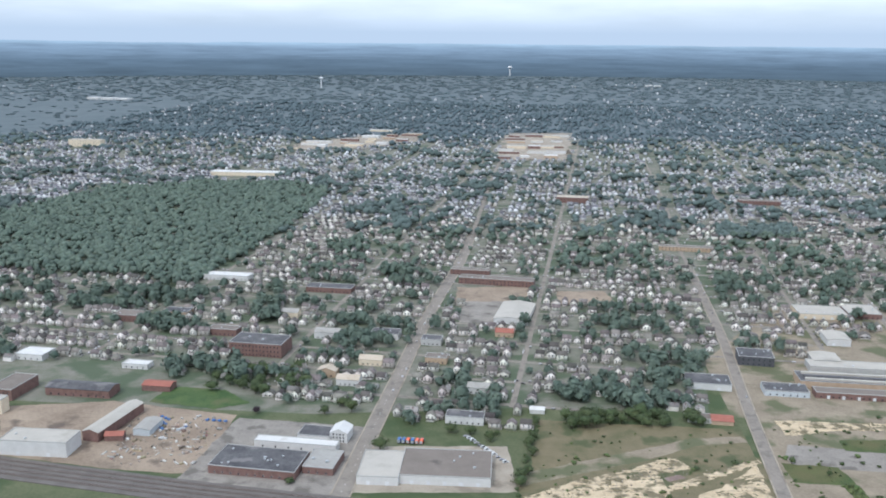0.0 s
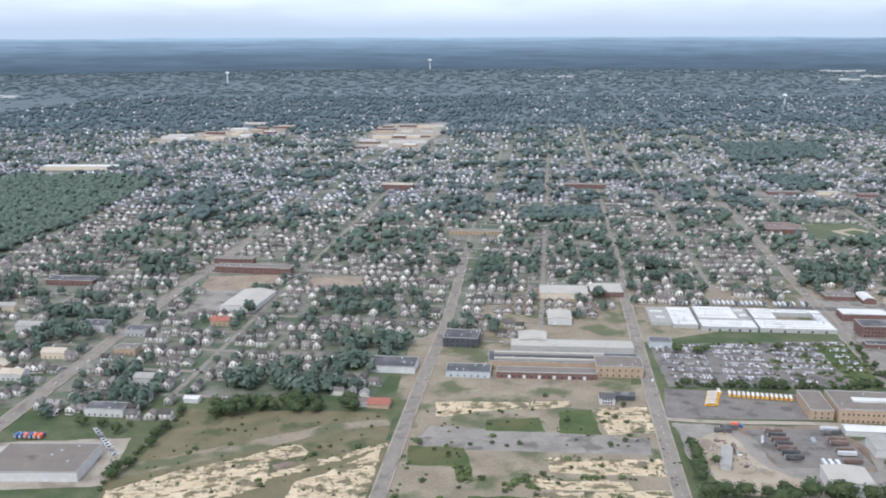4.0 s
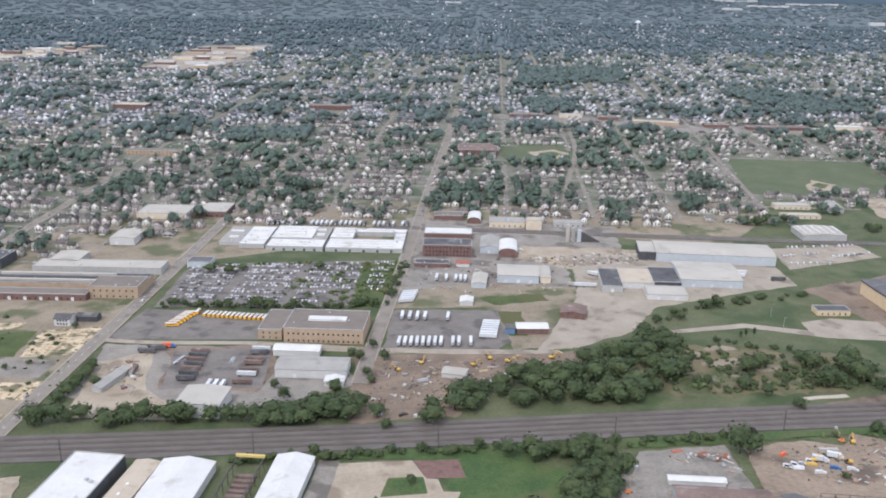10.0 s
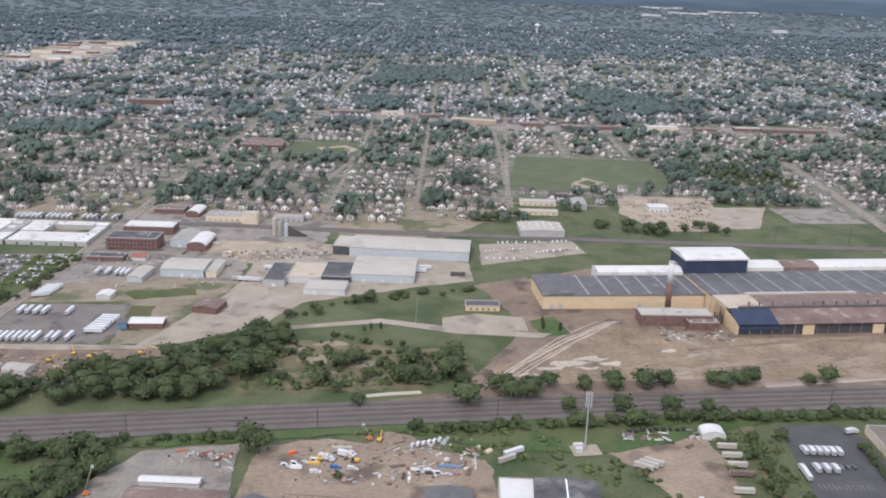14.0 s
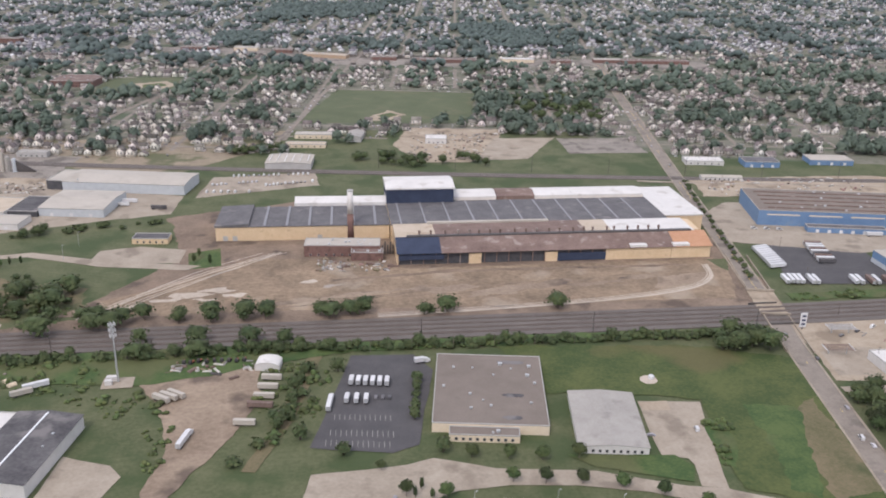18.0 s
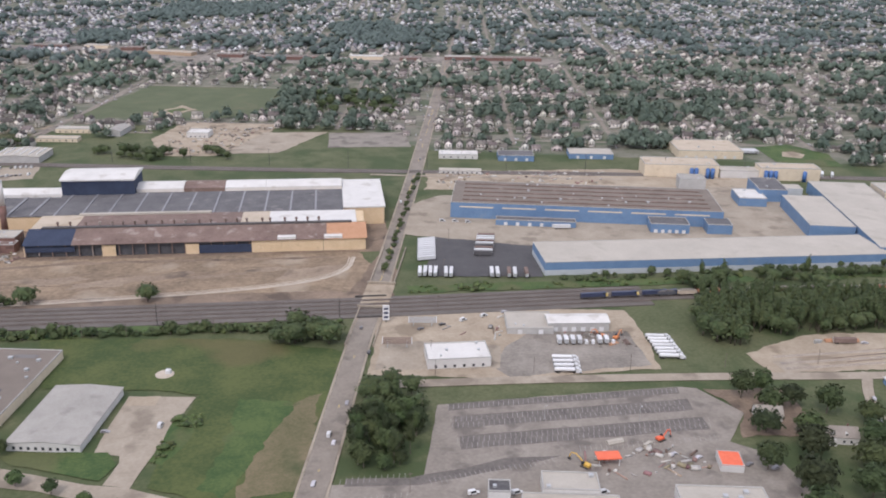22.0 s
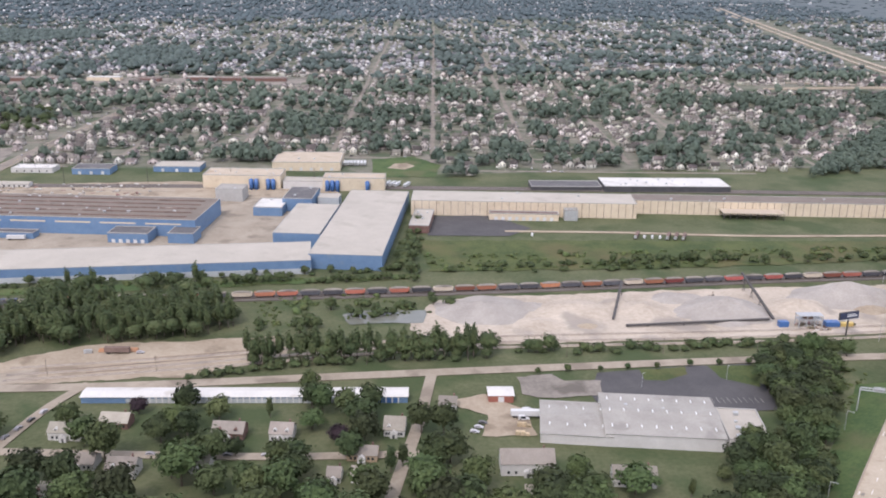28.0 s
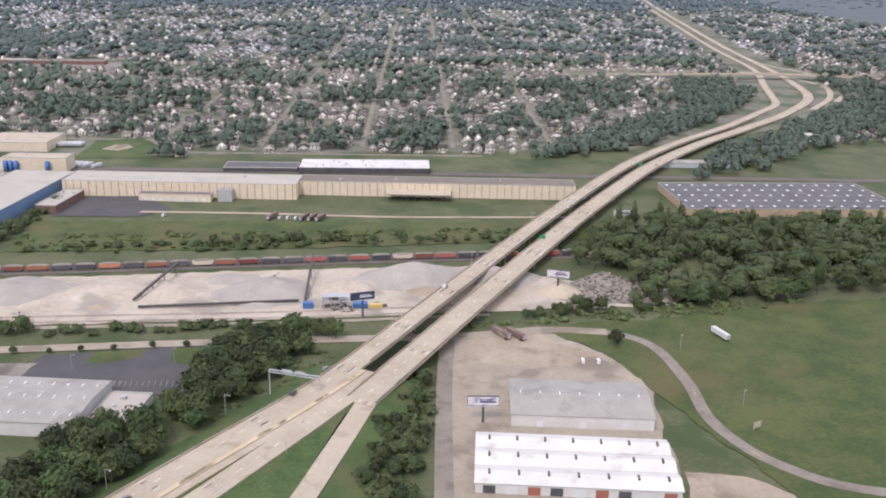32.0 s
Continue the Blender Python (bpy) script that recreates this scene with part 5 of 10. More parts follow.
B("brick_warehouse", "red brick warehouse with dark roof", -430, 850, 26, 44, 11, -10, "brick", "brown_roof", wins=5, storeys=2)
B("small_brick_building", "small red brick building", -287, 862, 30, 16, 6, -8, "brick", "red_roof", "gable_x", 2)
B("cream_tower", "square cream storage block", -420, 800, 12, 12, 14, -8, "cream_wall", "pale_roof")
B("white_roofed_shop", "low shop with white flat roof", -330, 925, 30, 14, 5, -10, "white_wall", "white_roof", wins=4)
B("white_roofed_shop", "low shop with white flat roof", -455, 955, 34, 26, 6, -10, "white_wall", "white_roof", wins=4)
B("industrial_block", "rambling dark-roofed brick works", -150, 690, 74, 40, 7, -10, "brick", "dark_roof", wins=10, units=9)
B("industrial_annex", "low annex with patched pale roof", -97, 692, 26, 34, 6, -10, "brick", "grey_roof", wins=3, units=3)
B("long_white_store", "long low store with white roof", -125, 727, 74, 12, 6, -9, "white_wall", "white_roof", wins=6)
B("dark_roofed_store", "flat store with a dark roof", -110, 748, 30, 22, 6, -9, "white_wall", "dark_roof")
B("white_mill_house", "three-storey white pitched-roof mill house", -88, 746, 16, 19, 9, -10, "white_wall", "white_roof", "gable_y", 4, wins=4, storeys=3)
B("corner_warehouse", "wide warehouse with brown and white flat roof", 6, 683, 74, 50, 7.5, -4, "white_wall", "brown_roof", docks=5, units=4)
B("warehouse_wing", "low white-walled wing with pale roof", -48, 682, 34, 48, 7, -4, "white_wall", "pale_roof", docks=2)
B("dark_roofed_shop", "white shop building with dark flat roof", 24, 786, 36, 16, 7, -9, "white_wall", "dark_roof", wins=6, units=2)
B("white_garage", "small white pitched-roof garage", 94, 809, 14, 9, 4, -9, "white_wall", "white_roof", "gable_x", 1.5)
B("long_hall", "large pale hall with white pitched roof", 97, 1122, 43, 80, 6.5, -13, "white_wall", "pale_roof", "gable_y", 3, wins=5)
B("brick_flats", "long row of red brick flats", 82, 1275, 110, 20, 9, -12, "brick", "brown_roof", wins=20, storeys=2, units=3)
B("brick_flats", "row of low brick flats", 420, 1500, 90, 16, 7, -10, "tan_brick", "brown_roof", wins=14, storeys=2)
B("apartment_row", "row of pale flats among trees", 45, 1330, 60, 15, 8, -10, "brick", "brown_roof", wins=9, storeys=2)
# shops and larger houses along the boulevard
for x, y, w, d, h, wall, roof, style, label in (
    (-394, 1094, 40, 24, 8, "brick", "brown_roof", "flat", "old brick shop block with flat roof"), (-340, 1112, 34, 20, 7, "tan_brick", "dark_roof", "flat", "tan brick shop block with flat roof"),
    (-317, 1293, 70, 22, 7, "white_wall", "white_roof", "flat", "long white store among houses"), (-157, 1232, 66, 24, 7, "brick", "dark_roof", "flat", "long brick hall with dark roof"),
    (-66, 1032, 34, 22, 7, "white_wall", "dark_roof", "flat", "corner shop with dark flat roof"), (-135, 1030, 30, 18, 8, "white_wall", "grey_roof", "gable_x", "long white double house"),
    (-76, 940, 26, 14, 7, "cream_wall", "tan_roof", "gable_x", "cream two-storey house by the street"), (-4, 948, 24, 16, 7, "tan_brick", "brown_roof", "flat", "tan brick shop by the street"),
    (-262, 1038, 36, 16, 8, "brick", "brown_roof", "flat", "brick shop row with flat roof"), (-193, 1108, 22, 14, 8, "cream_wall", "grey_roof", "gable_x", "cream house with grey roof"),
    (78, 1040, 22, 14, 6, "tan_brick", "red_roof", "gable_x", "house with red pitched roof"), (-10, 1010, 24, 18, 7, "grey_block", "dark_roof", "flat", "grey shop with dark roof"),
    (-95, 880, 24, 14, 7, "white_wall", "tan_roof", "gable_x", "white house with tan roof"), (-120, 905, 20, 14, 7, "tan_brick", "tan_roof", "gable_y", "tan house with pitched roof"), (40, 860, 24, 13, 7, "white_wall", "grey_roof", "gable_x", "white house with grey roof"),
):
    B("street_building", label, x, y, w, d, h, -9, wall, roof, style, 3.5 if style != "flat" else 2.0, wins=int(w / 6), units=2 if style == "flat" else 0)
# old factory with sawn roofs
fac = B("brick_factory", "long old factory with striped flat roofs", 452, 882, 152, 30, 8, -8, "tan_brick", "dark_roof", wins=22, storeys=1, units=6)
for k in range(3):
    part("roof_monitor", boxes((-70, 68 - 26 * (k == 2), -11 + 9 * k, -7.5 + 9 * k, 8.2, 10.2)), M["pale_roof"] if k != 1 else M["slate_roof"], fac, "raised pale roof monitor")
B("brick_range", "low brick factory front range with loading doors", 430, 852, 98, 16, 6, -8, "brick", "brown_roof", wins=16, docks=6)
B("factory_block", "tan brick factory block with brown roof", 503, 858, 46, 30, 11, -8, "tan_brick", "brown_roof", wins=7, storeys=2, units=3)
B("factory_back_hall", "long hall with pale grey roof", 470, 928, 130, 24, 6.5, -8, "grey_block", "pale_roof", units=4)
B("factory_back_hall", "square hall with pale roof", 432, 956, 30, 30, 7, -8, "grey_block", "pale_roof", "gable_y", 1.5)
B("dark_brick_works", "dark roofed brick works at the street", 354, 957, 38, 30, 10, -11, "dark_wall", "dark_roof", wins=6, storeys=2, units=4)
B("corner_works", "grey works with dark roof and white tanks", 354, 865, 44, 24, 5.5, -9, "lightblue_wall", "dark_roof", wins=6, units=6)
B("flat_store", "wide store with dark roof and white front", 280, 885, 46, 30, 6.5, -10, "white_wall", "dark_roof", docks=2, units=4)
B("red_roofed_house", "low house with red pitched roof", 266, 789, 20, 16, 4, -10, "tan_brick", "red_roof", "gable_x", 2.5)
B("red_roofed_shop", "low grey shop building", 246, 793, 22, 14, 4, -10, "grey_block", "brown_roof")
B("white_cottage", "white two-storey cottage with dark roof", 474, 783, 14, 12, 6, -8, "white_wall", "dark_roof", "gable_x", 3, wins=4, storeys=2)
B("dark_cottage", "dark-roofed outbuilding beside the cottage", 492, 790, 18, 10, 4.5, -8, "dark_wall", "dark_roof", "gable_x", 2)
B("white_box_store", "white box-shaped store by the street", 475, 1027, 27, 34, 8, -8, "white_wall", "pale_roof", "gable_y", 1.5, docks=2)
B("strip_works", "long pale works building", 500, 1135, 62, 42, 6.5, -8, "cream_wall", "pale_roof", docks=5, units=5)
B("strip_works", "brown brick works building", 556, 1140, 42, 44, 6.5, -8, "brick", "pale_roof", wins=6, units=4)
# white sawtooth plant
plant_rng = random.Random(31)
for x, y, u, v, w, d, h, roof, monitors in (
        (608, 1025, -14, 4, 24, 62, 3.6, "grey_roof", 2), (608, 1025, 12, 0, 28, 70, 4.4, "white_roof", 3),
        (667, 1013, 0, -24, 62, 28, 4.8, "white_roof", 2), (667, 1013, -8, 14, 46, 48, 6.0, "white_roof", 3), (667, 1013, 23, 14, 16, 48, 5.0, "grey_roof", 2),
        (742, 1001, 0, -20, 84, 34, 4.4, "white_roof", 3), (742, 1001, -29, 17, 26, 40, 5.4, "white_roof", 3), (742, 1001, 13, 30, 58, 14, 4.8, "white_roof", 1), (742, 1001, 36, 10, 12, 26, 4.2, "white_roof", 1)):
    c, n = math.cos(radians(-9)), math.sin(radians(-9))
    b = B("white_plant", "wide flat plant with bright white roof" if roof == "white_roof" else "flat plant wing with grey roof", x + u * c - v * n, y + u * n + v * c, w, d, h, -9, "grey_block", roof, wins=0, units=5, parapet=0.3)
    for k in range(monitors):
        m, a, e = (k + 0.5) / monitors - 0.5, plant_rng.uniform(0.2, 0.46), plant_rng.uniform(0.2, 0.46)
        part("roof_monitor", boxes((-w * a, w * e, d * m * 0.8 - 2.2, d * m * 0.8 + 2.2, h + 0.2, h + plant_rng.uniform(1.2, 2.6))), M["white_roof"], b, "raised white roof monitor")
    if v < 0:
        dock_row(b, w, d, 5, 2.5, 2.8, M["dark_wall"])
B("blue_garage", "small blue-grey garage by the street", 568, 935, 24, 18, 6, -9, "lightblue_wall", "slate_roof", docks=1)
# bus yard block
bk = B("brick_school_works", "two-storey tan brick works with flat roof", 699, 741, 66, 44, 12, -10, "tan_brick", "brown_roof", wins=15, storeys=2, units=4)
part("roof_light_house", boxes((-16, 16, -4, 4, 12.2, 14.0)), M["white_roof"], bk, "long white roof lantern")
B("brick_wing", "lower tan brick wing with dark roof", 655, 754, 20, 46, 8.5, -10, "tan_brick", "brown_roof", wins=3, storeys=2)
B("white_store", "long low white store", 675, 701, 37, 13, 5, -10, "white_wall", "white_roof", "gable_x", 1.5)
B("grey_warehouse", "grey metal warehouse behind the trees", 688, 665, 54, 24, 7, -9, "white_wall", "grey_roof", "gable_x", 2, docks=2)
B("white_lean_to", "small white lean-to shed", 704, 642, 14, 10, 4, -9, "white_wall", "white_roof", "gable_y", 1.5)
B("white_warehouse", "tall white metal warehouse", 613, 612, 31, 30, 9.5, -11, "white_wall", "pale_roof", "gable_y", 1.5)
B("old_truck_shed", "long grey shed beside the trees", 540, 660, 8, 36, 4, -22, "grey_block", "grey_roof", "gable_y", 1.2)
# works between the two railways
B("brick_loft", "three-storey dark brick loft building", 827, 955, 52, 26, 12.5, -9, "brick", "dark_roof", wins=13, storeys=3, units=3)
B("white_roofed_hall", "long hall with bright white roof", 835, 1012, 54, 24, 8, -9, "brick", "white_roof", "flat", units=2)
B("grey_gable_hall", "grey-blue gabled hall in the works", 876, 970, 20, 42, 7, -11, "lightblue_wall", "grey_roof", "gable_y", 3, docks=1)
B("arched_hall", "hall with a white arched roof", 894, 955, 20, 40, 5.5, -11, "brick", "white_roof", "arch", 4.5)
B("dark_low_shop", "long low shop with dark roof", 806, 916, 36, 14, 4, -9, "brick", "dark_roof", units=2)
B("red_roof_shop", "small shop with bright red roof", 838, 913, 14, 12, 4, -9, "white_wall", "red_roof", "gable_x", 1.5)
B("workshop_hall", "pale blue metal workshop with three bays", 888, 870, 41, 34, 8, -10, "lightblue_wall", "pale_roof", "gable_x", 1.5, docks=3)
B("workshop_annex", "narrow cream annex beside the workshop", 915, 868, 10, 36, 6, -10, "cream_wall", "pale_roof", "gable_y", 1.2)
B("grey_long_shed", "narrow grey-green metal yard shed", 847, 857, 14, 32, 5, -13, "lightblue_wall", "pale_roof", "gable_y", 1.5)
B("white_hut", "small white shed in the yard", 826, 802, 12, 14, 4, -10, "white_wall", "white_roof", "gable_y", 1.5)
B("colourful_shop", "low brick building with blue end and white roof", 872, 730, 27, 14, 5, -6, "brick", "white_roof", "gable_x", 1.5)
B("blue_hut", "small blue hut beside the shop", 853, 730, 8, 10, 5, -6, "blue_wall", "slate_roof", "gable_x", 1.2)
B("brick_shed", "brown pitched shed at the yard", 918, 765, 22, 22, 5, -20, "brick", "rust_roof", "gable_y", 2)
B("site_shed", "grey-white shed on the demolition site", 795, 648, 18, 12, 4, -20, "white_wall", "pale_roof", "gable_x", 1.5)
B("brick_store", "low brick store with pale roof", 846, 1095, 36, 20, 5, -9, "brick", "brown_roof", units=2)
B("arched_store", "store with a white arched roof", 876, 1082, 16, 32, 4, -11, "brick", "white_roof", "arch", 4)
B("tan_shop", "tan shop with flat roof", 912, 1058, 42, 22, 6.5, -9, "cream_wall", "grey_roof", wins=6, units=4)
B("cream_block", "tall cream block by the railway", 941, 1040, 18, 16, 12, -9, "cream_wall", "tan_roof", units=2)
B("grey_shop", "low grey shop with flat roof", 985, 1050, 34, 14, 5, -9, "grey_block", "grey_roof", wins=5)
# long warehouses
B("long_warehouse", "very long pale metal warehouse", 1112, 918, 124, 46, 10, -13, "lightblue_wall", "pale_roof", "gable_x", 2, units=2)
# closed block; its dark walls stand for shade in the loading portal
B("warehouse_portal", "dark closed block standing for the shaded loading portal", 1044, 934, 20, 40, 9, -13, "dark_wall", "pale_roof")
B("front_warehouse", "pale-roofed blue-grey metal warehouse", 1078, 852, 60, 58, 8, -11, "lightblue_wall", "pale_roof", "gable_x", 1.8, docks=3)
B("pale_warehouse", "low warehouse with tan-white roof", 1003, 850, 32, 46, 5.5, -11, "white_wall", "tan_roof", docks=2)
B("dark_warehouse", "low warehouse with black roof", 1033, 851, 28, 46, 5.2, -11, "dark_wall", "dark_roof")
B("dark_warehouse", "low building with dark roof", 976, 846, 20, 54, 6, -11, "grey_block", "dark_roof", docks=1)
B("front_annex", "pale flat front annex", 1019, 806, 38, 26, 5, -11, "white_wall", "pale_roof", docks=2)
B("gatehouse", "tan gatehouse with dark flat roof", 1154, 748, 30, 14, 4.5, -7, "tan_wall", "dark_roof", wins=5)
# south side of the railway
B("white_roofed_warehouse", "warehouse with patched white roof", 552, 500, 32, 80, 9, -14, "dark_wall", "white_roof", units=6)
B("tan_roofed_warehouse", "tan sheet warehouse with roof lights", 582, 494, 15, 78, 6.5, -14, "cream_wall", "tan_roof", "gable_y", 1.2, lights=(1, 7, 1.5, 2))
B("white_ridge_warehouse", "white warehouse with ridge vents", 608, 492, 32, 78, 6.5, -12, "white_wall", "white_roof", "gable_y", 2.5, lights=(1, 9, 0.5, 1.6))
B("white_ridge_warehouse", "narrow white warehouse with pitched roof", 672, 490, 23, 80, 6.5, -12, "white_wall", "white_roof", "gable_y", 2.5)
B("cream_process_block", "cream process building with roof vents", 356, 532, 31, 22, 13, 0, "cream_wall", "tan_roof", units=3, parapet=0.3)
B("process_wing", "low process wing with pale roof", 355, 512, 33, 17, 5, 0, "cream_wall", "pale_roof", units=4, parapet=0.3)
B("process_shed", "low process shed with dark flat roof", 317, 519, 33, 24, 5, 0, "grey_block", "slate_roof", units=5)
B("process_shed", "low dark-roofed process shed", 389, 516, 38, 26, 5, -2, "grey_block", "slate_roof", units=6)
B("process_store", "low store with blue roof", 425, 521, 28, 13, 4, -2, "grey_block", "blue_wall", parapet=0.2)
duct = B("tan_duct_house", "small tan duct house", 312, 545, 12, 6, 6, 0, "cream_wall", "tan_roof", parapet=0.1)
part("duct", tube(bmesh.new(), (-6, 0, 4.4), (-10, 0, 3.4), 0.9, 0.9, 10), M["cream_wall"], duct, "pale elbowed duct")
stack = thing("process_stack", "slim white process stack", "chimney", 299, 543, 0)
part("shaft", tube(bmesh.new(), (0, 0, 0), (0, 0, 11), 0.8, 0.75, 12), M["white_paint"], stack)
part("rim", tube(bmesh.new(), (0, 0, 10.7), (0, 0, 11.1), 0.95, 0.95, 12), M["galvanised"], stack)
B("dark_process_hall", "low dark-roofed process hall", 380, 475, 92, 42, 6, -8, "white_wall", "dark_roof", units=8)
B("rust_shed", "long rusted metal shed with white roof light", 926, 460, 54, 20, 6, -12, "galvanised", "rust_roof", "gable_x", 3)
B("white_long_shed", "long narrow white shed", 920, 484, 34, 6, 3.5, -11, "white_wall", "white_roof", "gable_x", 1)
B("green_shed", "green-roofed shed in the contractor's yard", 966, 448, 14, 20, 5, -12, "lightblue_wall", "slate_roof", "gable_y", 1.8)
B("dark_shed", "large dark-roofed workshop with white roof light", 1068, 424, 26, 58, 6.5, -13, "grey_block", "slate_roof", "gable_y", 2, lights=(1, 1, 1.6, 18))
B("white_roofed_works", "works building with bright white roof", 1112, 447, 20, 24, 6, -11, "white_wall", "white_roof", docks=1)
B("dark_roofed_works", "long works with dark roof and pale ridge", 1134, 420, 36, 64, 8, -13, "white_wall", "dark_roof", "gable_y", 1.5, units=2, lights=(1, 1, 1.0, 60))
B("storage_tent", "white fabric storage tent", 1256, 505, 15, 11, 3, -10, "white_wall", "white_roof", "arch", 3, cat="tent")
bw = B("office_warehouse", "wide low warehouse with brown gravel roof", 1384, 452, 64, 82, 5.6, -11, "cream_wall", "brown_roof", units=14, parapet=0.4)
for x, y, w in ((14.1, 32.3, 7.5), (13.9, -8.5, 6.0), (12.6, -33.2, 5.0)):
    part("roof_stain", boxes((x - w, x + w, y - 1.2, y + 1.4, 5.6, 5.885), (x - w * 0.7, x + w * 0.8, y - 2.2, y + 2.0, 5.6, 5.89), (x - w * 1.2, x + w * 0.3, y - 0.6, y + 0.7, 5.6, 5.88)), M["dark_roof"], bw, "dark damp roof stain")
B("office_building", "low glazed office front", 1372, 408, 38, 8.5, 4, -11, "cream_wall", "brown_roof", wins=9, units=2, parapet=0.4)
B("metal_warehouse", "white-grey pitched metal warehouse", 1442, 412, 37, 58, 4.6, -11, "white_wall", "grey_roof", "gable_y", 1.2, wins=9)
B("small_office", "small office with brown roof", 1380, 332, 30, 24, 5, -11, "white_wall", "brown_roof", wins=6, units=3, parapet=0.4)
# fuel station corner
B("white_store_building", "white flat-roofed store with curved front", 1656, 455, 38, 22, 6, -2, "white_wall", "white_roof", wins=6, units=4)
B("grey_garage", "low grey garage with flat roof", 1711, 497, 30, 26, 4, -8, "grey_block", "pale_roof", docks=2, units=2)
B("white_garage_range", "long white-roofed garage range", 1742, 491, 40, 14, 6.5, -6, "grey_block", "white_roof", "gable_x", 1.5, docks=6)
B("plaza_store", "low flat store with pale roof", 1680, 297, 44, 20, 5, -11, "white_wall", "pale_roof", units=6)
B("plaza_tower", "small white tower house with dark roof", 1650, 312, 10, 9, 9, -11, "white_wall", "dark_roof", units=1)
B("plaza_block", "pale block with flat roof", 1684, 314, 26, 14, 7, -11, "white_wall", "pale_roof", units=2)
B("plaza_wing", "grey flat-roofed store wing", 1749, 290, 40, 24, 6, -11, "white_wall", "pale_roof", units=6)
B("red_roofed_kiosk", "white kiosk with bright red roof", 1769, 326, 11, 13, 4, -14, "white_wall", "red_bright", cat="kiosk", parapet=0.2)
# blue plant
bb = B("blue_mill_hall", "long blue metal hall with brown roof", 1824, 738, 240, 72, 14.5, -13.5, "blue_wall", "brown_roof", units=22, docks=0, parapet=0.3)
for k in range(6):
    c = -112 + 38 * k
    part("ribbon_window", boxes((c, c + 30, -36.12, -35.9, 10.3, 11.5)), M["cream_wall"], bb, "pale strip window")
for k in range(5):
    part("roof_ridge", boxes((-110, 110, -28 + 13 * k, -26.5 + 13 * k, 14.7, 15.6)), M["rust_roof"], bb, "low roof ridge vent")
bf = B("blue_front_hall", "long low blue hall with pale grey roof", 1885, 599.8, 276, 46, 10.2, -2.8, "blue_wall", "pale_roof", docks=0, parapet=0.3)
dock_row(bf, 268, 46, 15, 2.6, 2.6, M["dark_wall"], -0.95, 0.9)
part("wall_base", boxes((-138.2, 138.2, -23.2, 23.2, 0, 4.2)), M["lightblue_wall"], bf, "pale lower wall band")
B("blue_big_hall", "large blue hall with pale grey roof", 2071.5, 670.5, 55, 197, 11.5, -14.2, "blue_wall", "pale_roof", parapet=0.3, units=0)
B("blue_side_hall", "blue side hall with pale grey roof", 2024.5, 681, 38, 92, 11.4, -14.2, "blue_wall", "pale_roof", parapet=0.3)
B("blue_dock_house", "small blue loading dock house", 1882, 676, 33, 20, 8, -13, "blue_wall", "slate_roof", docks=5)
B("blue_dock_house", "small blue plant house", 1924, 668, 21, 20, 8.5, -13, "blue_wall", "slate_roof")
B("blue_canopy_range", "low blue canopy range", 1770, 702, 70, 10, 5, -13.5, "blue_wall", "slate_roof", docks=6)
B("blue_store_house", "blue store with white roof", 1994, 748, 26, 32, 8, -13, "blue_wall", "white_roof", units=2)
B("blue_plant_house", "blue plant house with dark roof", 2022, 766, 27, 44, 12, -13, "blue_wall", "slate_roof", units=2)
B("blue_plant_annex", "small pale blue plant annex", 2048, 768, 20, 16, 8, -13, "lightblue_wall", "pale_roof", parapet=0.2)
B("grey_silo_house", "grey metal silo house", 1957, 799, 26, 20, 12, -14, "grey_block", "grey_roof", units=1)
cp = B("cream_plant", "tall cream process plant", 1968, 856, 78, 32, 13.5, -11, "cream_wall", "tan_roof", units=7)
cq = B("cream_plant", "cream plant with blue tanks", 2077, 826, 62, 22, 13, -11, "cream_wall", "tan_roof", units=4)
B("cream_rear_hall", "wide cream hall with pale roof", 2036, 940, 74, 56, 9, -9, "cream_wall", "tan_roof", docks=6, units=2)
B("cream_link", "low white plant link", 2030, 838, 46, 18, 8, -11, "white_wall", "pale_roof", units=3)
for hall, n, x0 in ((cp, 2, 10), (cp, 2, 27), (cq, 3, -26), (cq, 1, 14)):
    depth = 16.0 if hall is cp else 11.0
    for k in range(n):
        c = x0 + 5 * k
        tank = part("blue_tank", tube(bmesh.new(), (c, -depth - 2.4, 0), (c, -depth - 2.4, 10.5), 2.2, sides=14), M["blue_bright"], hall, "bright blue upright tank", True)
        part("tank_cap", tube(bmesh.new(), (c, -depth - 2.4, 10.5), (c, -depth - 2.4, 11.4), 2.2, 0.5, sides=14), M["blue_bright"], tank)
# long cream warehouse
for nm, x, y, w, d, h in (("long_cream_warehouse", 2222, 716, 204, 36, 13.5), ("long_cream_warehouse", 2444, 681, 246, 24, 12.5)):
    b = B(nm, "very long cream panelled warehouse", x, y, w, d, h, -12, "cream_wall", "brown_roof" if w > 220 else "pale_roof", units=4, parapet=0.3)
    n = int(w / 6.5)
    for k in range(n):
        c = -w / 2 + w * (k + 0.5) / n
        part("wall_rib", boxes((c - 0.16, c + 0.16, -d / 2 - 0.3, -d / 2 + 0.05, 0, h)), M["rust_roof"], b, "dark upright wall joint")
B("loading_house", "low cream loading house", 2216, 690, 62, 9, 6, -12, "cream_wall", "rust_roof", docks=9)
B("pipe_house", "grey plant house on the warehouse front", 2258, 684, 12, 9, 9, -12, "galvanised", "grey_roof", units=4)
B("brick_dock", "low brick dock building with pale roof", 2123, 686, 17, 52, 6.5, -15, "brick", "pale_roof", units=6)
cn = thing("loading_canopy", "cream canopy on dark posts", "canopy", 2425, 668, 0, -12)
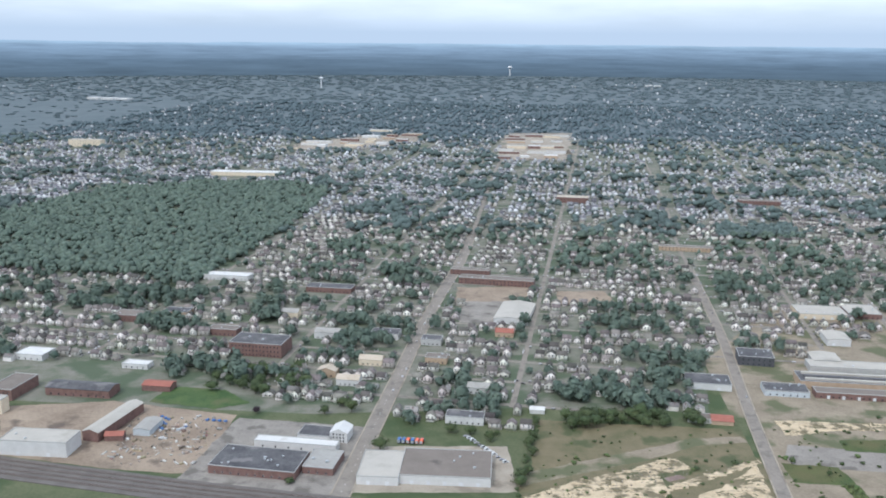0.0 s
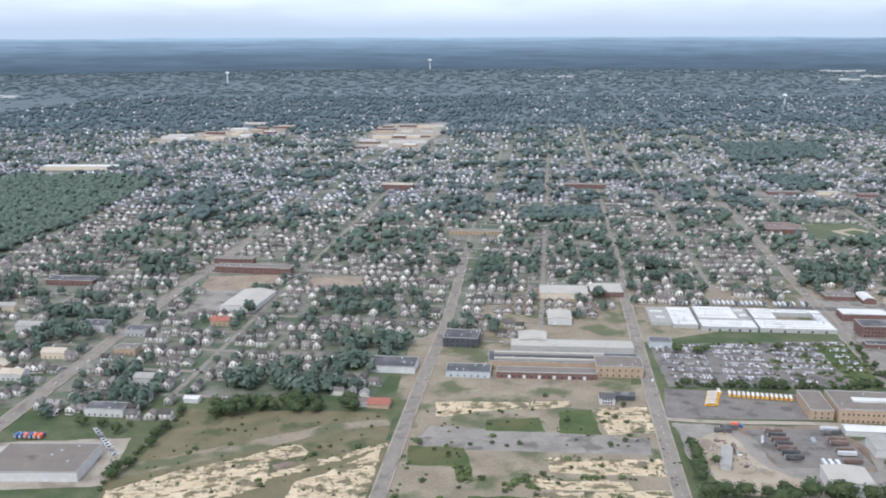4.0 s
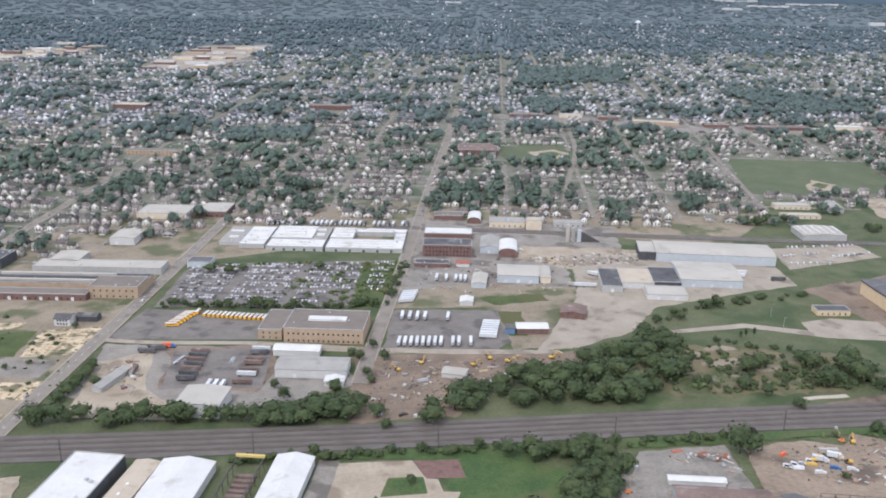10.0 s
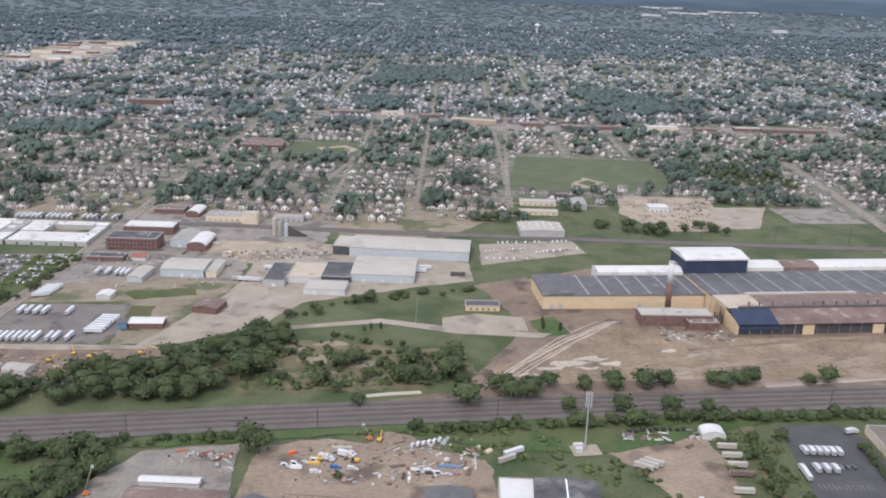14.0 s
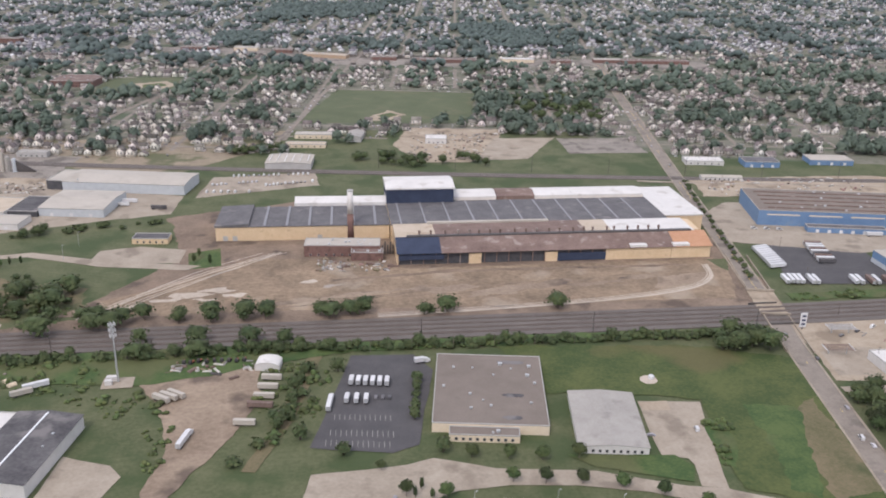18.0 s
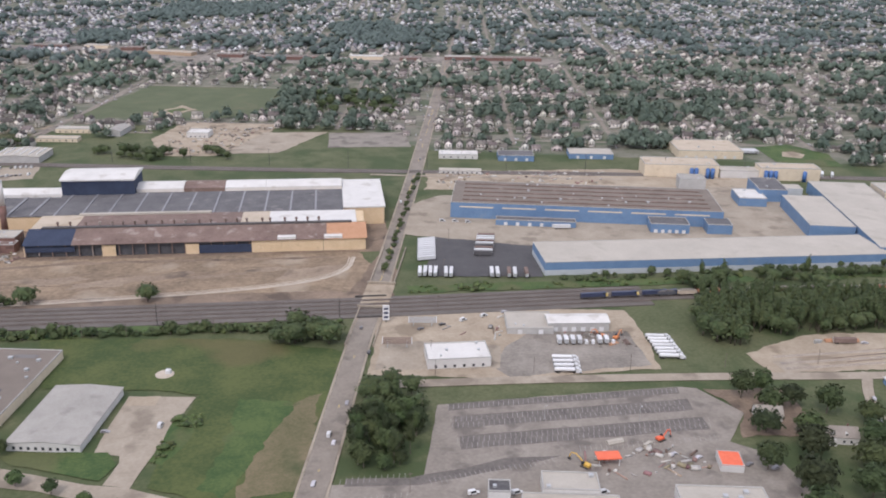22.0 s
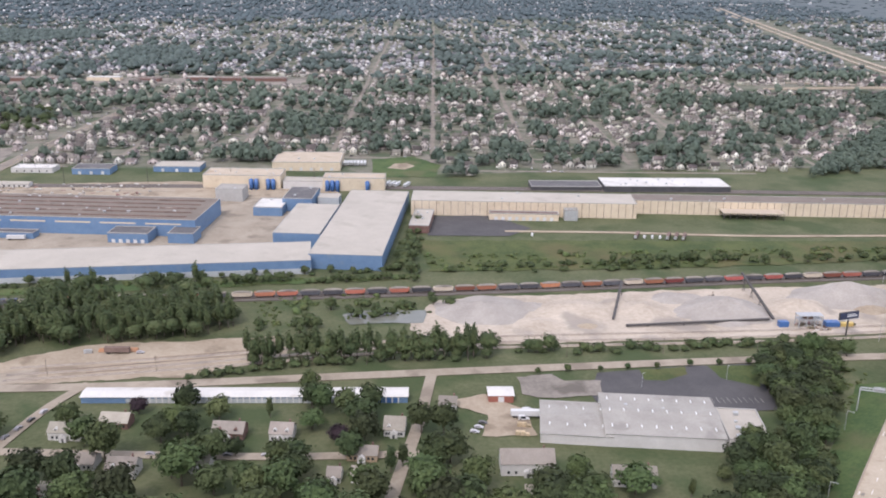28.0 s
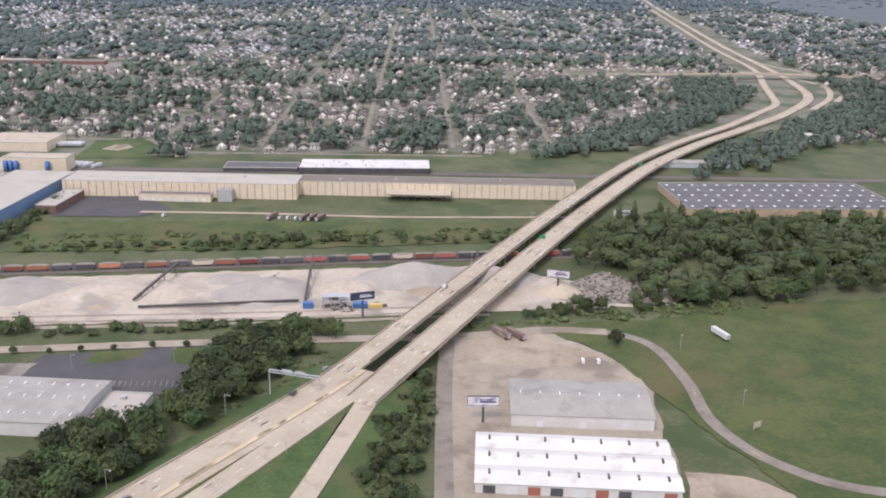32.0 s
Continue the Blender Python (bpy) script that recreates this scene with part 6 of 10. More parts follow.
part("roof", boxes((-28, 28, -11, 11, 5.6, 6.5)), M["tan_roof"], cn)
for k in range(10):
    part("post", boxes((-27 + 6 * k - 0.25, -27 + 6 * k + 0.25, -10.6, -10.1, 0, 5.7)), M["dark_metal"], cn)
part("back_wall", boxes((-28, 28, 10, 10.5, 0, 5.7)), M["dark_wall"], cn)
B("white_roofed_depot", "dark depot with bright white flat roof", 2391, 785, 128, 38, 6, -9, "dark_wall", "white_roof", units=16, parapet=0.3)
B("dark_depot", "low depot with a dark roof", 2290, 800, 72, 26, 4, -9, "dark_wall", "slate_roof")
B("dark_roofed_warehouse", "huge brick warehouse with dark roof and roof lights", 2740, 612, 190, 92, 6.5, -8, "tan_brick", "slate_roof", parapet=0.3, lights=(16, 5, 2.2, 2.2))
B("grey_shed_row", "long grey sheds by the interchange", 2735, 760, 80, 16, 5, -10, "lightblue_wall", "grey_roof", "gable_x", 1.5)
B("white_depot", "white depot beside the highway", 2960, 880, 40, 22, 6, -10, "white_wall", "white_roof")
# south of the stone yard
ms = thing("mini_storage", "long blue and white mini-storage row", "storage building", 1980, 376, 0, -9)
part("wall", boxes((-84, 84, -5, 5, -0.2, 3.6)), M["blue_wall"], ms)
part("roof", prism(bmesh.new(), [(-5.6, 3.5), (5.6, 3.5), (5.6, 3.75), (0, 4.6), (-5.6, 3.75)], -84.5, 84.5, "x"), M["white_roof"], ms)
for k in range(44):
    part("storage_door", boxes((-60 + 3.2 * k - 1.2, -60 + 3.2 * k + 1.2, -5.12, -4.9, 0.1, 2.6)), M["blue_bright" if k > 34 else "lightblue_wall"], ms, "roll-up storage door")
    part("door_pier", boxes((-60 + 3.2 * k + 1.25, -60 + 3.2 * k + 1.95, -5.3, -4.9, 0.1, 3.5)), M["white_paint"], ms)
B("red_shed", "red shed with white roof", 2111, 355, 13, 10, 4.2, -9, "red_roof", "white_roof", "gable_x", 0.6, docks=1)
B("light_factory", "pale grey factory wing with low roof", 2140, 319, 34, 34, 5.2, -16, "white_wall", "grey_roof", "gable_x", 1.2, lights=(4, 2, 0.5, 2.2))
B("light_factory", "wide pale grey factory hall", 2181, 312, 56, 42, 7, -15, "white_wall", "grey_roof", "gable_x", 1.5, lights=(8, 3, 0.5, 2.6), units=2)
B("factory_office", "flat-roofed white office annex", 2220, 301, 20, 32, 4, -15, "white_wall", "pale_roof", wins=6, units=5)
B("depot_warehouse", "white warehouse with grey pitched roof", 2432, 272, 65, 36, 6.5, -14, "white_wall", "grey_roof", "gable_x", 2, docks=3, lights=(7, 1, 0.5, 2.0))
tr = thing("triple_shed", "three white-roofed sheds side by side", "warehouse", 2412, 222, 0, -14.5)
part("wall", boxes((-41, 41, -20, 20, -0.2, 5)), M["white_wall"], tr)
for k in range(3):
    roof = part("roof", prism(bmesh.new(), [(-20.5 + 13.6 * k, 5), (-7.2 + 13.6 * k, 5), (-7.2 + 13.6 * k, 5.3), (-13.8 + 13.6 * k, 7.2), (-20.5 + 13.6 * k, 5.3)], -41.6, 41.6, "x"), M["white_roof"], tr, "white ridged roof")
    for j in range(7):
        part("ridge_vent", boxes((-36 + 12 * j, -35.2 + 12 * j, -15.8 + 13.6 * k, -13 + 13.6 * k, 6.6, 7.5)), M["dark_metal"], roof)
for k in range(9):
    part("bay_door", boxes((-38 + 9 * k, -33 + 9 * k, -20.2, -19.8, 0, 4)), M[("dark_wall", "white_paint", "red_roof")[k % 3]], tr)
# town beyond
B("blue_store", "low blue store by the road", 1808, 936, 40, 24, 6, -9, "blue_wall", "slate_roof", docks=3)
B("blue_store", "blue store with pale roof", 1896, 938, 50, 26, 5.5, -10, "blue_wall", "pale_roof", docks=3)
B("white_shop_row", "low white shops by the main road", 1745, 950, 44, 20, 4.5, -10, "white_wall", "white_roof", wins=5, units=3)
B("white_hut_row", "long white shed by the railway", 1735, 882, 44, 10, 4, -10, "white_wall", "pale_roof", "gable_x", 1, wins=8)
B("ridged_warehouse", "pale ridged-roof warehouse by the railway", 1271, 985, 50, 40, 7, -7, "grey_block", "pale_roof", "gable_y", 1.5, lights=(6, 1, 0.4, 30))
B("strip_shop", "low shop range with pale roof", 1301, 1110, 46, 16, 5, -8, "cream_wall", "pale_roof", wins=6)
B("strip_shop", "low shop range with tan roof", 1290, 1065, 48, 14, 4, -8, "cream_wall", "tan_roof", wins=6)
B("yard_store", "grey store in the yard", 1352, 1098, 18, 36, 6.5, -12, "grey_block", "grey_roof", "gable_y", 2)
B("school_building", "low red brick school", 944, 1490, 66, 60, 9, -9, "brick", "rust_roof", wins=12, storeys=2, units=6)
B("white_office", "white office in the pale yard", 1450, 1075, 26, 22, 6, -10, "white_wall", "white_roof", wins=4)
shop_rng = random.Random(31)
for x0, y0, dx, dy, n in ((-480, 2900, 95, 40, 4), (-440, 2985, 100, 45, 4), (-330, 3110, 75, 45, 3), (-250, 3220, 70, 45, 3), (190, 2700, 70, 10, 3), (215, 2800, 75, 10, 3), (235, 2950, 75, 12, 3), (250, 3120, 78, 12, 3), (270, 3290, 80, 12, 3)):
    for k in range(n):
        wide, deep = shop_rng.choice((28, 40, 62)), shop_rng.choice((18, 24, 34))
        B("strip_mall", shop_rng.choice(("low flat-roofed store of the shopping centre", "pale store with flat roof by the parking")), x0 + dx * k + shop_rng.uniform(-12, 12), y0 + dy * k + shop_rng.uniform(-12, 12), wide, deep, shop_rng.uniform(5, 9), -9, shop_rng.choice(("cream_wall", "white_wall", "brick", "tan_brick")), shop_rng.choice(("pale_roof", "white_roof", "tan_roof", "grey_roof", "brown_roof")), parapet=0)
B("strip_mall", "brick row of shops at the avenue", 1560, 1672, 120, 20, 6, -5, "brick", "rust_roof", units=5)
B("strip_mall", "brick row of shops at the avenue", 1960, 1640, 130, 22, 6, -8, "brick", "rust_roof", units=5)
B("strip_mall", "row of tan shops at the avenue", 1340, 1740, 90, 22, 6, -22, "tan_brick", "tan_roof", units=5)
for x, y, w, wall, roof in ((1450, 1705, 46, "brick", "brown_roof"), (1700, 1668, 60, "cream_wall", "white_roof"), (1780, 1650, 40, "brick", "rust_roof"), (1640, 1640, 40, "white_wall", "pale_roof"), (1870, 1655, 50, "brick", "pale_roof"), (1100, 1840, 70, "brick", "brown_roof"), (1190, 1830, 46, "cream_wall", "pale_roof"), (1260, 1800, 40, "brick", "rust_roof"), (-420, 3060, 90, "white_wall", "white_roof"), (-480, 3200, 70, "cream_wall", "pale_roof"), (200, 2880, 60, "white_wall", "pale_roof"), (330, 2960, 80, "cream_wall", "white_roof"), (260, 3200, 70, "brick", "pale_roof"), (400, 3280, 60, "cream_wall", "tan_roof"), (-120, 3300, 60, "brick", "tan_roof"), (-230, 3450, 90, "cream_wall", "white_roof")):
    B("avenue_shop", "low flat-roofed shop on the avenue", x, y, w, 20, 6, -9, wall, roof, units=2)
B("long_white_building", "long building with bright white roof", -505, 2316, 190, 40, 9, -5, "cream_wall", "white_roof", units=3)
B("brick_school", "brick school among the houses", 290, 1960, 70, 30, 12, -10, "brick", "tan_roof", wins=10, storeys=2)
B("brick_flats", "brick flats among the trees", 700, 1950, 90, 22, 9, -10, "brick", "brown_roof", wins=10, storeys=2)
B("white_apartments", "large pale apartment block", -1150, 2900, 110, 30, 22, -8, "cream_wall", "tan_roof", wins=12, storeys=5)

# ---- the mill ----
mill = thing("steel_mill", "derelict long tan and rusted steel mill", "factory", 1487, 683, 0, -2.2)
mill.scale = (1.02, 1.2, 1.12)
# front nave: pitched, its lower side open
for x0, x1, z1 in ((40, 95, 9.3), (95.3, 128, 9.3), (-72, -62, 8), (-10, 0, 7.6)):
    part("front_wall", boxes((x0, x1, -18, -17.4, 0, z1)), M["tan_wall"], mill, "tan sheet wall")
part("gable_wall", prism(bmesh.new(), [(-18, 0), (22, 0), (22, 15), (-18, 9.3)], -129, -128.3, "x"), M["tan_wall"], mill, "tan gable wall")
part("gable_wall", prism(bmesh.new(), [(-18, 0), (22, 0), (22, 15), (-18, 9.3)], 127.7, 128.4, "x"), M["tan_wall"], mill, "tan gable wall")
# the shade inside the open hall is a dark sheet behind the columns
part("open_side", boxes((-128, 128, -16.5, -16, 0, 9)), M["dark_wall"], mill, "dark sheet standing for shade in the open side")
for x0, x1, z0, z1 in ((0, 40, 0.5, 6.5), (-128, -92, 4, 8)):
    part("blue_panel", boxes((x0, x1, -18, -17.5, z0, z1)), M["navy_roof"], mill, "dark blue sheet panel")
for k in range(27):
    x = -128 + 9.8 * k
    part("column", boxes((x - 0.35, x + 0.35, -17.9, -17.2, 0, 9.4)), M["rust_roof"], mill)
for x0, x1, mat in ((-129.5, -94, "navy_roof"), (-94, 64, "rust_roof"), (64, 98, "rust_roof"), (98, 129.5, "orange_roof")):
    part("front_roof", prism(bmesh.new(), [(-19, 9.0), (-2, 15.2), (-2, 15.6), (-19, 9.4)], x0, x1, "x"), M[mat], mill, "sloping sheet roof")
for x0 in (60, 96):
    part("roof_patch", boxes((x0, x0 + 14, -18.8, -14, 9.5, 11.2)), M["white_roof"], mill, "white roof patch")
part("vent_ridge", boxes((-120, 118, -2.5, 0.5, 15, 16.4)), M["dark_metal"], mill, "dark ridge strip")
for k in range(22):
    x = -108 + 9.6 * k + rng.uniform(-2, 2)
    part("roof_ventilator", tube(tube(bmesh.new(), (x, 3, 15), (x, 3, 17.3), 0.7), (x, 3, 17.3), (x, 3, 18.6), 1.2, 0.9), M["rust_roof"], mill, "rusty round roof ventilator")
for x0, x1, mat in ((-129, -96, "tan_roof"), (-96, 30, "rust_roof"), (30, 52, "tan_roof"), (52, 122, "white_roof")):
    part("middle_roof", boxes((x0, x1, 0, 28, 14.2, 15.0)), M[mat], mill, "flat sheet roof of the middle nave")
part("middle_wall", boxes((-129, 128, 4, 27.5, 0, 14.2)), M["tan_wall"], mill)
part("middle_clerestory", boxes((-100, 4, 26, 29, 15, 16.4)), M["pale_roof"], mill, "pale clerestory strip")
part("back_nave", boxes((-130, 111.9, 29, 108, 0, 13.5), (112, 147, 36.5, 108, 0, 13.5)), M["tan_wall"], mill)
part("back_roof", boxes((-130, 112, 29, 84, 13.5, 14.2)), M["slate_roof"], mill, "dark grey roof with roof lights")
part("end_roof", boxes((112, 148, 36, 110, 13.5, 14.6)), M["white_roof"], mill, "white end bay roof")
for k in range(11):
    x = -122 + 21 * k
    part("roof_light", boxes((x, x + 1.6, 30, 83, 14.1, 14.5)), M["roof_glazing"], mill, "pale raised roof light")
for k, (x0, x1) in enumerate(((-130, -70), (-70, -28), (-28, 8), (8, 44), (44, 112))):
    part("rear_nave", prism(bmesh.new(), [(86, 13.4), (108, 13.4), (108, 16.5), (97, 18.8), (86, 16.5)], x0, x1 - 0.3, "x"), M[("white_roof", "white_roof", "rust_roof", "white_roof", "white_roof")[k]], mill, "pale ridged rear nave")
part("tall_bay", boxes((-130, -69, 80, 112, 0, 26)), M["navy_roof"], mill, "tall dark bay")
part("tall_bay_roof", prism(bmesh.new(), [(79, 25.8), (113, 25.8), (113, 27), (96, 29.5), (79, 27)], -131, -68, "x"), M["white_roof"], mill, "white pitched roof")
west = thing("mill_west_hall", "long tan mill hall with dark ribbed roof", "factory", 1283, 764, 0, -3.4)
part("wall", boxes((-74, 74, -27, 27, -0.2, 12.5)), M["tan_wall"], west)
part("roof", boxes((-74.6, 74.6, -27.6, 27.6, 12.5, 13.2)), M["slate_roof"], west)
part("end_roof", prism(bmesh.new(), [(-74.8, 13.1), (-46, 13.1), (-46, 15.6), (-74.8, 14.2)], -27.8, 27.8), M["slate_roof"], west, "raised dark end bay")
for k in range(6):
    x = -34 + 19 * k
    part("roof_light", boxes((x, x + 2.2, -27.2, 27.2, 13.1, 13.9)), M["roof_glazing"], west, "pale sloping roof light")
part("rear_roof", prism(bmesh.new(), [(28, 0), (50, 0), (50, 16), (39, 19), (28, 16)], -10, 74, "x"), M["white_roof"], west, "white rear nave")
for k, x in enumerate((-68, -60, 12)):
    part("door", boxes((x, x + 4, -27.15, -26.9, 0, 4.5)), M["grey_block"], west, "grey sheet door")
ph = B("boiler_house", "roofless red brick boiler house", 1313, 701, 62, 18, 9.5, -7, "brick", "pale_roof", wins=9, storeys=1, units=12)
B("boiler_annex", "low red brick annex", 1332, 685, 26, 10, 7, -7, "brick", "rust_roof", units=3)
for k in range(5):
    part("pipework", tube(bmesh.new(), (33 + 2.2 * k, -2, 0), (33 + 2.2 * k, -2, 8 + 3 * (k % 2)), 0.7), M["dark_metal"], ph, "rusty upright pipe")
st = thing("smokestack", "tall red brick smokestack with pale top", "chimney", 1322, 736)
part("shaft", tube(bmesh.new(), (0, 0, 0), (0, 0, 23), 3.2, 2.8, 16), M["brick"], st, smooth=True)
part("upper_shaft", tube(bmesh.new(), (0, 0, 23), (0, 0, 43), 2.8, 2.4, 16), M["white_roof"], st, "pale weathered top", True)
part("crown", tube(bmesh.new(), (0, 0, 43), (0, 0, 44), 2.7, 2.7, 16), M["grey_block"], st)


# ---- trees ----
def lobes(bm, seed, count, wide, low, high, size, sub, rough=0.35):
    """Uneven clumps that make up a far crown."""
    r = random.Random(seed)
    for k in range(count):
        a, f = 2.399 * k + r.uniform(-0.4, 0.4), (k + 0.5) / count
        rad = wide * math.sqrt(max(0.05, 1 - (2 * f - 1) ** 2)) * r.uniform(0.45, 0.75)
        c = Vector((rad * math.cos(a), rad * math.sin(a), low + (high - low) * f))
        s = size * r.uniform(0.75, 1.2)
        made = bmesh.ops.create_icosphere(bm, subdivisions=sub, radius=s)["verts"]
        for v in made:
            n = noise.noise(Vector(v.co) * (2.2 / size) + Vector((seed * 3.1, k * 1.7, 0)))
            v.co = Vector((v.co.x, v.co.y, v.co.z * 0.8)) * (1 + rough * n + r.uniform(-0.09, 0.09)) + c
    return bm


def crown(bm, seed, wide, low, high, count, spray):
    """A crown of leaf sprays that lie along an uneven outline, round a dark core."""
    r = random.Random(seed)
    mid, tall = (low + high) / 2, (high - low) / 2
    shift = Vector((seed * 3.7, seed * 1.3, 0))

    def reach(d):
        return 0.8 + 0.42 * noise.noise(d * 1.5 + shift) + 0.3 * noise.noise(d * 3.4 + shift)

    for v in bmesh.ops.create_icosphere(bm, subdivisions=2, radius=1.0)["verts"]:
        d = v.co.normalized()
        k = 0.8 * reach(d)
        v.co = Vector((d.x * wide * k, d.y * wide * k, mid + d.z * tall * k))
    for _ in range(count):
        a, up = r.uniform(0, 6.283), r.uniform(-0.75, 1)
        flat = math.sqrt(1 - up * up)
        d = Vector((flat * math.cos(a), flat * math.sin(a), up))
        k = reach(d) * r.uniform(0.84, 1.08)
        at = Vector((d.x * wide * k, d.y * wide * k, mid + d.z * tall * k))
        lean = Vector((d.x, d.y, d.z + 0.35)) + Vector((r.uniform(-1, 1), r.uniform(-1, 1), r.uniform(-1, 1))) * 0.55
        q = lean.to_track_quat("Z", "Y").to_matrix() @ Euler((0, 0, r.uniform(0, 6.28))).to_matrix()
        b = spray * r.uniform(0.6, 1.25)
        bm.faces.new([bm.verts.new(at + q @ Vector(p) * b) for p in ((-1, -0.45, -0.1), (0.25, -0.8, 0.1), (1, 0.2, -0.1), (0.0, 0.9, 0.1))])
    return bm


def trunk(seed, height, radius):
    r = random.Random(seed)
    bm = tube(bmesh.new(), (0, 0, -0.3), (0.1, 0, height), radius, radius * 0.55, 7)
    for k in range(5):
        a, z = 1.26 * k + r.uniform(-0.3, 0.3), height * r.uniform(0.6, 0.98)
        l = height * r.uniform(0.4, 0.7)
        tube(bm, (0.06, 0, z), (l * 0.7 * math.cos(a), l * 0.7 * math.sin(a), z + l * 0.8), radius * 0.4, radius * 0.12, 5)
    return bm


def tree_kind(name, label, seed, wide, low, high, clumps, size, leafmat, tufts=260, tr=0.35):
    t = thing(name, label, "tree", 0, 0, -900)
    part("trunk", trunk(seed, low + 0.35 * (high - low), tr), M["bark"], t)
    part("crown", crown(bmesh.new(), seed, wide * 1.08, low, high, tufts * 3, 0.22 + size * 0.16), leafmat, t)
    return t


TREES = [
    tree_kind("broadleaf_tree", "round dark green broadleaf tree", 11, 5.2, 2.2, 11.5, 11, 2.6, M["leaf"]),
    tree_kind("broadleaf_tree", "tall full green broadleaf tree", 12, 5.8, 3.0, 15.0, 13, 2.8, M["leaf"]),
    tree_kind("broadleaf_tree", "spreading green broadleaf tree", 13, 6.6, 2.4, 11.0, 13, 2.7, M["leaf"]),
    tree_kind("broadleaf_tree", "full crowned yellow-green broadleaf tree", 14, 5.2, 2.2, 12.5, 11, 2.5, M["leaf_light"]),
    tree_kind("plum_tree", "small dark purple-leaved garden tree", 15, 3.6, 1.8, 8.0, 9, 2.0, M["leaf_purple"], 160),
    tree_kind("poplar_tree", "tall slender poplar with pale trunk", 16, 3.0, 7.0, 21.0, 10, 2.1, M["leaf"], 220, 0.28),
    tree_kind("bush", "low dense green bush", 17, 2.6, 0.1, 3.6, 8, 1.5, M["leaf"], 120, 0.15),
    tree_kind("conifer", "narrow dark green garden conifer", 18, 1.8, 0.8, 10.5, 9, 1.4, M["leaf"], 160, 0.2),
    tree_kind("young_tree", "small rounded street tree", 19, 2.6, 1.4, 6.2, 8, 1.5, M["leaf"], 140, 0.15),
]
tree_rng = random.Random(21)


LOOSE = []


def plant(kind, x, y, size=1.0, group=""):
    if x > 2320 and y > 330 and any((x - p.x) ** 2 + (y - p.y) ** 2 < 640 for p in hw_east[::2]):
        return None
    if kind == 6 or (y > 396 and kind not in (4, 7)):
        s = size * tree_rng.uniform(0.9, 1.1)
        LOOSE.append((x, y, ground_z(x, y), tree_rng.uniform(0, 6.28), s * (1.0 if kind == 5 else 1.15), s * tree_rng.uniform(0.9, 1.12), kind))
        return None
    t = copy_thing(TREES[kind], pose(x, y, ground_z(x, y), 0, 0, tree_rng.uniform(0, 360)))
    t.scale = (size * tree_rng.uniform(0.9, 1.1),) * 2 + (size * tree_rng.uniform(0.9, 1.12),)
    if group:
        t["group"] = group
    return t


def grove(poly, n, kinds, size=(0.8, 1.2), group=""):
    xs, ys = [p[0] for p in poly], [p[1] for p in poly]
    done = []
    for _ in range(n * 25):
        if len(done) >= n:
            break
        x, y = tree_rng.uniform(min(xs), max(xs)), tree_rng.uniform(min(ys), max(ys))
        if inside(x, y, poly) and all((x - a) ** 2 + (y - b) ** 2 > 9 for a, b in done):
            done.append((x, y))
            plant(tree_rng.choice(kinds), x, y, tree_rng.uniform(*size), group)


def tree_row(x0, y0, x1, y1, n, kinds, size=(0.7, 1.0), group="", wander=1.5):
    for k in range(n):
        f = (k + 0.5) / n
        plant(tree_rng.choice(kinds), x0 + (x1 - x0) * f + tree_rng.uniform(-wander, wander), y0 + (y1 - y0) * f + tree_rng.uniform(-wander, wander), tree_rng.uniform(*size), group)


tree_row(2084, 566, 2124, 700, 34, [0, 2, 8, 8], (0.45, 0.8), "trees beside the blue hall", 4)
tree_row(1958, 554, 2004, 557, 9, [0, 2, 8], (0.6, 0.85), "trees in front of the blue hall", 2)
tree_row(2020, 551, 2080, 548, 22, [6, 8], (0.6, 1.0), "bushes in front of the blue hall", 3)
# houses and trees of the southern neighbourhood
for x, y, k, s in ((1889, 308, 1, 1.1), (1906, 339, 0, 1.2), (1954, 297, 1, 1.25), (1949, 346, 2, 1.1), (1968, 288, 3, 1.1), (1967, 355, 3, 1.0), (1927, 368, 4, 1.2), (1992, 353, 7, 1.1), (2013, 360, 1, 0.95), (2030, 350, 3, 1.1), (2042, 348, 1, 1.0), (1985, 281, 3, 1.2), (2002, 292, 2, 1.1), (2024, 322, 4, 1.2), (2036, 322, 0, 1.2), (2075, 324, 0, 1.15), (2059, 282, 2, 1.1), (2079, 270, 1, 1.1), (2045, 292, 7, 1.4), (2051, 296, 7, 1.3), (2147, 258, 2, 1.2), (1910, 290, 2, 1.3), (1930, 280, 1, 1.3), (1872, 285, 0, 1.3), (1890, 272, 2, 1.2), (1850, 330, 1, 1.1), (1838, 312, 2, 1.3), (1822, 345, 0, 1.2), (1812, 325, 1, 1.3), (1802, 352, 2, 1.1), (1800, 300, 2, 1.3), (1822, 290, 1, 1.3), (1845, 275, 0, 1.3), (1868, 258, 2, 1.3), (1918, 255, 1, 1.3), (1955, 262, 0, 1.2), (2010, 262, 2, 1.2), (2034, 268, 1, 1.1), (2110, 262, 2, 1.1), (2125, 252, 1, 1.1), (2088, 250, 0, 1.2), (1815, 372, 0, 1.2), (1830, 376, 2, 1.0), (1845, 366, 1, 1.1), (1806, 388, 1, 1.0), (1820, 392, 0, 1.1), (1895, 362, 2, 0.9), (2170, 252, 7, 1.0), (2190, 262, 3, 0.6), (1862, 352, 2, 1.0), (1786, 320, 1, 1.0), (1790, 280, 2, 1.2), (1976, 318, 0, 0.8), (2012, 338, 2, 0.8)):
    plant(k, x, y, s * (1.0 if k in (4, 7) else 1.14), "neighbourhood trees")
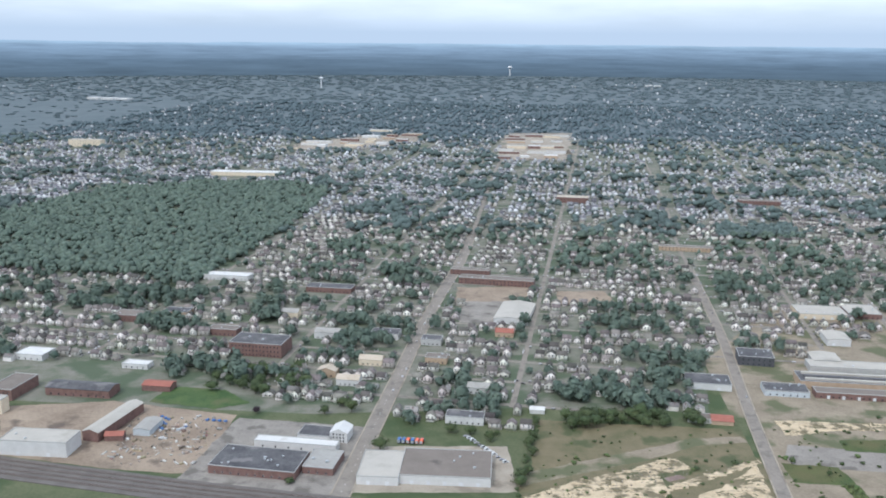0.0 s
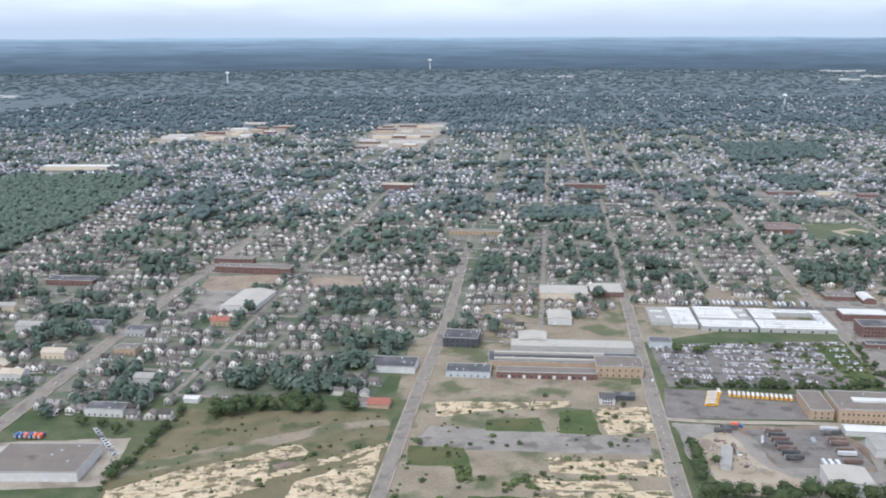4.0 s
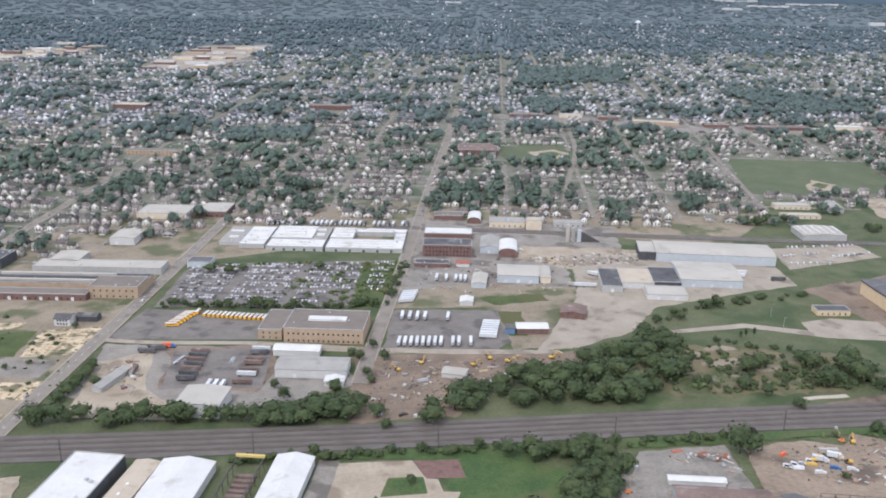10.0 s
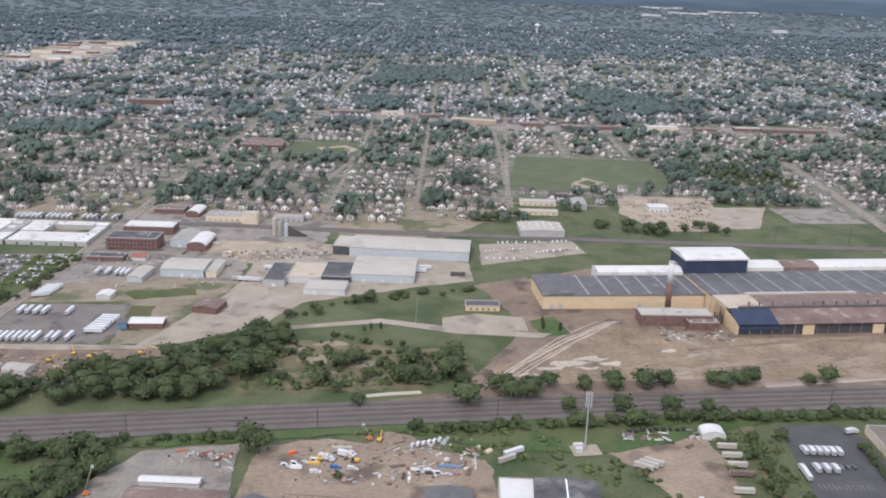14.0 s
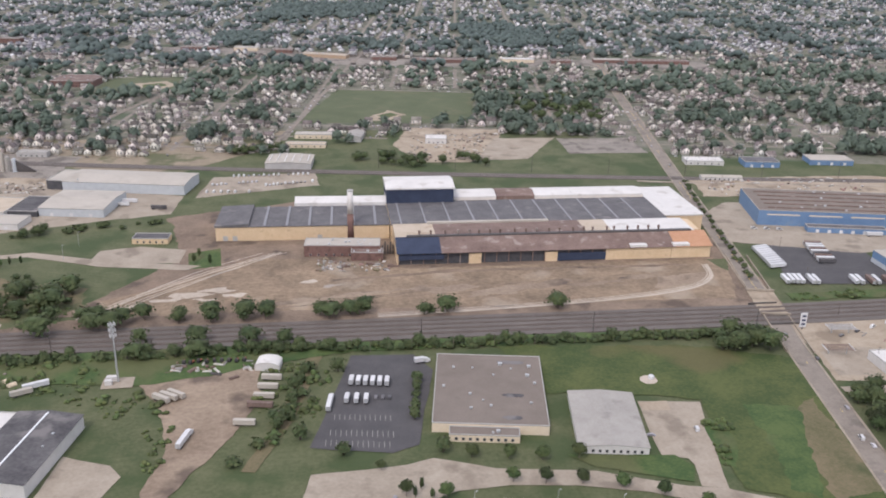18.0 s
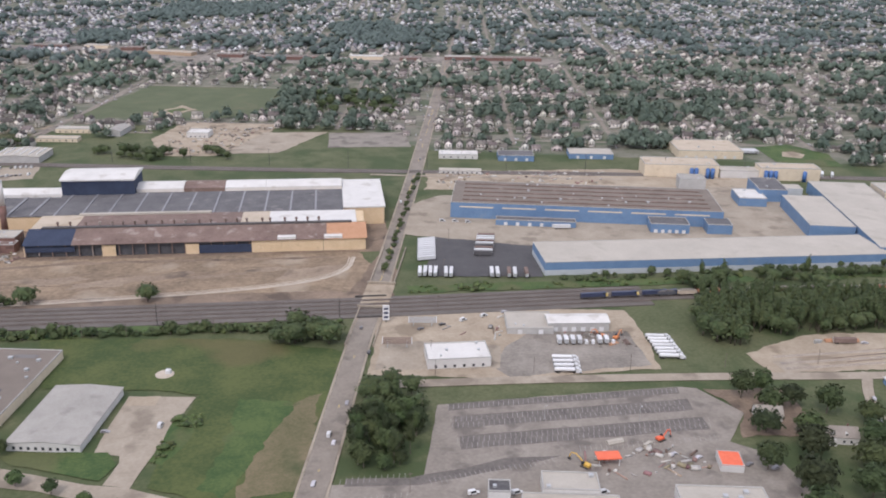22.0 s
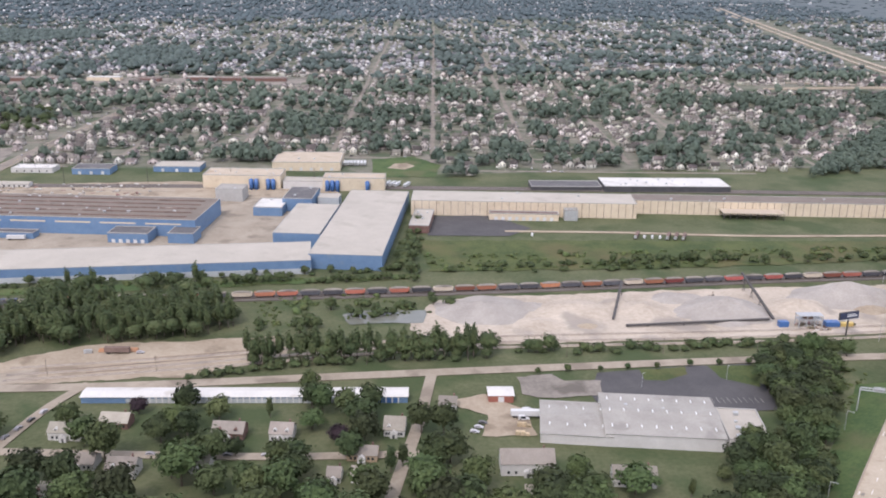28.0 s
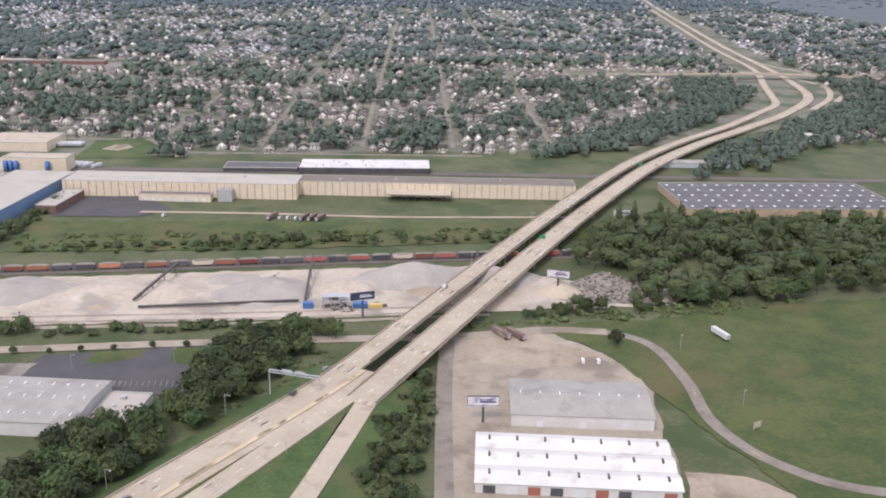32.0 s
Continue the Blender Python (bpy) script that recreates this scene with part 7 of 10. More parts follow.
for k, (x, y) in enumerate(((1951, 364), (2018, 353), (2035, 338), (2013, 377), (1918, 323), (1941, 337), (1953, 339), (1949, 304), (1964, 315), (1982, 289), (1904, 302), (2003, 309), (2028, 308), (2064, 325), (2065, 295), (2054, 273), (1996, 280), (2012, 274), (2032, 277), (1996, 303), (2073, 297), (2125, 271), (2214, 260), (2211, 241), (2224, 245))):
    plant((0, 1, 2)[k % 3], x, y, (1.35, 1.15, 1.25, 1.05)[k % 4], "neighbourhood trees")
grove([(1870, 250), (2120, 236), (2126, 262), (1985, 276), (1880, 300)], 18, [0, 1, 2], (1.25, 1.6), "neighbourhood trees")
grove([(1830, 446), (1822, 480), (1842, 522), (1965, 506), (1972, 478), (1955, 462), (1845, 462)], 230, [5, 5, 5, 5, 1], (0.85, 1.02), "wood beside the railway")
grove([(1836, 548), (1850, 562), (1960, 562), (1970, 535), (1850, 512)], 22, [1, 5, 0], (0.8, 1.1), "wood beside the railway")
for k in range(6):
    plant(3, 1818 + 5 * k + tree_rng.uniform(-3, 3), 456 + tree_rng.uniform(-10, 22), 1.35, "wood beside the railway")
tree_row(1980, 419, 2118, 410, 66, [5, 5, 5, 5, 1], (0.85, 1.02), "line of poplars", 4)
tree_row(1980, 415, 2118, 406, 20, [6, 8], (0.8, 1.3), "bushes under the poplars", 3)
tree_row(1945, 405, 2030, 414, 12, [6], (0.8, 1.3), "bushes by the road")
tree_row(2135, 411, 2160, 408, 7, [0, 6], (0.6, 0.9), "trees by the sidings")
tree_row(2165, 405, 2330, 396, 34, [6], (0.8, 1.5), "bushes by the sidings", 4)
tree_row(1990, 470, 2100, 500, 30, [6, 8], (0.8, 1.5), "bushes round the pond", 14)
tree_row(2090, 545, 2110, 640, 18, [0, 6, 8], (0.7, 1.0), "trees by the blue hall", 6)
tree_row(1755, 572, 2100, 566, 44, [6, 8], (0.7, 1.2), "bushes along the railway", 4)
tree_row(2130, 560, 2330, 545, 40, [6], (0.7, 1.3), "bushes in the meadow", 9)
tree_row(2240, 560, 2560, 532, 46, [6, 8], (0.8, 1.4), "bushes in the meadow", 8)
grove([(2500, 500), (2520, 400), (2560, 385), (2690, 392), (2790, 420), (2790, 520), (2570, 560), (2505, 540)], 240, [0, 1, 2, 1, 5], (1.0, 1.35), "wood beyond the bridge")
grove([(2395, 400), (2400, 385), (2520, 380), (2540, 400)], 26, [0, 6, 8], (0.6, 1.0), "trees along the quarry road")
grove([(2180, 215), (2205, 280), (2245, 305), (2262, 372), (2312, 378), (2300, 345), (2262, 290), (2215, 230)], 96, [0, 1, 2, 2, 6], (0.85, 1.25), "trees along the highway bank")
grove([(2150, 205), (2196, 262), (2232, 262), (2206, 226), (2176, 196)], 22, [0, 1, 2], (0.9, 1.3), "trees along the highway bank")
grove([(1870, 262), (1990, 236), (2120, 224), (2126, 250), (1985, 262), (1880, 284)], 26, [0, 1, 2, 3], (1.2, 1.6), "neighbourhood trees")
grove([(2318, 220), (2330, 262), (2352, 300), (2366, 340), (2368, 300), (2352, 240), (2340, 205)], 84, [6, 6, 8], (0.7, 1.5), "bushes on the slip road bank")
grove([(2288, 330), (2280, 372), (2318, 384), (2330, 376)], 12, [0, 3, 2], (0.7, 1.0), "trees along the highway bank")
plant(0, 2244, 296, 0.9)
plant(0, 2478, 340, 0.8)
tree_row(2130, 381, 2270, 373, 8, [8], (0.6, 0.8), "young trees by the road")
# business park
for x, y in ((1324, 362), (1343, 358), (1378, 366), (1394, 363), (1412, 360), (1431, 355), (1449, 346), (1466, 334), (1348, 398), (1362, 391), (1381, 387), (1398, 384), (1417, 382), (1480, 326), (1496, 318)):
    plant(8, x, y, 1.4, "park trees")
for x, y, k, s in ((1296, 402, 8, 1.3), (1314, 386, 8, 0.9), (1332, 366, 7, 0.7), (1328, 360, 7, 0.7), (1336, 358, 7, 0.65), (1274, 420, 8, 1.5), (1298, 494, 0, 0.9), (1262, 440, 2, 0.8), (1270, 460, 8, 1.2), (1240, 400, 6, 1.5), (1252, 415, 6, 1.5)):
    plant(k, x, y, s, "park trees")
tree_row(1345, 480, 1337, 430, 11, [8, 6], (0.7, 1.1), "planted strip in the truck lot", 0.8)
tree_row(1280, 500, 1262, 420, 14, [6, 8], (0.9, 1.4), "hedge beside the truck lot", 3)
grove([(1588, 345), (1588, 378), (1599, 424), (1624, 424), (1625, 383), (1614, 342)], 62, [5, 1, 0, 1, 6], (0.65, 0.95), "clump of trees by the road")
grove([(1540, 490), (1545, 505), (1580, 508), (1588, 482)], 14, [0, 1, 1], (1.0, 1.3), "trees by the railway bridge")
tree_row(1290, 524, 1570, 510, 66, [6, 6, 8], (0.9, 1.5), "hedge along the railway", 3)
tree_row(1060, 532, 1300, 524, 52, [6, 6, 8], (0.9, 1.5), "hedge along the railway", 4)
tree_row(640, 536, 960, 534, 60, [6, 6, 8], (0.8, 1.3), "hedge along the railway", 3.5)
tree_row(1170, 528, 1300, 522, 8, [0, 2], (0.6, 0.8), "trees along the railway", 3)
for x, y, k, s in ((1156, 582, 2, 0.8), (1194, 578, 0, 0.85), (1216, 575, 0, 0.75), (1238, 577, 0, 0.8), (1253, 576, 1, 0.8), (1290, 579, 0, 0.7), (1300, 578, 0, 0.7), (1311, 577, 2, 0.75), (1321, 577, 1, 0.7), (1368, 574, 6, 1.3), (1381, 574, 0, 0.65), (1460, 572, 2, 0.7), (1130, 588, 2, 0.7), (962, 516, 1, 1.35), (968, 514, 0, 1.5), (1014, 481, 6, 1.0), (1069, 602, 1, 1.15), (1066, 606, 0, 1.1), (1103, 612, 2, 1.45), (1098, 606, 1, 1.1), (1106, 566, 2, 1.5), (1032, 572, 0, 1.0), (1018, 594, 0, 0.9), (1139, 572, 2, 0.9), (1150, 571, 2, 0.9), (1173, 526, 2, 1.0), (1211, 524, 2, 1.1), (771, 572, 1, 1.15), (766, 574, 0, 1.0), (704, 624, 1, 0.9), (724, 682, 1, 0.7), (743, 681, 0, 0.9), (731, 641, 0, 0.7), (738, 570, 0, 0.75), (1100, 632, 2, 1.2), (1072, 648, 2, 1.0), (1082, 606, 2, 1.1), (1046, 700, 7, 0.7), (1052, 703, 7, 0.7), (1060, 704, 7, 0.7)):
    plant(k, x, y, s * (1.35 if 1120 < x < 1500 and 560 < y < 600 and k < 6 else 1.0), "lineside trees")
for k, (x, y) in enumerate([(1110, 643), (1108, 593), (1139, 590), (1170, 587), (1195, 583), (1216, 582), (1239, 580), (1255, 586), (1296, 574), (1317, 579), (1363, 571), (1380, 573), (1460, 569), (1173, 549), (1210, 545), (1244, 542), (1266, 533), (1076, 634)]):
    plant((2, 0, 2)[k % 3], x, y, (1.15, 1.0, 1.1)[k % 3], "lineside trees")
grove([(1010, 640), (1060, 660), (1115, 640), (1120, 600), (1000, 596)], 24, [6, 6, 8, 2], (0.7, 1.2), "scrub bushes")
grove([(760, 590), (820, 625), (900, 662), (962, 706), (985, 690), (975, 640), (925, 588)], 105, [0, 1, 2], (0.9, 1.3), "belt of trees by the demolition site")
grove([(955, 700), (1000, 760), (1060, 790), (1070, 780), (1000, 735), (985, 690)], 20, [0, 6, 8], (0.7, 1.0), "belt of trees by the yard")
grove([(1068, 790), (1160, 800), (1165, 790), (1080, 772)], 14, [6], (0.9, 1.4), "bushes along the bank")
grove([(498, 590), (506, 612), (545, 606), (640, 596), (720, 602), (735, 586)], 34, [0, 1, 2], (0.85, 1.25), "trees along the railway")
tree_row(512, 628, 522, 690, 9, [0, 2], (0.7, 0.9), "street trees", 3)
for x, y in ((530, 655), (660, 640), (668, 622), (690, 612), (718, 690), (728, 655), (735, 705)):
    plant(0, x, y, 0.75, "yard trees")
tree_row(548, 818, 700, 798, 34, [6, 6, 8, 0], (0.7, 1.1), "hedge behind the bus yard", 3)
tree_row(700, 800, 752, 806, 14, [6, 8], (0.8, 1.2), "hedge behind the bus yard", 5)
tree_row(755, 820, 780, 925, 20, [6, 6, 8], (0.8, 1.2), "hedge along the yard street", 4)
for x, y in ((600, 905), (612, 915), (690, 912), (580, 912)):
    plant(2, x, y, 0.85, "yard trees")
grove([(806, 528), (868, 530), (885, 505), (868, 478), (842, 452), (832, 462), (850, 488), (852, 512), (812, 520)], 40, [0, 2, 1], (0.75, 1.1), "trees by the stream")
plant(2, 816, 462, 1.0, "trees by the stream")
plant(8, 749, 500, 1.0, "trees by the stream")
plant(7, 727, 480, 0.6, "trees by the stream")
grove([(962, 694), (1000, 700), (1060, 690), (1115, 640), (1120, 600), (960, 600)], 90, [6, 6, 8], (0.5, 1.2), "scrub bushes")
grove([(650, 576), (720, 582), (706, 604), (655, 600)], 20, [1, 0, 2], (0.8, 1.15), "trees by the truck yard")
for x, y, k in ((300, 703, 8), (322, 680, 8), (382, 700, 6), (345, 640, 6), (470, 700, 6), (480, 735, 6), (392, 645, 6), (440, 655, 6), (420, 800, 6), (300, 640, 6), (360, 620, 6), (330, 600, 6), (455, 690, 8), (486, 770, 8), (250, 700, 6), (215, 690, 6), (180, 640, 6), (140, 610, 6)):
    plant(k, x, y, 0.9, "self-sown bushes")
grove([(300, 590), (480, 590), (500, 700), (470, 760), (310, 800)], 44, [6], (0.35, 0.75), "self-sown bushes")
grove([(60, 600), (255, 592), (275, 770), (95, 780)], 22, [6], (0.35, 0.7), "self-sown bushes")
grove([(112, 770), (120, 800), (240, 800), (250, 772)], 34, [0, 1, 2], (0.8, 1.1), "belt of trees by the field")
tree_row(62, 640, 92, 790, 22, [0, 6, 8], (0.7, 1.0), "trees beside the field", 3)
grove([(-240, 860), (-230, 905), (-150, 920), (-130, 860), (-180, 840)], 34, [0, 1, 2, 3], (0.8, 1.1), "park trees by the brick school")
for x, y, k, s in ((-52, 722, 2, 1.0), (-110, 800, 0, 1.0), (-95, 820, 2, 1.0), (-85, 806, 1, 1.0), (-120, 660, 6, 1.4), (10, 760, 2, 0.9), (45, 742, 0, 1.0), (28, 756, 0, 0.9), (52, 755, 8, 1.0), (-175, 800, 4, 1.0)):
    plant(k, x, y, s, "street trees")
tree_row(1625, 600, 1690, 880, 26, [6, 8], (0.7, 1.0), "hedge beside the main road", 1.5)
grove([(1400, 960), (1330, 1000), (1330, 1020), (1480, 990), (1490, 960)], 26, [0, 1, 2], (0.7, 1.0), "trees by the second railway")
grove([(1180, 1040), (1260, 1060), (1260, 1045), (1190, 1025)], 12, [0, 2], (0.8, 1.0), "trees by the second railway")
grove([(1580, 1180), (1600, 1330), (1720, 1300), (1700, 1160)], 46, [0, 1, 2], (0.9, 1.2), "park wood")

for x, y in [(1197, 704), (1207, 685), (1194, 691)]:
    plant(7, x, y, 0.9, "conifers by the mill gate")

# ---- distant trees and houses, joined ----
loose_shapes = []
for seed, wide, low, high, clumps, size in ((11, 5.2, 1.2, 11.5, 9, 2.6), (12, 5.8, 1.6, 15.0, 11, 2.8), (13, 6.6, 1.4, 11.0, 11, 2.7), (14, 5.2, 1.6, 12.5, 9, 2.5), (15, 3.6, 1.4, 8.0, 7, 2.0), (16, 2.7, 4.5, 20.0, 11, 2.1), (17, 2.6, 0.1, 3.6, 5, 1.5), (18, 1.8, 0.8, 10.5, 7, 1.4), (19, 2.6, 1.0, 6.2, 6, 1.5)):
    loose_shapes.append(template(crown(bmesh.new(), seed, wide * 1.08, low, high, 60 if seed == 17 else 150, 0.34 + size * 0.2)))
weeds = []
for poly, n in (([(1091, 543), (1154, 537), (1156, 493), (1195, 474), (1207, 440), (1204, 386), (1195, 383), (1196, 427), (1178, 444), (1153, 468), (1106, 485), (1060, 530)], 420), ([(1252, 505), (1300, 515), (1280, 430), (1255, 395), (1246, 420)], 160), ([(640, 541), (1590, 520), (1590, 510), (1300, 518), (1050, 530), (640, 534)], 500), ([(1640, 575), (2100, 556), (2100, 546), (1640, 562)], 200), ([(950, 600), (1120, 600), (1100, 650), (960, 690)], 260), ([(290, 590), (500, 580), (510, 700), (500, 800), (310, 800)], 70), ([(325, 664), (338, 662), (338, 638), (327, 640)], 40), ([(640, 806), (736, 802), (770, 932), (670, 934)], 230), ([(556, 925), (680, 928), (680, 938), (560, 938)], 60), ([(361, 635), (380, 644), (384, 624), (364, 621)], 60), ([(379, 594), (470, 592), (470, 600), (381, 604)], 30), ([(385, 643), (490, 634), (490, 630), (385, 637)], 50), ([(268, 590), (276, 590), (300, 720), (294, 720)], 50), ([(60, 600), (255, 592), (275, 770), (95, 780)], 70), ([(2110, 560), (2560, 535), (2560, 560), (2110, 600)], 420), ([(1990, 470), (2100, 480), (2090, 520), (1980, 520)], 160), ([(2311, 190), (2360, 300), (2345, 290), (2300, 200)], 160), ([(2200, 225), (2262, 300), (2290, 345), (2312, 380), (2325, 350), (2262, 288), (2212, 237)], 220), ([(1490, 362), (1508, 390), (1510, 410), (1496, 408)], 50), ([(735, 930), (785, 930), (752, 796), (718, 800)], 160), ([(2400, 378), (2560, 372), (2640, 388), (2560, 396), (2400, 392)], 260)):
    xs, ys = [c[0] for c in poly], [c[1] for c in poly]
    for _ in range(n * 3):
        x, y = tree_rng.uniform(min(xs), max(xs)), tree_rng.uniform(min(ys), max(ys))
        if n > 0 and inside(x, y, poly) and noise.noise((x * 0.05, y * 0.05, 5)) > -0.1:
            n -= 1
            s = tree_rng.uniform(0.18, 0.55) * tree_rng.choice((1, 1, 1, 2))
            weeds.append((x, y, ground_z(x, y) - 0.1, tree_rng.uniform(0, 6.28), s * 1.3, s * 0.8, 0))
tagged(scatter("weeds", [template(lobes(bmesh.new(), 90, 3, 2.0, 0.6, 2.2, 1.6, 1, 0.7))], weeds, M["leaf_weeds"], True), "rank green weeds and low scrub", "weeds", kind="stuff")
tagged(scatter("lineside_trees", loose_shapes, LOOSE, M["leaf_hedge"], True), "trees, hedges and bushes along railway and yards", "trees", kind="stuff")
tagged(scatter("lineside_trunks", [template(tube(bmesh.new(), (0, 0, -0.3), (0.1, 0, 6), 0.34, 0.16, 6))], [(x, y, z, a, s, h, 0) for x, y, z, a, s, h, k in LOOSE if k != 6], M["bark"]), "trunks of the lineside trees", "trees", kind="stuff")
near_tree = [template(crown(bmesh.new(), 40 + k, 5.4, 0.8, 11.0, 46, 1.5)) for k in range(4)]
far_tree = [template(lobes(bmesh.new(), 60 + k, 3, 3.9, 3.4, 8.2, 3.4, 1, 0.5)) for k in range(4)]
canopy = [template(lobes(bmesh.new(), 66 + k, 2, 4.4, 3.8, 7.6, 4.2, 1, 0.6)) for k in range(4)] + [template(lobes(bmesh.new(), 76 + k, 1, 0.5, 4.6, 5.0, 5.0, 1, 0.7)) for k in range(4)]


def plain_house(w, d, h, rise, cross):
    body = gable_body(w, d, h, "y", rise)
    roof = bmesh.new()
    for side in (-1, 1):
        roof.faces.new([roof.verts.new(p) for p in ((side * (w / 2 + 0.4), -d / 2 - 0.4, h), (0, -d / 2 - 0.4, h + rise + 0.3), (0, d / 2 + 0.4, h + rise + 0.3), (side * (w / 2 + 0.4), d / 2 + 0.4, h))])
    return template(body), template(roof)


def house_shape(w, d, h, rise, cross):
    """Walls and roof of a pitched house with a front porch, as two triangle templates."""
    body = gable_body(w, d, h, "y", rise)
    box(body, -w * 0.42, w * 0.42, -d / 2 - 1.8, -d / 2, 0, h * 0.36)
    roof = prism(bmesh.new(), [(-w / 2 - 0.4, h - 0.2), (0, h + rise + 0.05), (w / 2 + 0.4, h - 0.2), (w / 2 + 0.4, h), (0, h + rise + 0.3), (-w / 2 - 0.4, h)], -d / 2 - 0.4, d / 2 + 0.4)
    box(roof, -w * 0.46, w * 0.46, -d / 2 - 2.1, -d / 2, h * 0.36, h * 0.41)
    if cross:
        box(body, w / 2, w / 2 + 2.6, -d * 0.2, d * 0.25, 0, h * 0.5)
        box(roof, w / 2, w / 2 + 2.9, -d * 0.24, d * 0.29, h * 0.5, h * 0.56)
    box(roof, w * 0.18, w * 0.18 + 0.7, d * 0.1, d * 0.1 + 0.7, h, h + rise + 0.9)
    return template(body), template(roof)


SIZES = ((7.8, 11, 6.2, 3.6, 0), (8.6, 10, 5.8, 3.4, 1), (7.4, 12, 6.6, 3.8, 0), (12, 8.5, 3.6, 2.8, 0), (9.4, 9, 6.2, 3.0, 1))
HOUSES = [house_shape(*s) for s in SIZES] + [plain_house(*s) for s in SIZES]
BUILT = [o for o in scene.objects if o.type == "EMPTY" and "category" in o and o["category"] in ("building", "factory", "storage building", "warehouse")]
SPOTS = []
for o in BUILT:
    reach = 0.0
    for c in o.children:
        reach = max(reach, max(abs(v) for corner in c.bound_box for v in corner[:2]))
    SPOTS.append((o.location.x, o.location.y, min(reach, 95)))
WOODS = [
    [(-262, 2060), (-275, 1770), (-324, 1430), (-360, 1245), (-455, 1300), (-590, 1310), (-700, 1335), (-900, 1330), (-1050, 1480), (-900, 1720), (-820, 1930), (-771, 2070), (-570, 2165), (-360, 2170)],
    [(500, 1590), (530, 1690), (665, 1690), (655, 1580)],
    [(1700, 1820), (1640, 2150), (1800, 2200), (1860, 1850)],
    [(1120, 1900), (1130, 2060), (1240, 2040), (1230, 1890)],
    [(2560, 800), (2700, 930), (2900, 1100), (2960, 1300), (3060, 1350), (3060, 1200), (2900, 1010), (2740, 870)],
    [(2700, 690), (2760, 780), (2980, 980), (3160, 1090), (3200, 1040), (3000, 880), (2800, 730)],
    [(1180, 2320), (1500, 2400), (1560, 2700), (1250, 2680)],
]
SPARSE = [[(-528, 2857), (-300, 2880), (-90, 3080), (-68, 3319), (-260, 3290), (-470, 3060)], [(163, 2640), (372, 2660), (440, 3000), (496, 3440), (250, 3420), (200, 3000)]]
OPEN = [c for c, z in AREAS if c not in SPARSE and len(c) > 4 or abs(c[0][0] - c[1][0]) > 7]
EDGE_X = [-2500, -460, -330, -230, -150, -60, 60, 100, 260, 300, 440, 450, 560, 830, 860, 1000, 1280, 1330, 1600, 1700, 1720, 1940, 2120, 2140, 2330, 2460, 2560, 2700, 4500]
EDGE_Y = [1000, 940, 920, 880, 850, 790, 775, 815, 800, 960, 950, 985, 1080, 1080, 1060, 1030, 1040, 1080, 1110, 1000, 960, 960, 960, 880, 860, 835, 830, 830, 850]
STREETS_U = [-2080, -1850, -1620, -1390, -1160, -930, -700, -557, -337, -200, -73, 160, 268, 376, 490, 605, 715, 825, 932, 1054, 1162, 1265, 1400, 1505, 1620, 1745, 1860, 1980, 2095, 2208, 2310, 2425, 2540, 2655, 2770, 2885, 3000, 3115, 3230, 3345, 3460, 3575]
town_rng = random.Random(5)
house_rows, tree_rows, canopy_rows, mid_rows, near_houses, wood_rows = [], [], [], [], [], []


def clear_of(x, y, pad):
    if any((x - a) ** 2 + (y - b) ** 2 < (r + pad) ** 2 for a, b, r in SPOTS if abs(x - a) < 110 and abs(y - b) < 110):
        return False
    return True


def highway_near(x, y, pad):
    return any((x - p.x - 14) ** 2 + (y - p.y + 10) ** 2 < pad * pad for p in hw_line[40:]) or any((x - p.x) ** 2 + (y - p.y) ** 2 < pad * pad for p in hw_east[50:] + cross_line)


def on_road(x, y, pad):
    return any(ys[0] < y < ys[-1] and abs(x - np.interp(y, ys, xs)) < half + pad for ys, xs, half in CORRIDORS)


def open_ground(x, y):
    return any(inside(x, y, c) for c in OPEN)


row_v = 640
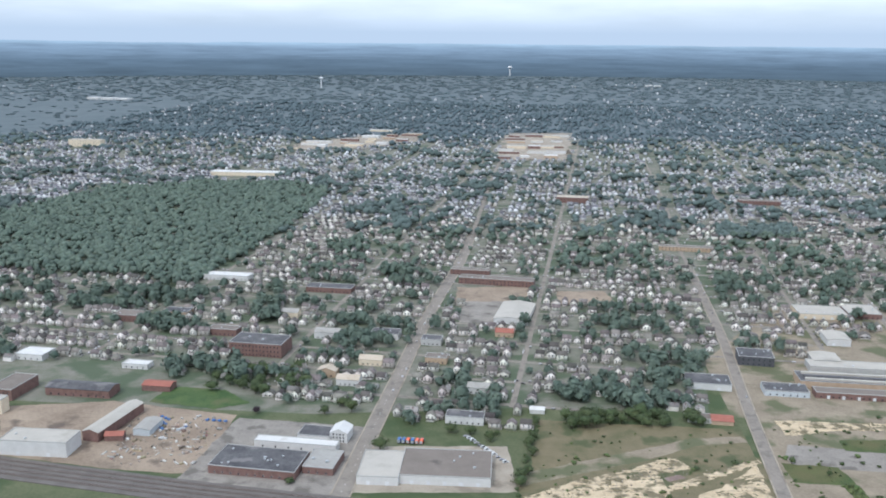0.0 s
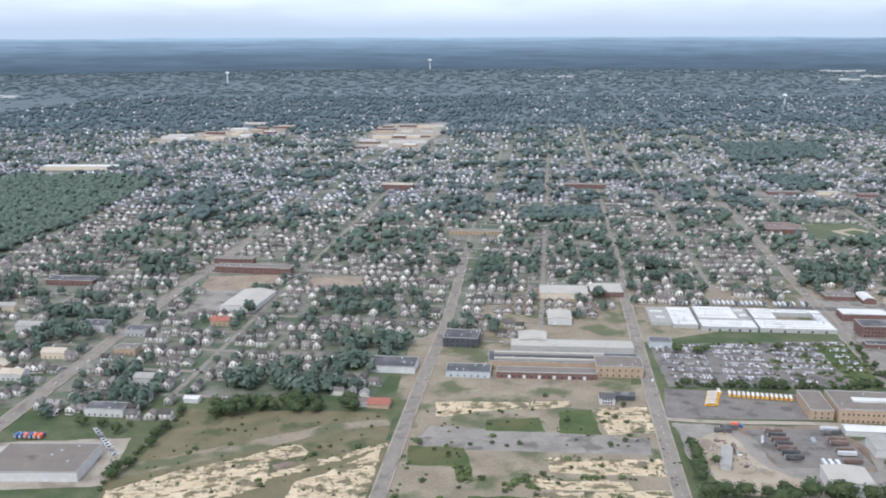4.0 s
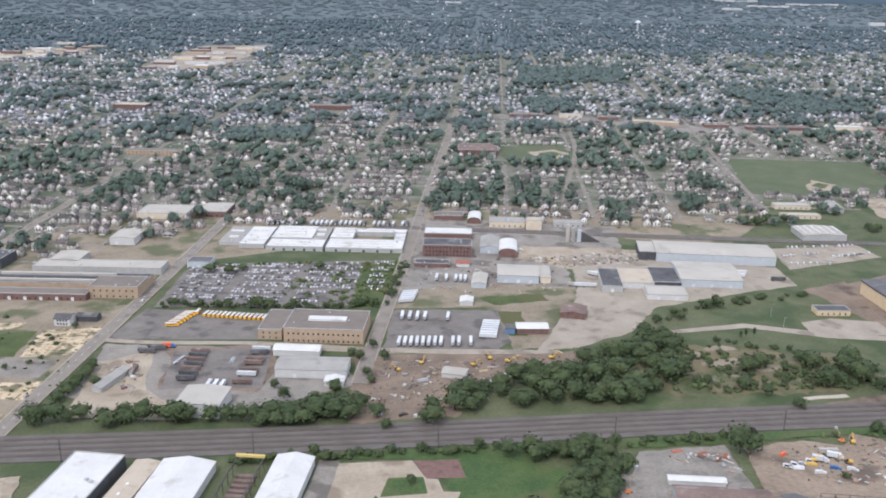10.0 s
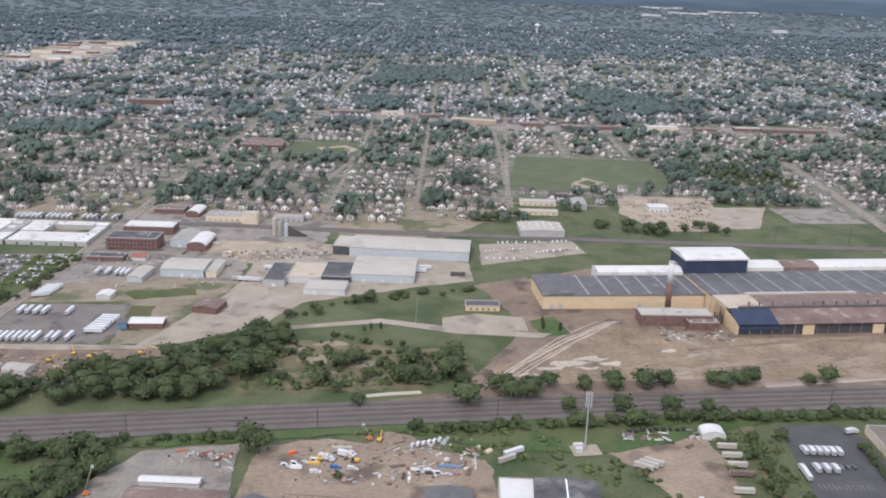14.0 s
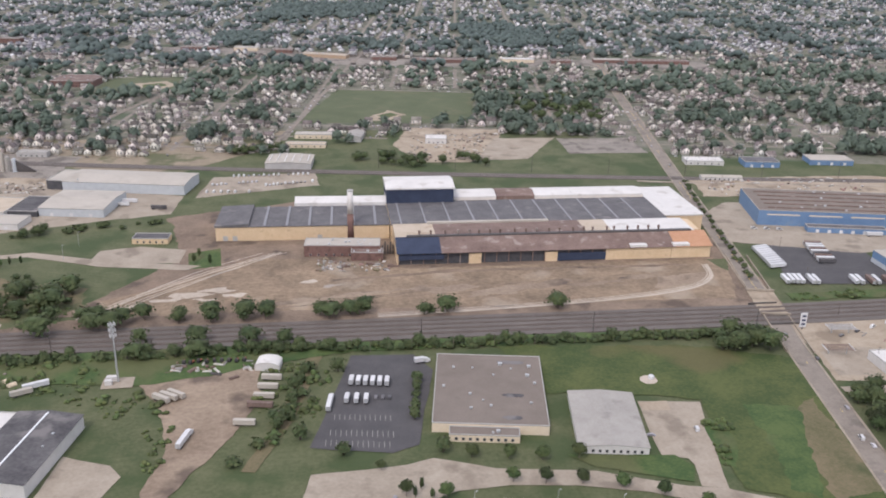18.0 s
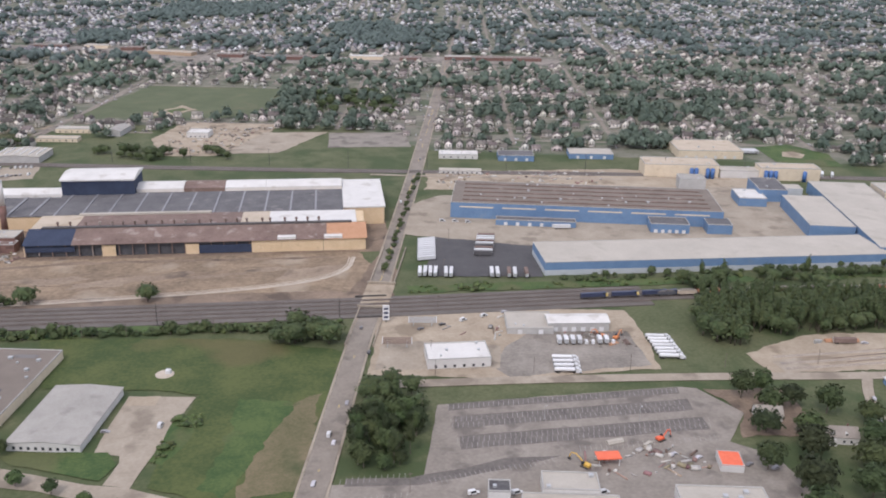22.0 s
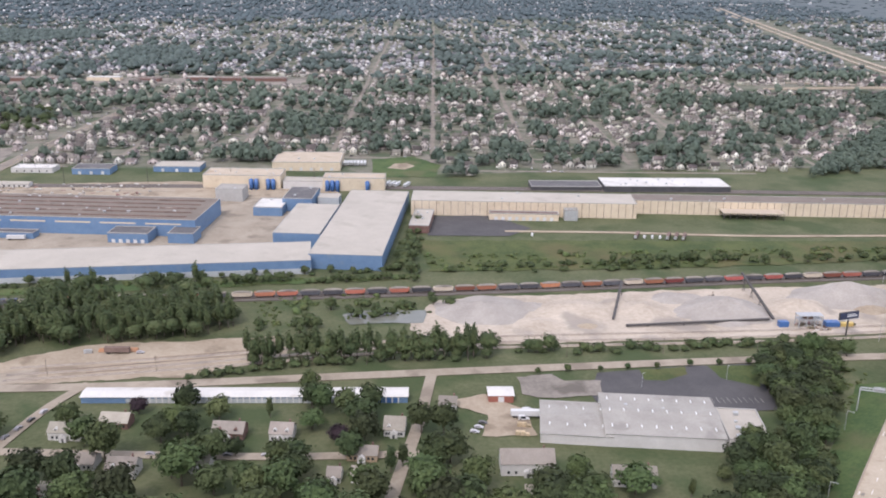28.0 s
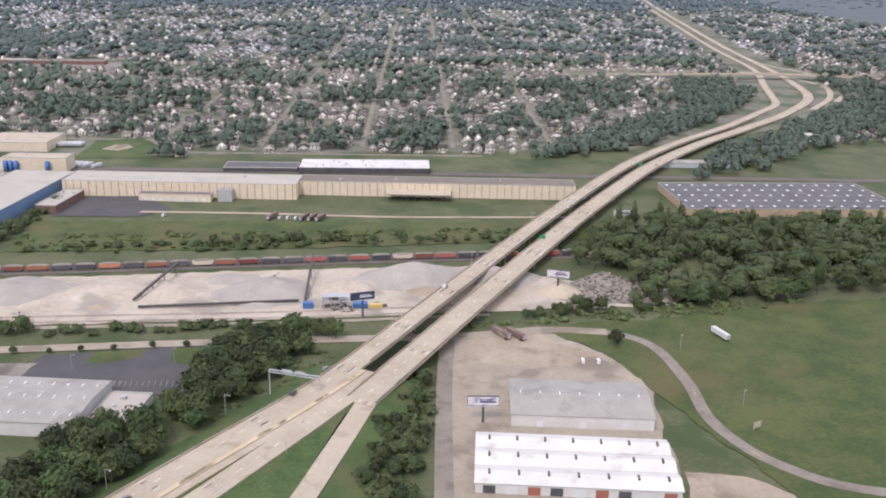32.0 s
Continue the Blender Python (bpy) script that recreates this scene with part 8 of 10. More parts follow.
while row_v < 5000:
    far_row = row_v > 2300
    u = -2100.0
    while u < 3700:
        u += 12.5 + town_rng.uniform(-0.6, 0.8) + (4.5 if far_row else 0) + (6 if row_v > 3300 else 0)
        for side in (-1, 1):
            v = row_v + side * 17 + town_rng.uniform(-1.5, 1.5)
            x, y = town(u, v)
            if x < -0.66 * y - 150 or x > 2340 + 0.86 * y or y < np.interp(x, EDGE_X, EDGE_Y) or y > 4900:
                continue
            if abs(grid_of(x, y)[1] - 1172) < 22 and u > 540:
                continue
            gap = min(abs(u - s) for s in STREETS_U)
            if open_ground(x, y) or (x > 2400 and highway_near(x, y, 48)):
                continue
            wooded = any(inside(x, y, c) for c in WOODS)
            dense = 0.9 if y < 2000 else 0.86 if y < 2700 else 0.66 if y < 3300 else 0.1 if x < 900 else 0.3
            if x > 1900:
                dense *= 0.92
            if any(inside(x, y, c) for c in SPARSE):
                dense *= 0.2
            leafy = min(1, max(0, 0.4 + 1.2 * noise.noise((x * 0.006, y * 0.009, 2)) + 0.9 * noise.noise((x * 0.016, y * 0.022, 6)) + (0.05 if x > 1850 else 0)))
            if any(inside(x, y, c) for c in SPARSE):
                leafy = 0.1
            if not wooded and gap > 9 and not on_road(x, y, 4) and clear_of(x, y, 4) and town_rng.random() < dense * (1.0 - 0.62 * leafy):
                k = town_rng.choice((0, 0, 1, 1, 2, 3, 4)) if x < 1800 else town_rng.choice((0, 1, 3, 3, 4))
                turn = radians(GRID) + (0 if side < 0 else math.pi) + (math.pi / 2 if town_rng.random() < 0.38 else 0)
                s = town_rng.uniform(0.85, 1.12)
                if y < 1420 and len(near_houses) < 42 and town_rng.random() < 0.55:
                    near_houses.append((x, y, k, turn, s))
                else:
                    house_rows.append((x, y, 0, turn, s, s * town_rng.uniform(0.9, 1.1), k))
            for back, chance in ((12, 0.1 + 0.6 * leafy), (-12, 0.04 + 0.3 * leafy * leafy), (2, 0.5 * leafy ** 3), (7, 0.3 * leafy ** 2)):
                tx, ty = town(u + town_rng.uniform(-4, 4), v + side * back + town_rng.uniform(-3, 3))
                if wooded:
                    chance = 0.5
                if min(abs(grid_of(tx, ty)[0] - q) for q in STREETS_U) < 6.5 and not wooded:
                    continue
                if town_rng.random() < chance * (0.85 if y < 1700 else 0.62 if y < 2350 else 0.5) + (0.14 if y > 3000 else 0) and clear_of(tx, ty, 3) and not on_road(tx, ty, 0) and not open_ground(tx, ty):
                    s = town_rng.uniform(0.9, 1.45) * (0.85 + 0.5 * leafy) if not wooded else town_rng.uniform(1.0, 1.5)
                    row = (tx, ty, 0, town_rng.uniform(0, 6.28), s * (1.45 if y > 2350 else 1.12 if y > 1600 else 1), s * town_rng.uniform(0.85, 1.2), town_rng.randrange(4))
                    (wood_rows if wooded and inside(x, y, WOODS[0]) else mid_rows if ty < 1320 else tree_rows if ty < 1600 else canopy_rows).append(row)
    row_v += 62 if row_v < 2600 else 74
for u0, u1, v0 in ((-176, -60, 772), (-176, -60, 806), (-176, -66, 838), (-330, -236, 800), (-330, -232, 835), (-400, -236, 868)):
    u = u0
    while u < u1:
        u += town_rng.uniform(12, 17)
        x, y = town(u, v0 + town_rng.uniform(-4, 4))
        if clear_of(x, y, 2) and not on_road(x, y, 5) and town_rng.random() < 0.8:
            house_rows.append((x, y, 0, radians(GRID) + town_rng.choice((0, math.pi, math.pi / 2)), 0.95, town_rng.uniform(0.85, 1.05), town_rng.choice((0, 1, 2, 3, 4))))
        x, y = town(u + town_rng.uniform(-5, 5), v0 + town_rng.choice((-13, 13)) + town_rng.uniform(-3, 3))
        if clear_of(x, y, 2) and not on_road(x, y, 3) and town_rng.random() < 0.55:
            s = town_rng.uniform(0.8, 1.25)
            mid_rows.append((x, y, 0, town_rng.uniform(0, 6.28), s, s, town_rng.randrange(4)))
for poly in WOODS:
    xs, ys = [p[0] for p in poly], [p[1] for p in poly]
    for _ in range(int((max(xs) - min(xs)) * (max(ys) - min(ys)) / 150)):
        x, y = town_rng.uniform(min(xs), max(xs)), town_rng.uniform(min(ys), max(ys))
        if inside(x, y, poly) and x > -0.56 * y - 120 and not (x > 2400 and highway_near(x, y, 40)):
            s = town_rng.uniform(0.9, 1.5)
            (wood_rows if poly is WOODS[0] else mid_rows if y < 1320 else tree_rows if y < 1600 else canopy_rows).append((x, y, 0, town_rng.uniform(0, 6.28), s, s * town_rng.uniform(0.9, 1.2), town_rng.randrange(4)))
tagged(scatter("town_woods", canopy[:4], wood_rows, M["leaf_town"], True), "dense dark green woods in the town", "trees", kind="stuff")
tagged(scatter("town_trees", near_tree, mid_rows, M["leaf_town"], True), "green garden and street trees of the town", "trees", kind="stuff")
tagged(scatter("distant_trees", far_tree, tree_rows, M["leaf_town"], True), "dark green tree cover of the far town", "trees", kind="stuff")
for _ in range(12000):
    y = 3300 + 5300 * town_rng.random() ** 1.1
    x = town_rng.uniform(-0.72 * y - 300, 2600 + 0.95 * y)
    if town_rng.random() < (0.35 if y < 4900 else 1.0) and noise.noise((x * 0.0016, y * 0.0016, 7)) > -0.95 and not open_ground(x, y):
        s = town_rng.uniform(1.5, 2.7) * (1 + (y - 3300) / 3300)
        canopy_rows.append((x, y, -1, town_rng.uniform(0, 6.28), s * 1.15, 0.6 * town_rng.uniform(0.85, 1.2) * (1 + (y - 3300) / 9000), town_rng.randrange(4)))
for _ in range(1600):
    x, y = town_rng.uniform(4200, 7200), town_rng.uniform(1700, 3700)
    if x > 2330 + 0.84 * y:
        canopy_rows.append((x, y, -1, town_rng.uniform(0, 6.28), town_rng.uniform(1.5, 2.8), town_rng.uniform(0.8, 1.3), town_rng.randrange(4)))
for _ in range(900):
    y = 3600 + 4200 * town_rng.random() ** 1.3
    x = town_rng.uniform(-0.5 * y, 1900 + 0.75 * y)
    if noise.noise((x * 0.002, y * 0.002, 3)) > (0.28 if x < 900 else 0.05):
        s = town_rng.uniform(0.9, 1.7)
        house_rows.append((x, y, 0, radians(GRID), s, s * 0.8, 5 + town_rng.randrange(3)))
canopy_rows = [r[:6] + (r[6] + (4 if r[1] > 2350 else 0),) for r in canopy_rows]
# farther trees take the more strongly haze-tinted leaves
tagged(scatter("far_woods", canopy, [r for r in canopy_rows if r[1] + 260 * math.sin(9 * r[3]) >= 3000], M["leaf_woods"], True), "woods of the far country tinted blue for haze", "trees", kind="stuff")
tagged(scatter("far_canopy", canopy, [r for r in canopy_rows if r[1] + 260 * math.sin(9 * r[3]) < 3000], M["leaf_far"], True), "dark tree cover between the far houses, tinted for haze", "trees", kind="stuff")
house_rows = [r[:6] + (r[6] + 5 if r[1] > 1900 and r[6] < 5 else r[6],) for r in house_rows]
house_rows = [r[:6] + (min(r[6], 9),) for r in house_rows]
near_rows, house_rows = [r for r in house_rows if r[1] < 1750], [r for r in house_rows if r[1] >= 1750]
tagged(scatter("town_house_walls", [h[0] for h in HOUSES], near_rows, M["siding_town"]), "clapboard walls of the town houses", "houses", kind="stuff")
tagged(scatter("town_house_roofs", [h[1] for h in HOUSES], near_rows, M["shingle_town"]), "grey and brown shingle roofs of the town houses", "houses", kind="stuff")
panes = []
for w, d, h, rise, cross in SIZES:
    holes = bmesh.new()
    for z in ((0.46, 0.62), (0.72, 0.9)) if h > 4 else ((0.3, 0.7),):
        for x in (-0.3, 0.12):
            for y in (-d / 2 - 0.06, d / 2 + 0.06):
                holes.faces.new([holes.verts.new((w * a, y, h * b)) for a, b in ((x, z[0]), (x + 0.17, z[0]), (x + 0.17, z[1]), (x, z[1]))])
        for y in (-0.32, 0.14):
            for x in (-w / 2 - 0.06, w / 2 + 0.06):
                holes.faces.new([holes.verts.new((x, d * y + a, h * b)) for a, b in ((0, z[0]), (1.3, z[0]), (1.3, z[1]), (0, z[1]))])
    panes.append(template(holes))
tagged(scatter("town_house_windows", panes, [r for r in near_rows if r[1] < 1550 and r[6] < 5], M["glass"]), "dark sash windows of the town houses", "windows", kind="stuff")
tagged(scatter("distant_house_walls", [h[0] for h in HOUSES], house_rows, M["siding_far"]), "pale haze-tinted walls of many small distant houses", "houses", kind="stuff")
tagged(scatter("distant_house_roofs", [h[1] for h in HOUSES], house_rows, M["shingle_far"]), "grey and brown roofs of distant houses, tinted for haze", "houses", kind="stuff")
bm = bmesh.new()
for u in STREETS_U:
    if u in (-200, 160, 376, 605, 1505):
        continue
    pts = [town(u, v) for v in np.arange(700, 3300, 60.0)]
    pts = [p for p in pts if p[1] > np.interp(p[0], EDGE_X, EDGE_Y) and -0.56 * p[1] - 60 < p[0] < 2340 + 0.86 * p[1] and not any(inside(*p, c) for c in WOODS) and not open_ground(*p) and not (p[0] > 2400 and highway_near(*p, 45))]
    for a, b in zip(pts, pts[1:]):
        if math.dist(a, b) < 70:
            d = Vector((b[0] - a[0], b[1] - a[1], 0)).normalized()
            n = Vector((d.y, -d.x, 0)) * 3.0
            q = [Vector((*a, 0.14)) - n, Vector((*b, 0.14)) - n, Vector((*b, 0.14)) + n, Vector((*a, 0.14)) + n]
            bm.faces.new([bm.verts.new(p) for p in q[::-1]])
for row in range(640, 4600, 62):
    if row > 2600:
        break
    pts = [town(u, row) for u in np.arange(-1500, 3600, 40.0)]
    pts = [p for p in pts if p[1] > np.interp(p[0], EDGE_X, EDGE_Y) and -0.56 * p[1] - 60 < p[0] < 2340 + 0.86 * p[1] and not any(inside(*p, c) for c in WOODS) and not open_ground(*p) and not (p[0] > 2400 and highway_near(*p, 45))]
    for a, b in zip(pts, pts[1:]):
        if math.dist(a, b) < 45:
            d = Vector((b[0] - a[0], b[1] - a[1], 0)).normalized()
            n = Vector((d.y, -d.x, 0)) * 3.2
            q = [Vector((*a, 0.12)) - n, Vector((*b, 0.12)) - n, Vector((*b, 0.12)) + n, Vector((*a, 0.12)) + n]
            bm.faces.new([bm.verts.new(p) for p in q[::-1]])
tagged(part("road_town_streets", bm, M["road"]), "grid of narrow town streets", "road", kind="structure")


parked = []
for u in STREETS_U:
    for v in np.arange(720, 2300, 7.0):
        if town_rng.random() < 0.2:
            x, y = town(u + town_rng.choice((-3.4, 3.4)), v)
            if np.interp(x, EDGE_X, EDGE_Y) < y and -500 < x < 2350 and not any(inside(x, y, c) for c in WOODS) and not open_ground(x, y):
                parked.append((x, y, 0.16, radians(GRID + 90), 1.0, town_rng.uniform(0.9, 1.2), 0))
for row in range(640, 1900, 62):
    for u in np.arange(-600, 2500, 7.0):
        if town_rng.random() < 0.16:
            x, y = town(u, row + town_rng.choice((-3.6, 3.6)))
            if np.interp(x, EDGE_X, EDGE_Y) < y and -500 < x < 2350 and clear_of(x, y, 0) and not any(inside(x, y, c) for c in WOODS) and not open_ground(x, y):
                parked.append((x, y, 0.16, radians(GRID), 1.0, town_rng.uniform(0.9, 1.2), 0))
car_shape = boxes((-2.2, 2.2, -0.85, 0.85, 0.3, 0.95), (-1.2, 1.5, -0.75, 0.75, 0.95, 1.5))
tagged(scatter("street_cars", [template(car_shape)], parked, M["junk_paint"]), "small cars parked along the town streets", "cars", kind="stuff")


def house_kind(w, d, h, rise, cross, label):
    t = thing("house", label, "house", 0, 0, -900, 0, "houses of the town")
    part("wall", gable_body(w, d, h, "y", rise), M["siding"], t)
    part("roof", prism(bmesh.new(), [(-w / 2 - 0.4, h - 0.2), (0, h + rise + 0.05), (w / 2 + 0.4, h - 0.2), (w / 2 + 0.4, h), (0, h + rise + 0.3), (-w / 2 - 0.4, h)], -d / 2 - 0.4, d / 2 + 0.4), M["shingle"], t)
    porch = part("porch", boxes((-w * 0.42, w * 0.42, -d / 2 - 2.2, -d / 2, 0, 0.4), (-w * 0.42, -w * 0.38, -d / 2 - 2.2, -d / 2 - 2, 0.4, h * 0.42), (w * 0.38, w * 0.42, -d / 2 - 2.2, -d / 2 - 2, 0.4, h * 0.42)), M["white_paint"], t)
    part("porch_roof", boxes((-w * 0.46, w * 0.46, -d / 2 - 2.6, -d / 2, h * 0.42, h * 0.5)), M["shingle"], porch)
    part("chimney", boxes((w * 0.18, w * 0.18 + 0.7, d * 0.1, d * 0.1 + 0.7, h, h + rise + 0.9)), M["brick"], t)
    if h > 4:
        part("upper_window", boxes((-w * 0.25, -w * 0.1, -d / 2 - 0.06, -d / 2 + 0.02, h * 0.62, h * 0.86), (w * 0.1, w * 0.25, -d / 2 - 0.06, -d / 2 + 0.02, h * 0.62, h * 0.86)), M["glass"], t, "pair of dark sash windows")
    return t


NEAR_HOUSE = [house_kind(7.4, 11, 5.6, 3.0, 0, "narrow two-storey clapboard house with gable roof"), house_kind(8.2, 10, 5.2, 2.8, 1, "pale two-storey house with porch and gable"), house_kind(7.0, 12, 6.0, 3.2, 0, "tall narrow house with grey shingle gable roof"), house_kind(11.5, 8.5, 3.2, 2.4, 0, "low single-storey house with shingle roof"), house_kind(9, 9, 5.6, 2.4, 1, "square two-storey house with porch")]
for x, y, k, turn, s in near_houses:
    copy_thing(NEAR_HOUSE[k], pose(x, y, ground_z(x, y), 0, 0, math.degrees(turn))).scale = (s, s, s)


def cottage(x, y, w, d, h, r, wall, label, dormers=2):
    """A nearer house with dormers, gabled porch and windows."""
    t = thing("house", label, "house", x, y, ground_z(x, y), r, "houses of the southern neighbourhood")
    rise = d * 0.36
    part("wall", gable_body(w, d, h, "x", rise), M[wall], t)
    part("roof", prism(bmesh.new(), [(-d / 2 - 0.4, h - 0.2), (0, h + rise + 0.05), (d / 2 + 0.4, h - 0.2), (d / 2 + 0.4, h), (0, h + rise + 0.3), (-d / 2 - 0.4, h)], -w / 2 - 0.4, w / 2 + 0.4, "x"), M["shingle_pale"], t)
    for k in range(dormers):
        c = -w * 0.26 + w * 0.52 * k / max(1, dormers - 1)
        dm = part("dormer", prism(bmesh.new(), [(c - 0.9, h), (c + 0.9, h), (c + 0.9, h + 1.5), (c, h + 2.2), (c - 0.9, h + 1.5)], -d * 0.42, -d * 0.1), M[wall], t)
        part("pane", boxes((c - 0.5, c + 0.5, -d * 0.42 - 0.06, -d * 0.42 + 0.02, h + 0.4, h + 1.4)), M["glass"], dm)
    pw = part("porch", prism(bmesh.new(), [(-1.8, 0), (1.8, 0), (1.8, 2.6), (0, 4.0), (-1.8, 2.6)], -d / 2 - 1.8, -d / 2), M["white_wall"], t, "white gabled porch")
    part("door", boxes((-0.5, 0.5, -d / 2 - 1.87, -d / 2 - 1.78, 0, 2.1)), M["dark_wall"], pw)
    part("chimney", boxes((w * 0.3, w * 0.3 + 0.8, 0.3, 1.1, h, h + rise + 1.3)), M["brick"], t)
    for c in (-0.36, -0.22, 0.22, 0.36):
        part("window", boxes((w * c - 0.55, w * c + 0.55, -d / 2 - 0.07, -d / 2 + 0.02, 1.0, 2.4)), M["glass"], t)
    return t


for x, y, w, d, h, r, wall, label, n in (
    (1908, 322, 15, 9, 3.4, -14, "grey_block", "grey-roofed cottage beside large trees", 1), (1928, 312, 13, 10, 4.6, -14, "white_wall", "cream house with tan roof and dormers", 2),
    (1973, 338, 15, 10, 4.2, -14, "brick", "red brick cottage with two dormers", 2), (1998, 333, 11, 10, 4.2, -14, "white_wall", "white cottage with two dormers", 2),
    (2020, 292, 6, 8, 3.2, -14, "white_wall", "small white garage house", 0), (2032, 290, 9, 8, 3.4, -14, "white_wall", "small white house with grey roof", 0),
    (2034, 308, 14, 8, 3.4, -14, "tan_brick", "brown-roofed house behind trees", 0), (2052, 330, 10, 12, 3.6, -14, "white_wall", "pale house at the street corner", 1),
    (2106, 286, 24, 12, 6.0, -9, "white_wall", "long white house with grey-green roof among trees", 0), (2106, 262, 14, 8, 3.6, -14, "white_wall", "long low house behind trees", 0),
    (1918, 358, 14, 9, 3.6, -14, "brick", "brick house behind the storage row", 0), (1810, 366, 14, 9, 4.0, -14, "white_wall", "pale house under trees", 1),
    (1832, 342, 26, 10, 4.2, -14, "white_wall", "long terraced house with pale roof", 3), (1860, 322, 12, 10, 4.0, -14, "white_wall", "white house at the bend", 1),
    (1897, 350, 16, 9, 4.2, -14, "white_wall", "white house with tan roof", 2), (2150, 268, 19, 10, 4.4, -14, "white_wall", "long white house with grey roof", 0),
    (1900, 298, 13, 9, 3.8, -14, "brick", "brick house among trees", 1), (1960, 312, 12, 9, 3.8, -14, "white_wall", "white house by the lane", 1),
    (2185, 238, 9, 8, 3.4, -14, "grey_block", "small grey house among trees", 0), (2082, 350, 9, 8, 3.4, -14, "white_wall", "small white house beside the drive", 0),
):
    cottage(x, y, w, d, h, r, wall, label, n)


# ---- vehicles ----
def wheels(parent, xs, half, r=0.5, name="wheel"):
    groups = [[xs[0]]]
    for x in xs[1:]:
        if x - groups[-1][-1] < 2.2:
            groups[-1].append(x)
        else:
            groups.append([x])
    for some in groups:
        bm = bmesh.new()
        for x in some:
            tube(bm, (x, -half, r), (x, half, r), r, sides=8)
        part(name, bm, M["rubber"], parent, "black tyres of one bogie" if len(some) > 1 else "black tyres of one axle")


def trailer_kind(name, label, body, length=14.5, cab=None):
    t = thing(name, label, "trailer" if not cab else "truck", 0, 0, -900, 0, "parked trailers")
    l = length / 2
    b = part("box_body", boxes((-l, l, -1.3, 1.3, 1.15, 4.0)), M[body], t)
    part("rear_door", boxes((-l - 0.06, -l + 0.02, -1.2, 1.2, 1.25, 3.9)), M["galvanised"], b, "pale rear roll door")
    part("underframe", boxes((-l + 0.3, l - 0.3, -0.5, 0.5, 0.85, 1.15)), M["dark_metal"], t)
    wheels(t, (-l + 1.6, -l + 2.9), 1.25)
    if cab:
        part("cab", prism(bmesh.new(), [(l + 0.4, 0.6), (l + 3.8, 0.6), (l + 3.8, 1.9), (l + 2.6, 2.1), (l + 2.2, 3.2), (l + 0.4, 3.4)], -1.2, 1.2), M[cab], t, "tractor cab")
        wheels(t, (l - 1.0, l + 0.2, l + 3.0), 1.2)
    return t


def car_kind(name, label, paint, length=4.6, tall=1.45, van=False):
    t = thing(name, label, "car", 0, 0, -900, 0, "parked cars")
    l, z = length / 2, tall
    side = [(-l, 0.35), (l, 0.35), (l, 0.8), (l * 0.55, 0.95), (l * 0.25, z), (-l * (0.95 if van else 0.6), z), (-l, 0.95)]
    b = part("body", prism(bmesh.new(), side, -0.9, 0.9), M[paint], t)
    part("side_glass", boxes((-l * 0.62, l * 0.3, -0.92, 0.92, 0.98, z - 0.12)), M["glass"], b, "dark side glass")
    wheels(t, (-l * 0.62, l * 0.62), 0.92, 0.34)
    return t


def bus_kind():
    t = thing("school_bus", "yellow school bus with white roof", "bus", 0, 0, -900, 0, "school buses in the yard")
    b = part("body", prism(bmesh.new(), [(-5.6, 0.6), (5.8, 0.6), (5.8, 1.6), (4.4, 1.8), (4.2, 3.0), (-5.6, 3.0)], -1.25, 1.25), M["bus_yellow"], t)
    part("roof", boxes((-5.6, 3.9, -1.1, 1.1, 2.98, 3.12)), M["white_paint"], b, "white roof")
    part("side_glass", boxes((-5.2, 4.0, -1.28, 1.28, 2.0, 2.6)), M["glass"], b)
    wheels(t, (-3.4, 4.2), 1.25)
    return t


def tanker_kind():
    t = thing("tank_truck", "white tank truck parked in row", "truck", 0, 0, -900, 0, "parked tank trucks")
    part("tank", tube(bmesh.new(), (-7, 0, 2.3), (5, 0, 2.3), 1.2, sides=14), M["white_paint"], t, smooth=False)
    part("underframe", boxes((-7, 5.5, -0.5, 0.5, 0.8, 1.2)), M["dark_metal"], t)
    part("cab", prism(bmesh.new(), [(5.6, 0.6), (9, 0.6), (9, 1.9), (7.9, 2.1), (7.5, 3.1), (5.6, 3.3)], -1.2, 1.2), M["white_paint"], t)
    wheels(t, (-5.6, -4.3, 4.6, 8.2), 1.25)
    return t


def hopper_kind(mat, label):
    t = thing("hopper_car", label, "rail car", 0, 0, -900, 0, "hopper cars of the train")
    part("body", prism(bmesh.new(), [(-6.8, 1.9), (-5.2, 1.0), (5.2, 1.0), (6.8, 1.9), (6.8, 3.6), (-6.8, 3.6)], -1.5, 1.5), M[mat], t)
    part("load", prism(bmesh.new(), [(-6.4, 3.5), (6.4, 3.5), (4.5, 4.2), (0, 4.4), (-4.5, 4.2)], -1.3, 1.3), M["gravel_grey"], t, "heap of brown-grey stone")
    wheels(t, (-5.4, 5.4), 0.9, 0.5, "wheelset")
    return t


def loco_kind():
    t = thing("locomotive", "dark blue diesel locomotive", "locomotive", 0, 0, -900, 0, "locomotives of the train")
    b = part("hood", boxes((-10, 5.5, -1.1, 1.1, 1.5, 4.3)), M["sign_dark"], t)
    part("cab", boxes((5.5, 8, -1.5, 1.5, 1.5, 4.6)), M["sign_dark"], t)
    part("cab_glass", boxes((5.9, 8.05, -1.53, 1.53, 3.3, 4.2)), M["glass"], b)
    part("nose", boxes((8, 10, -1.0, 1.0, 1.5, 3.2)), M["paint_yellow"], t, "yellow nose")
    part("frame", boxes((-10.6, 10.6, -1.5, 1.5, 1.1, 1.5)), M["dark_metal"], t)
    wheels(t, (-7.5, -5.5, 5.5, 7.5), 0.9, 0.52, "wheelset")
    return t


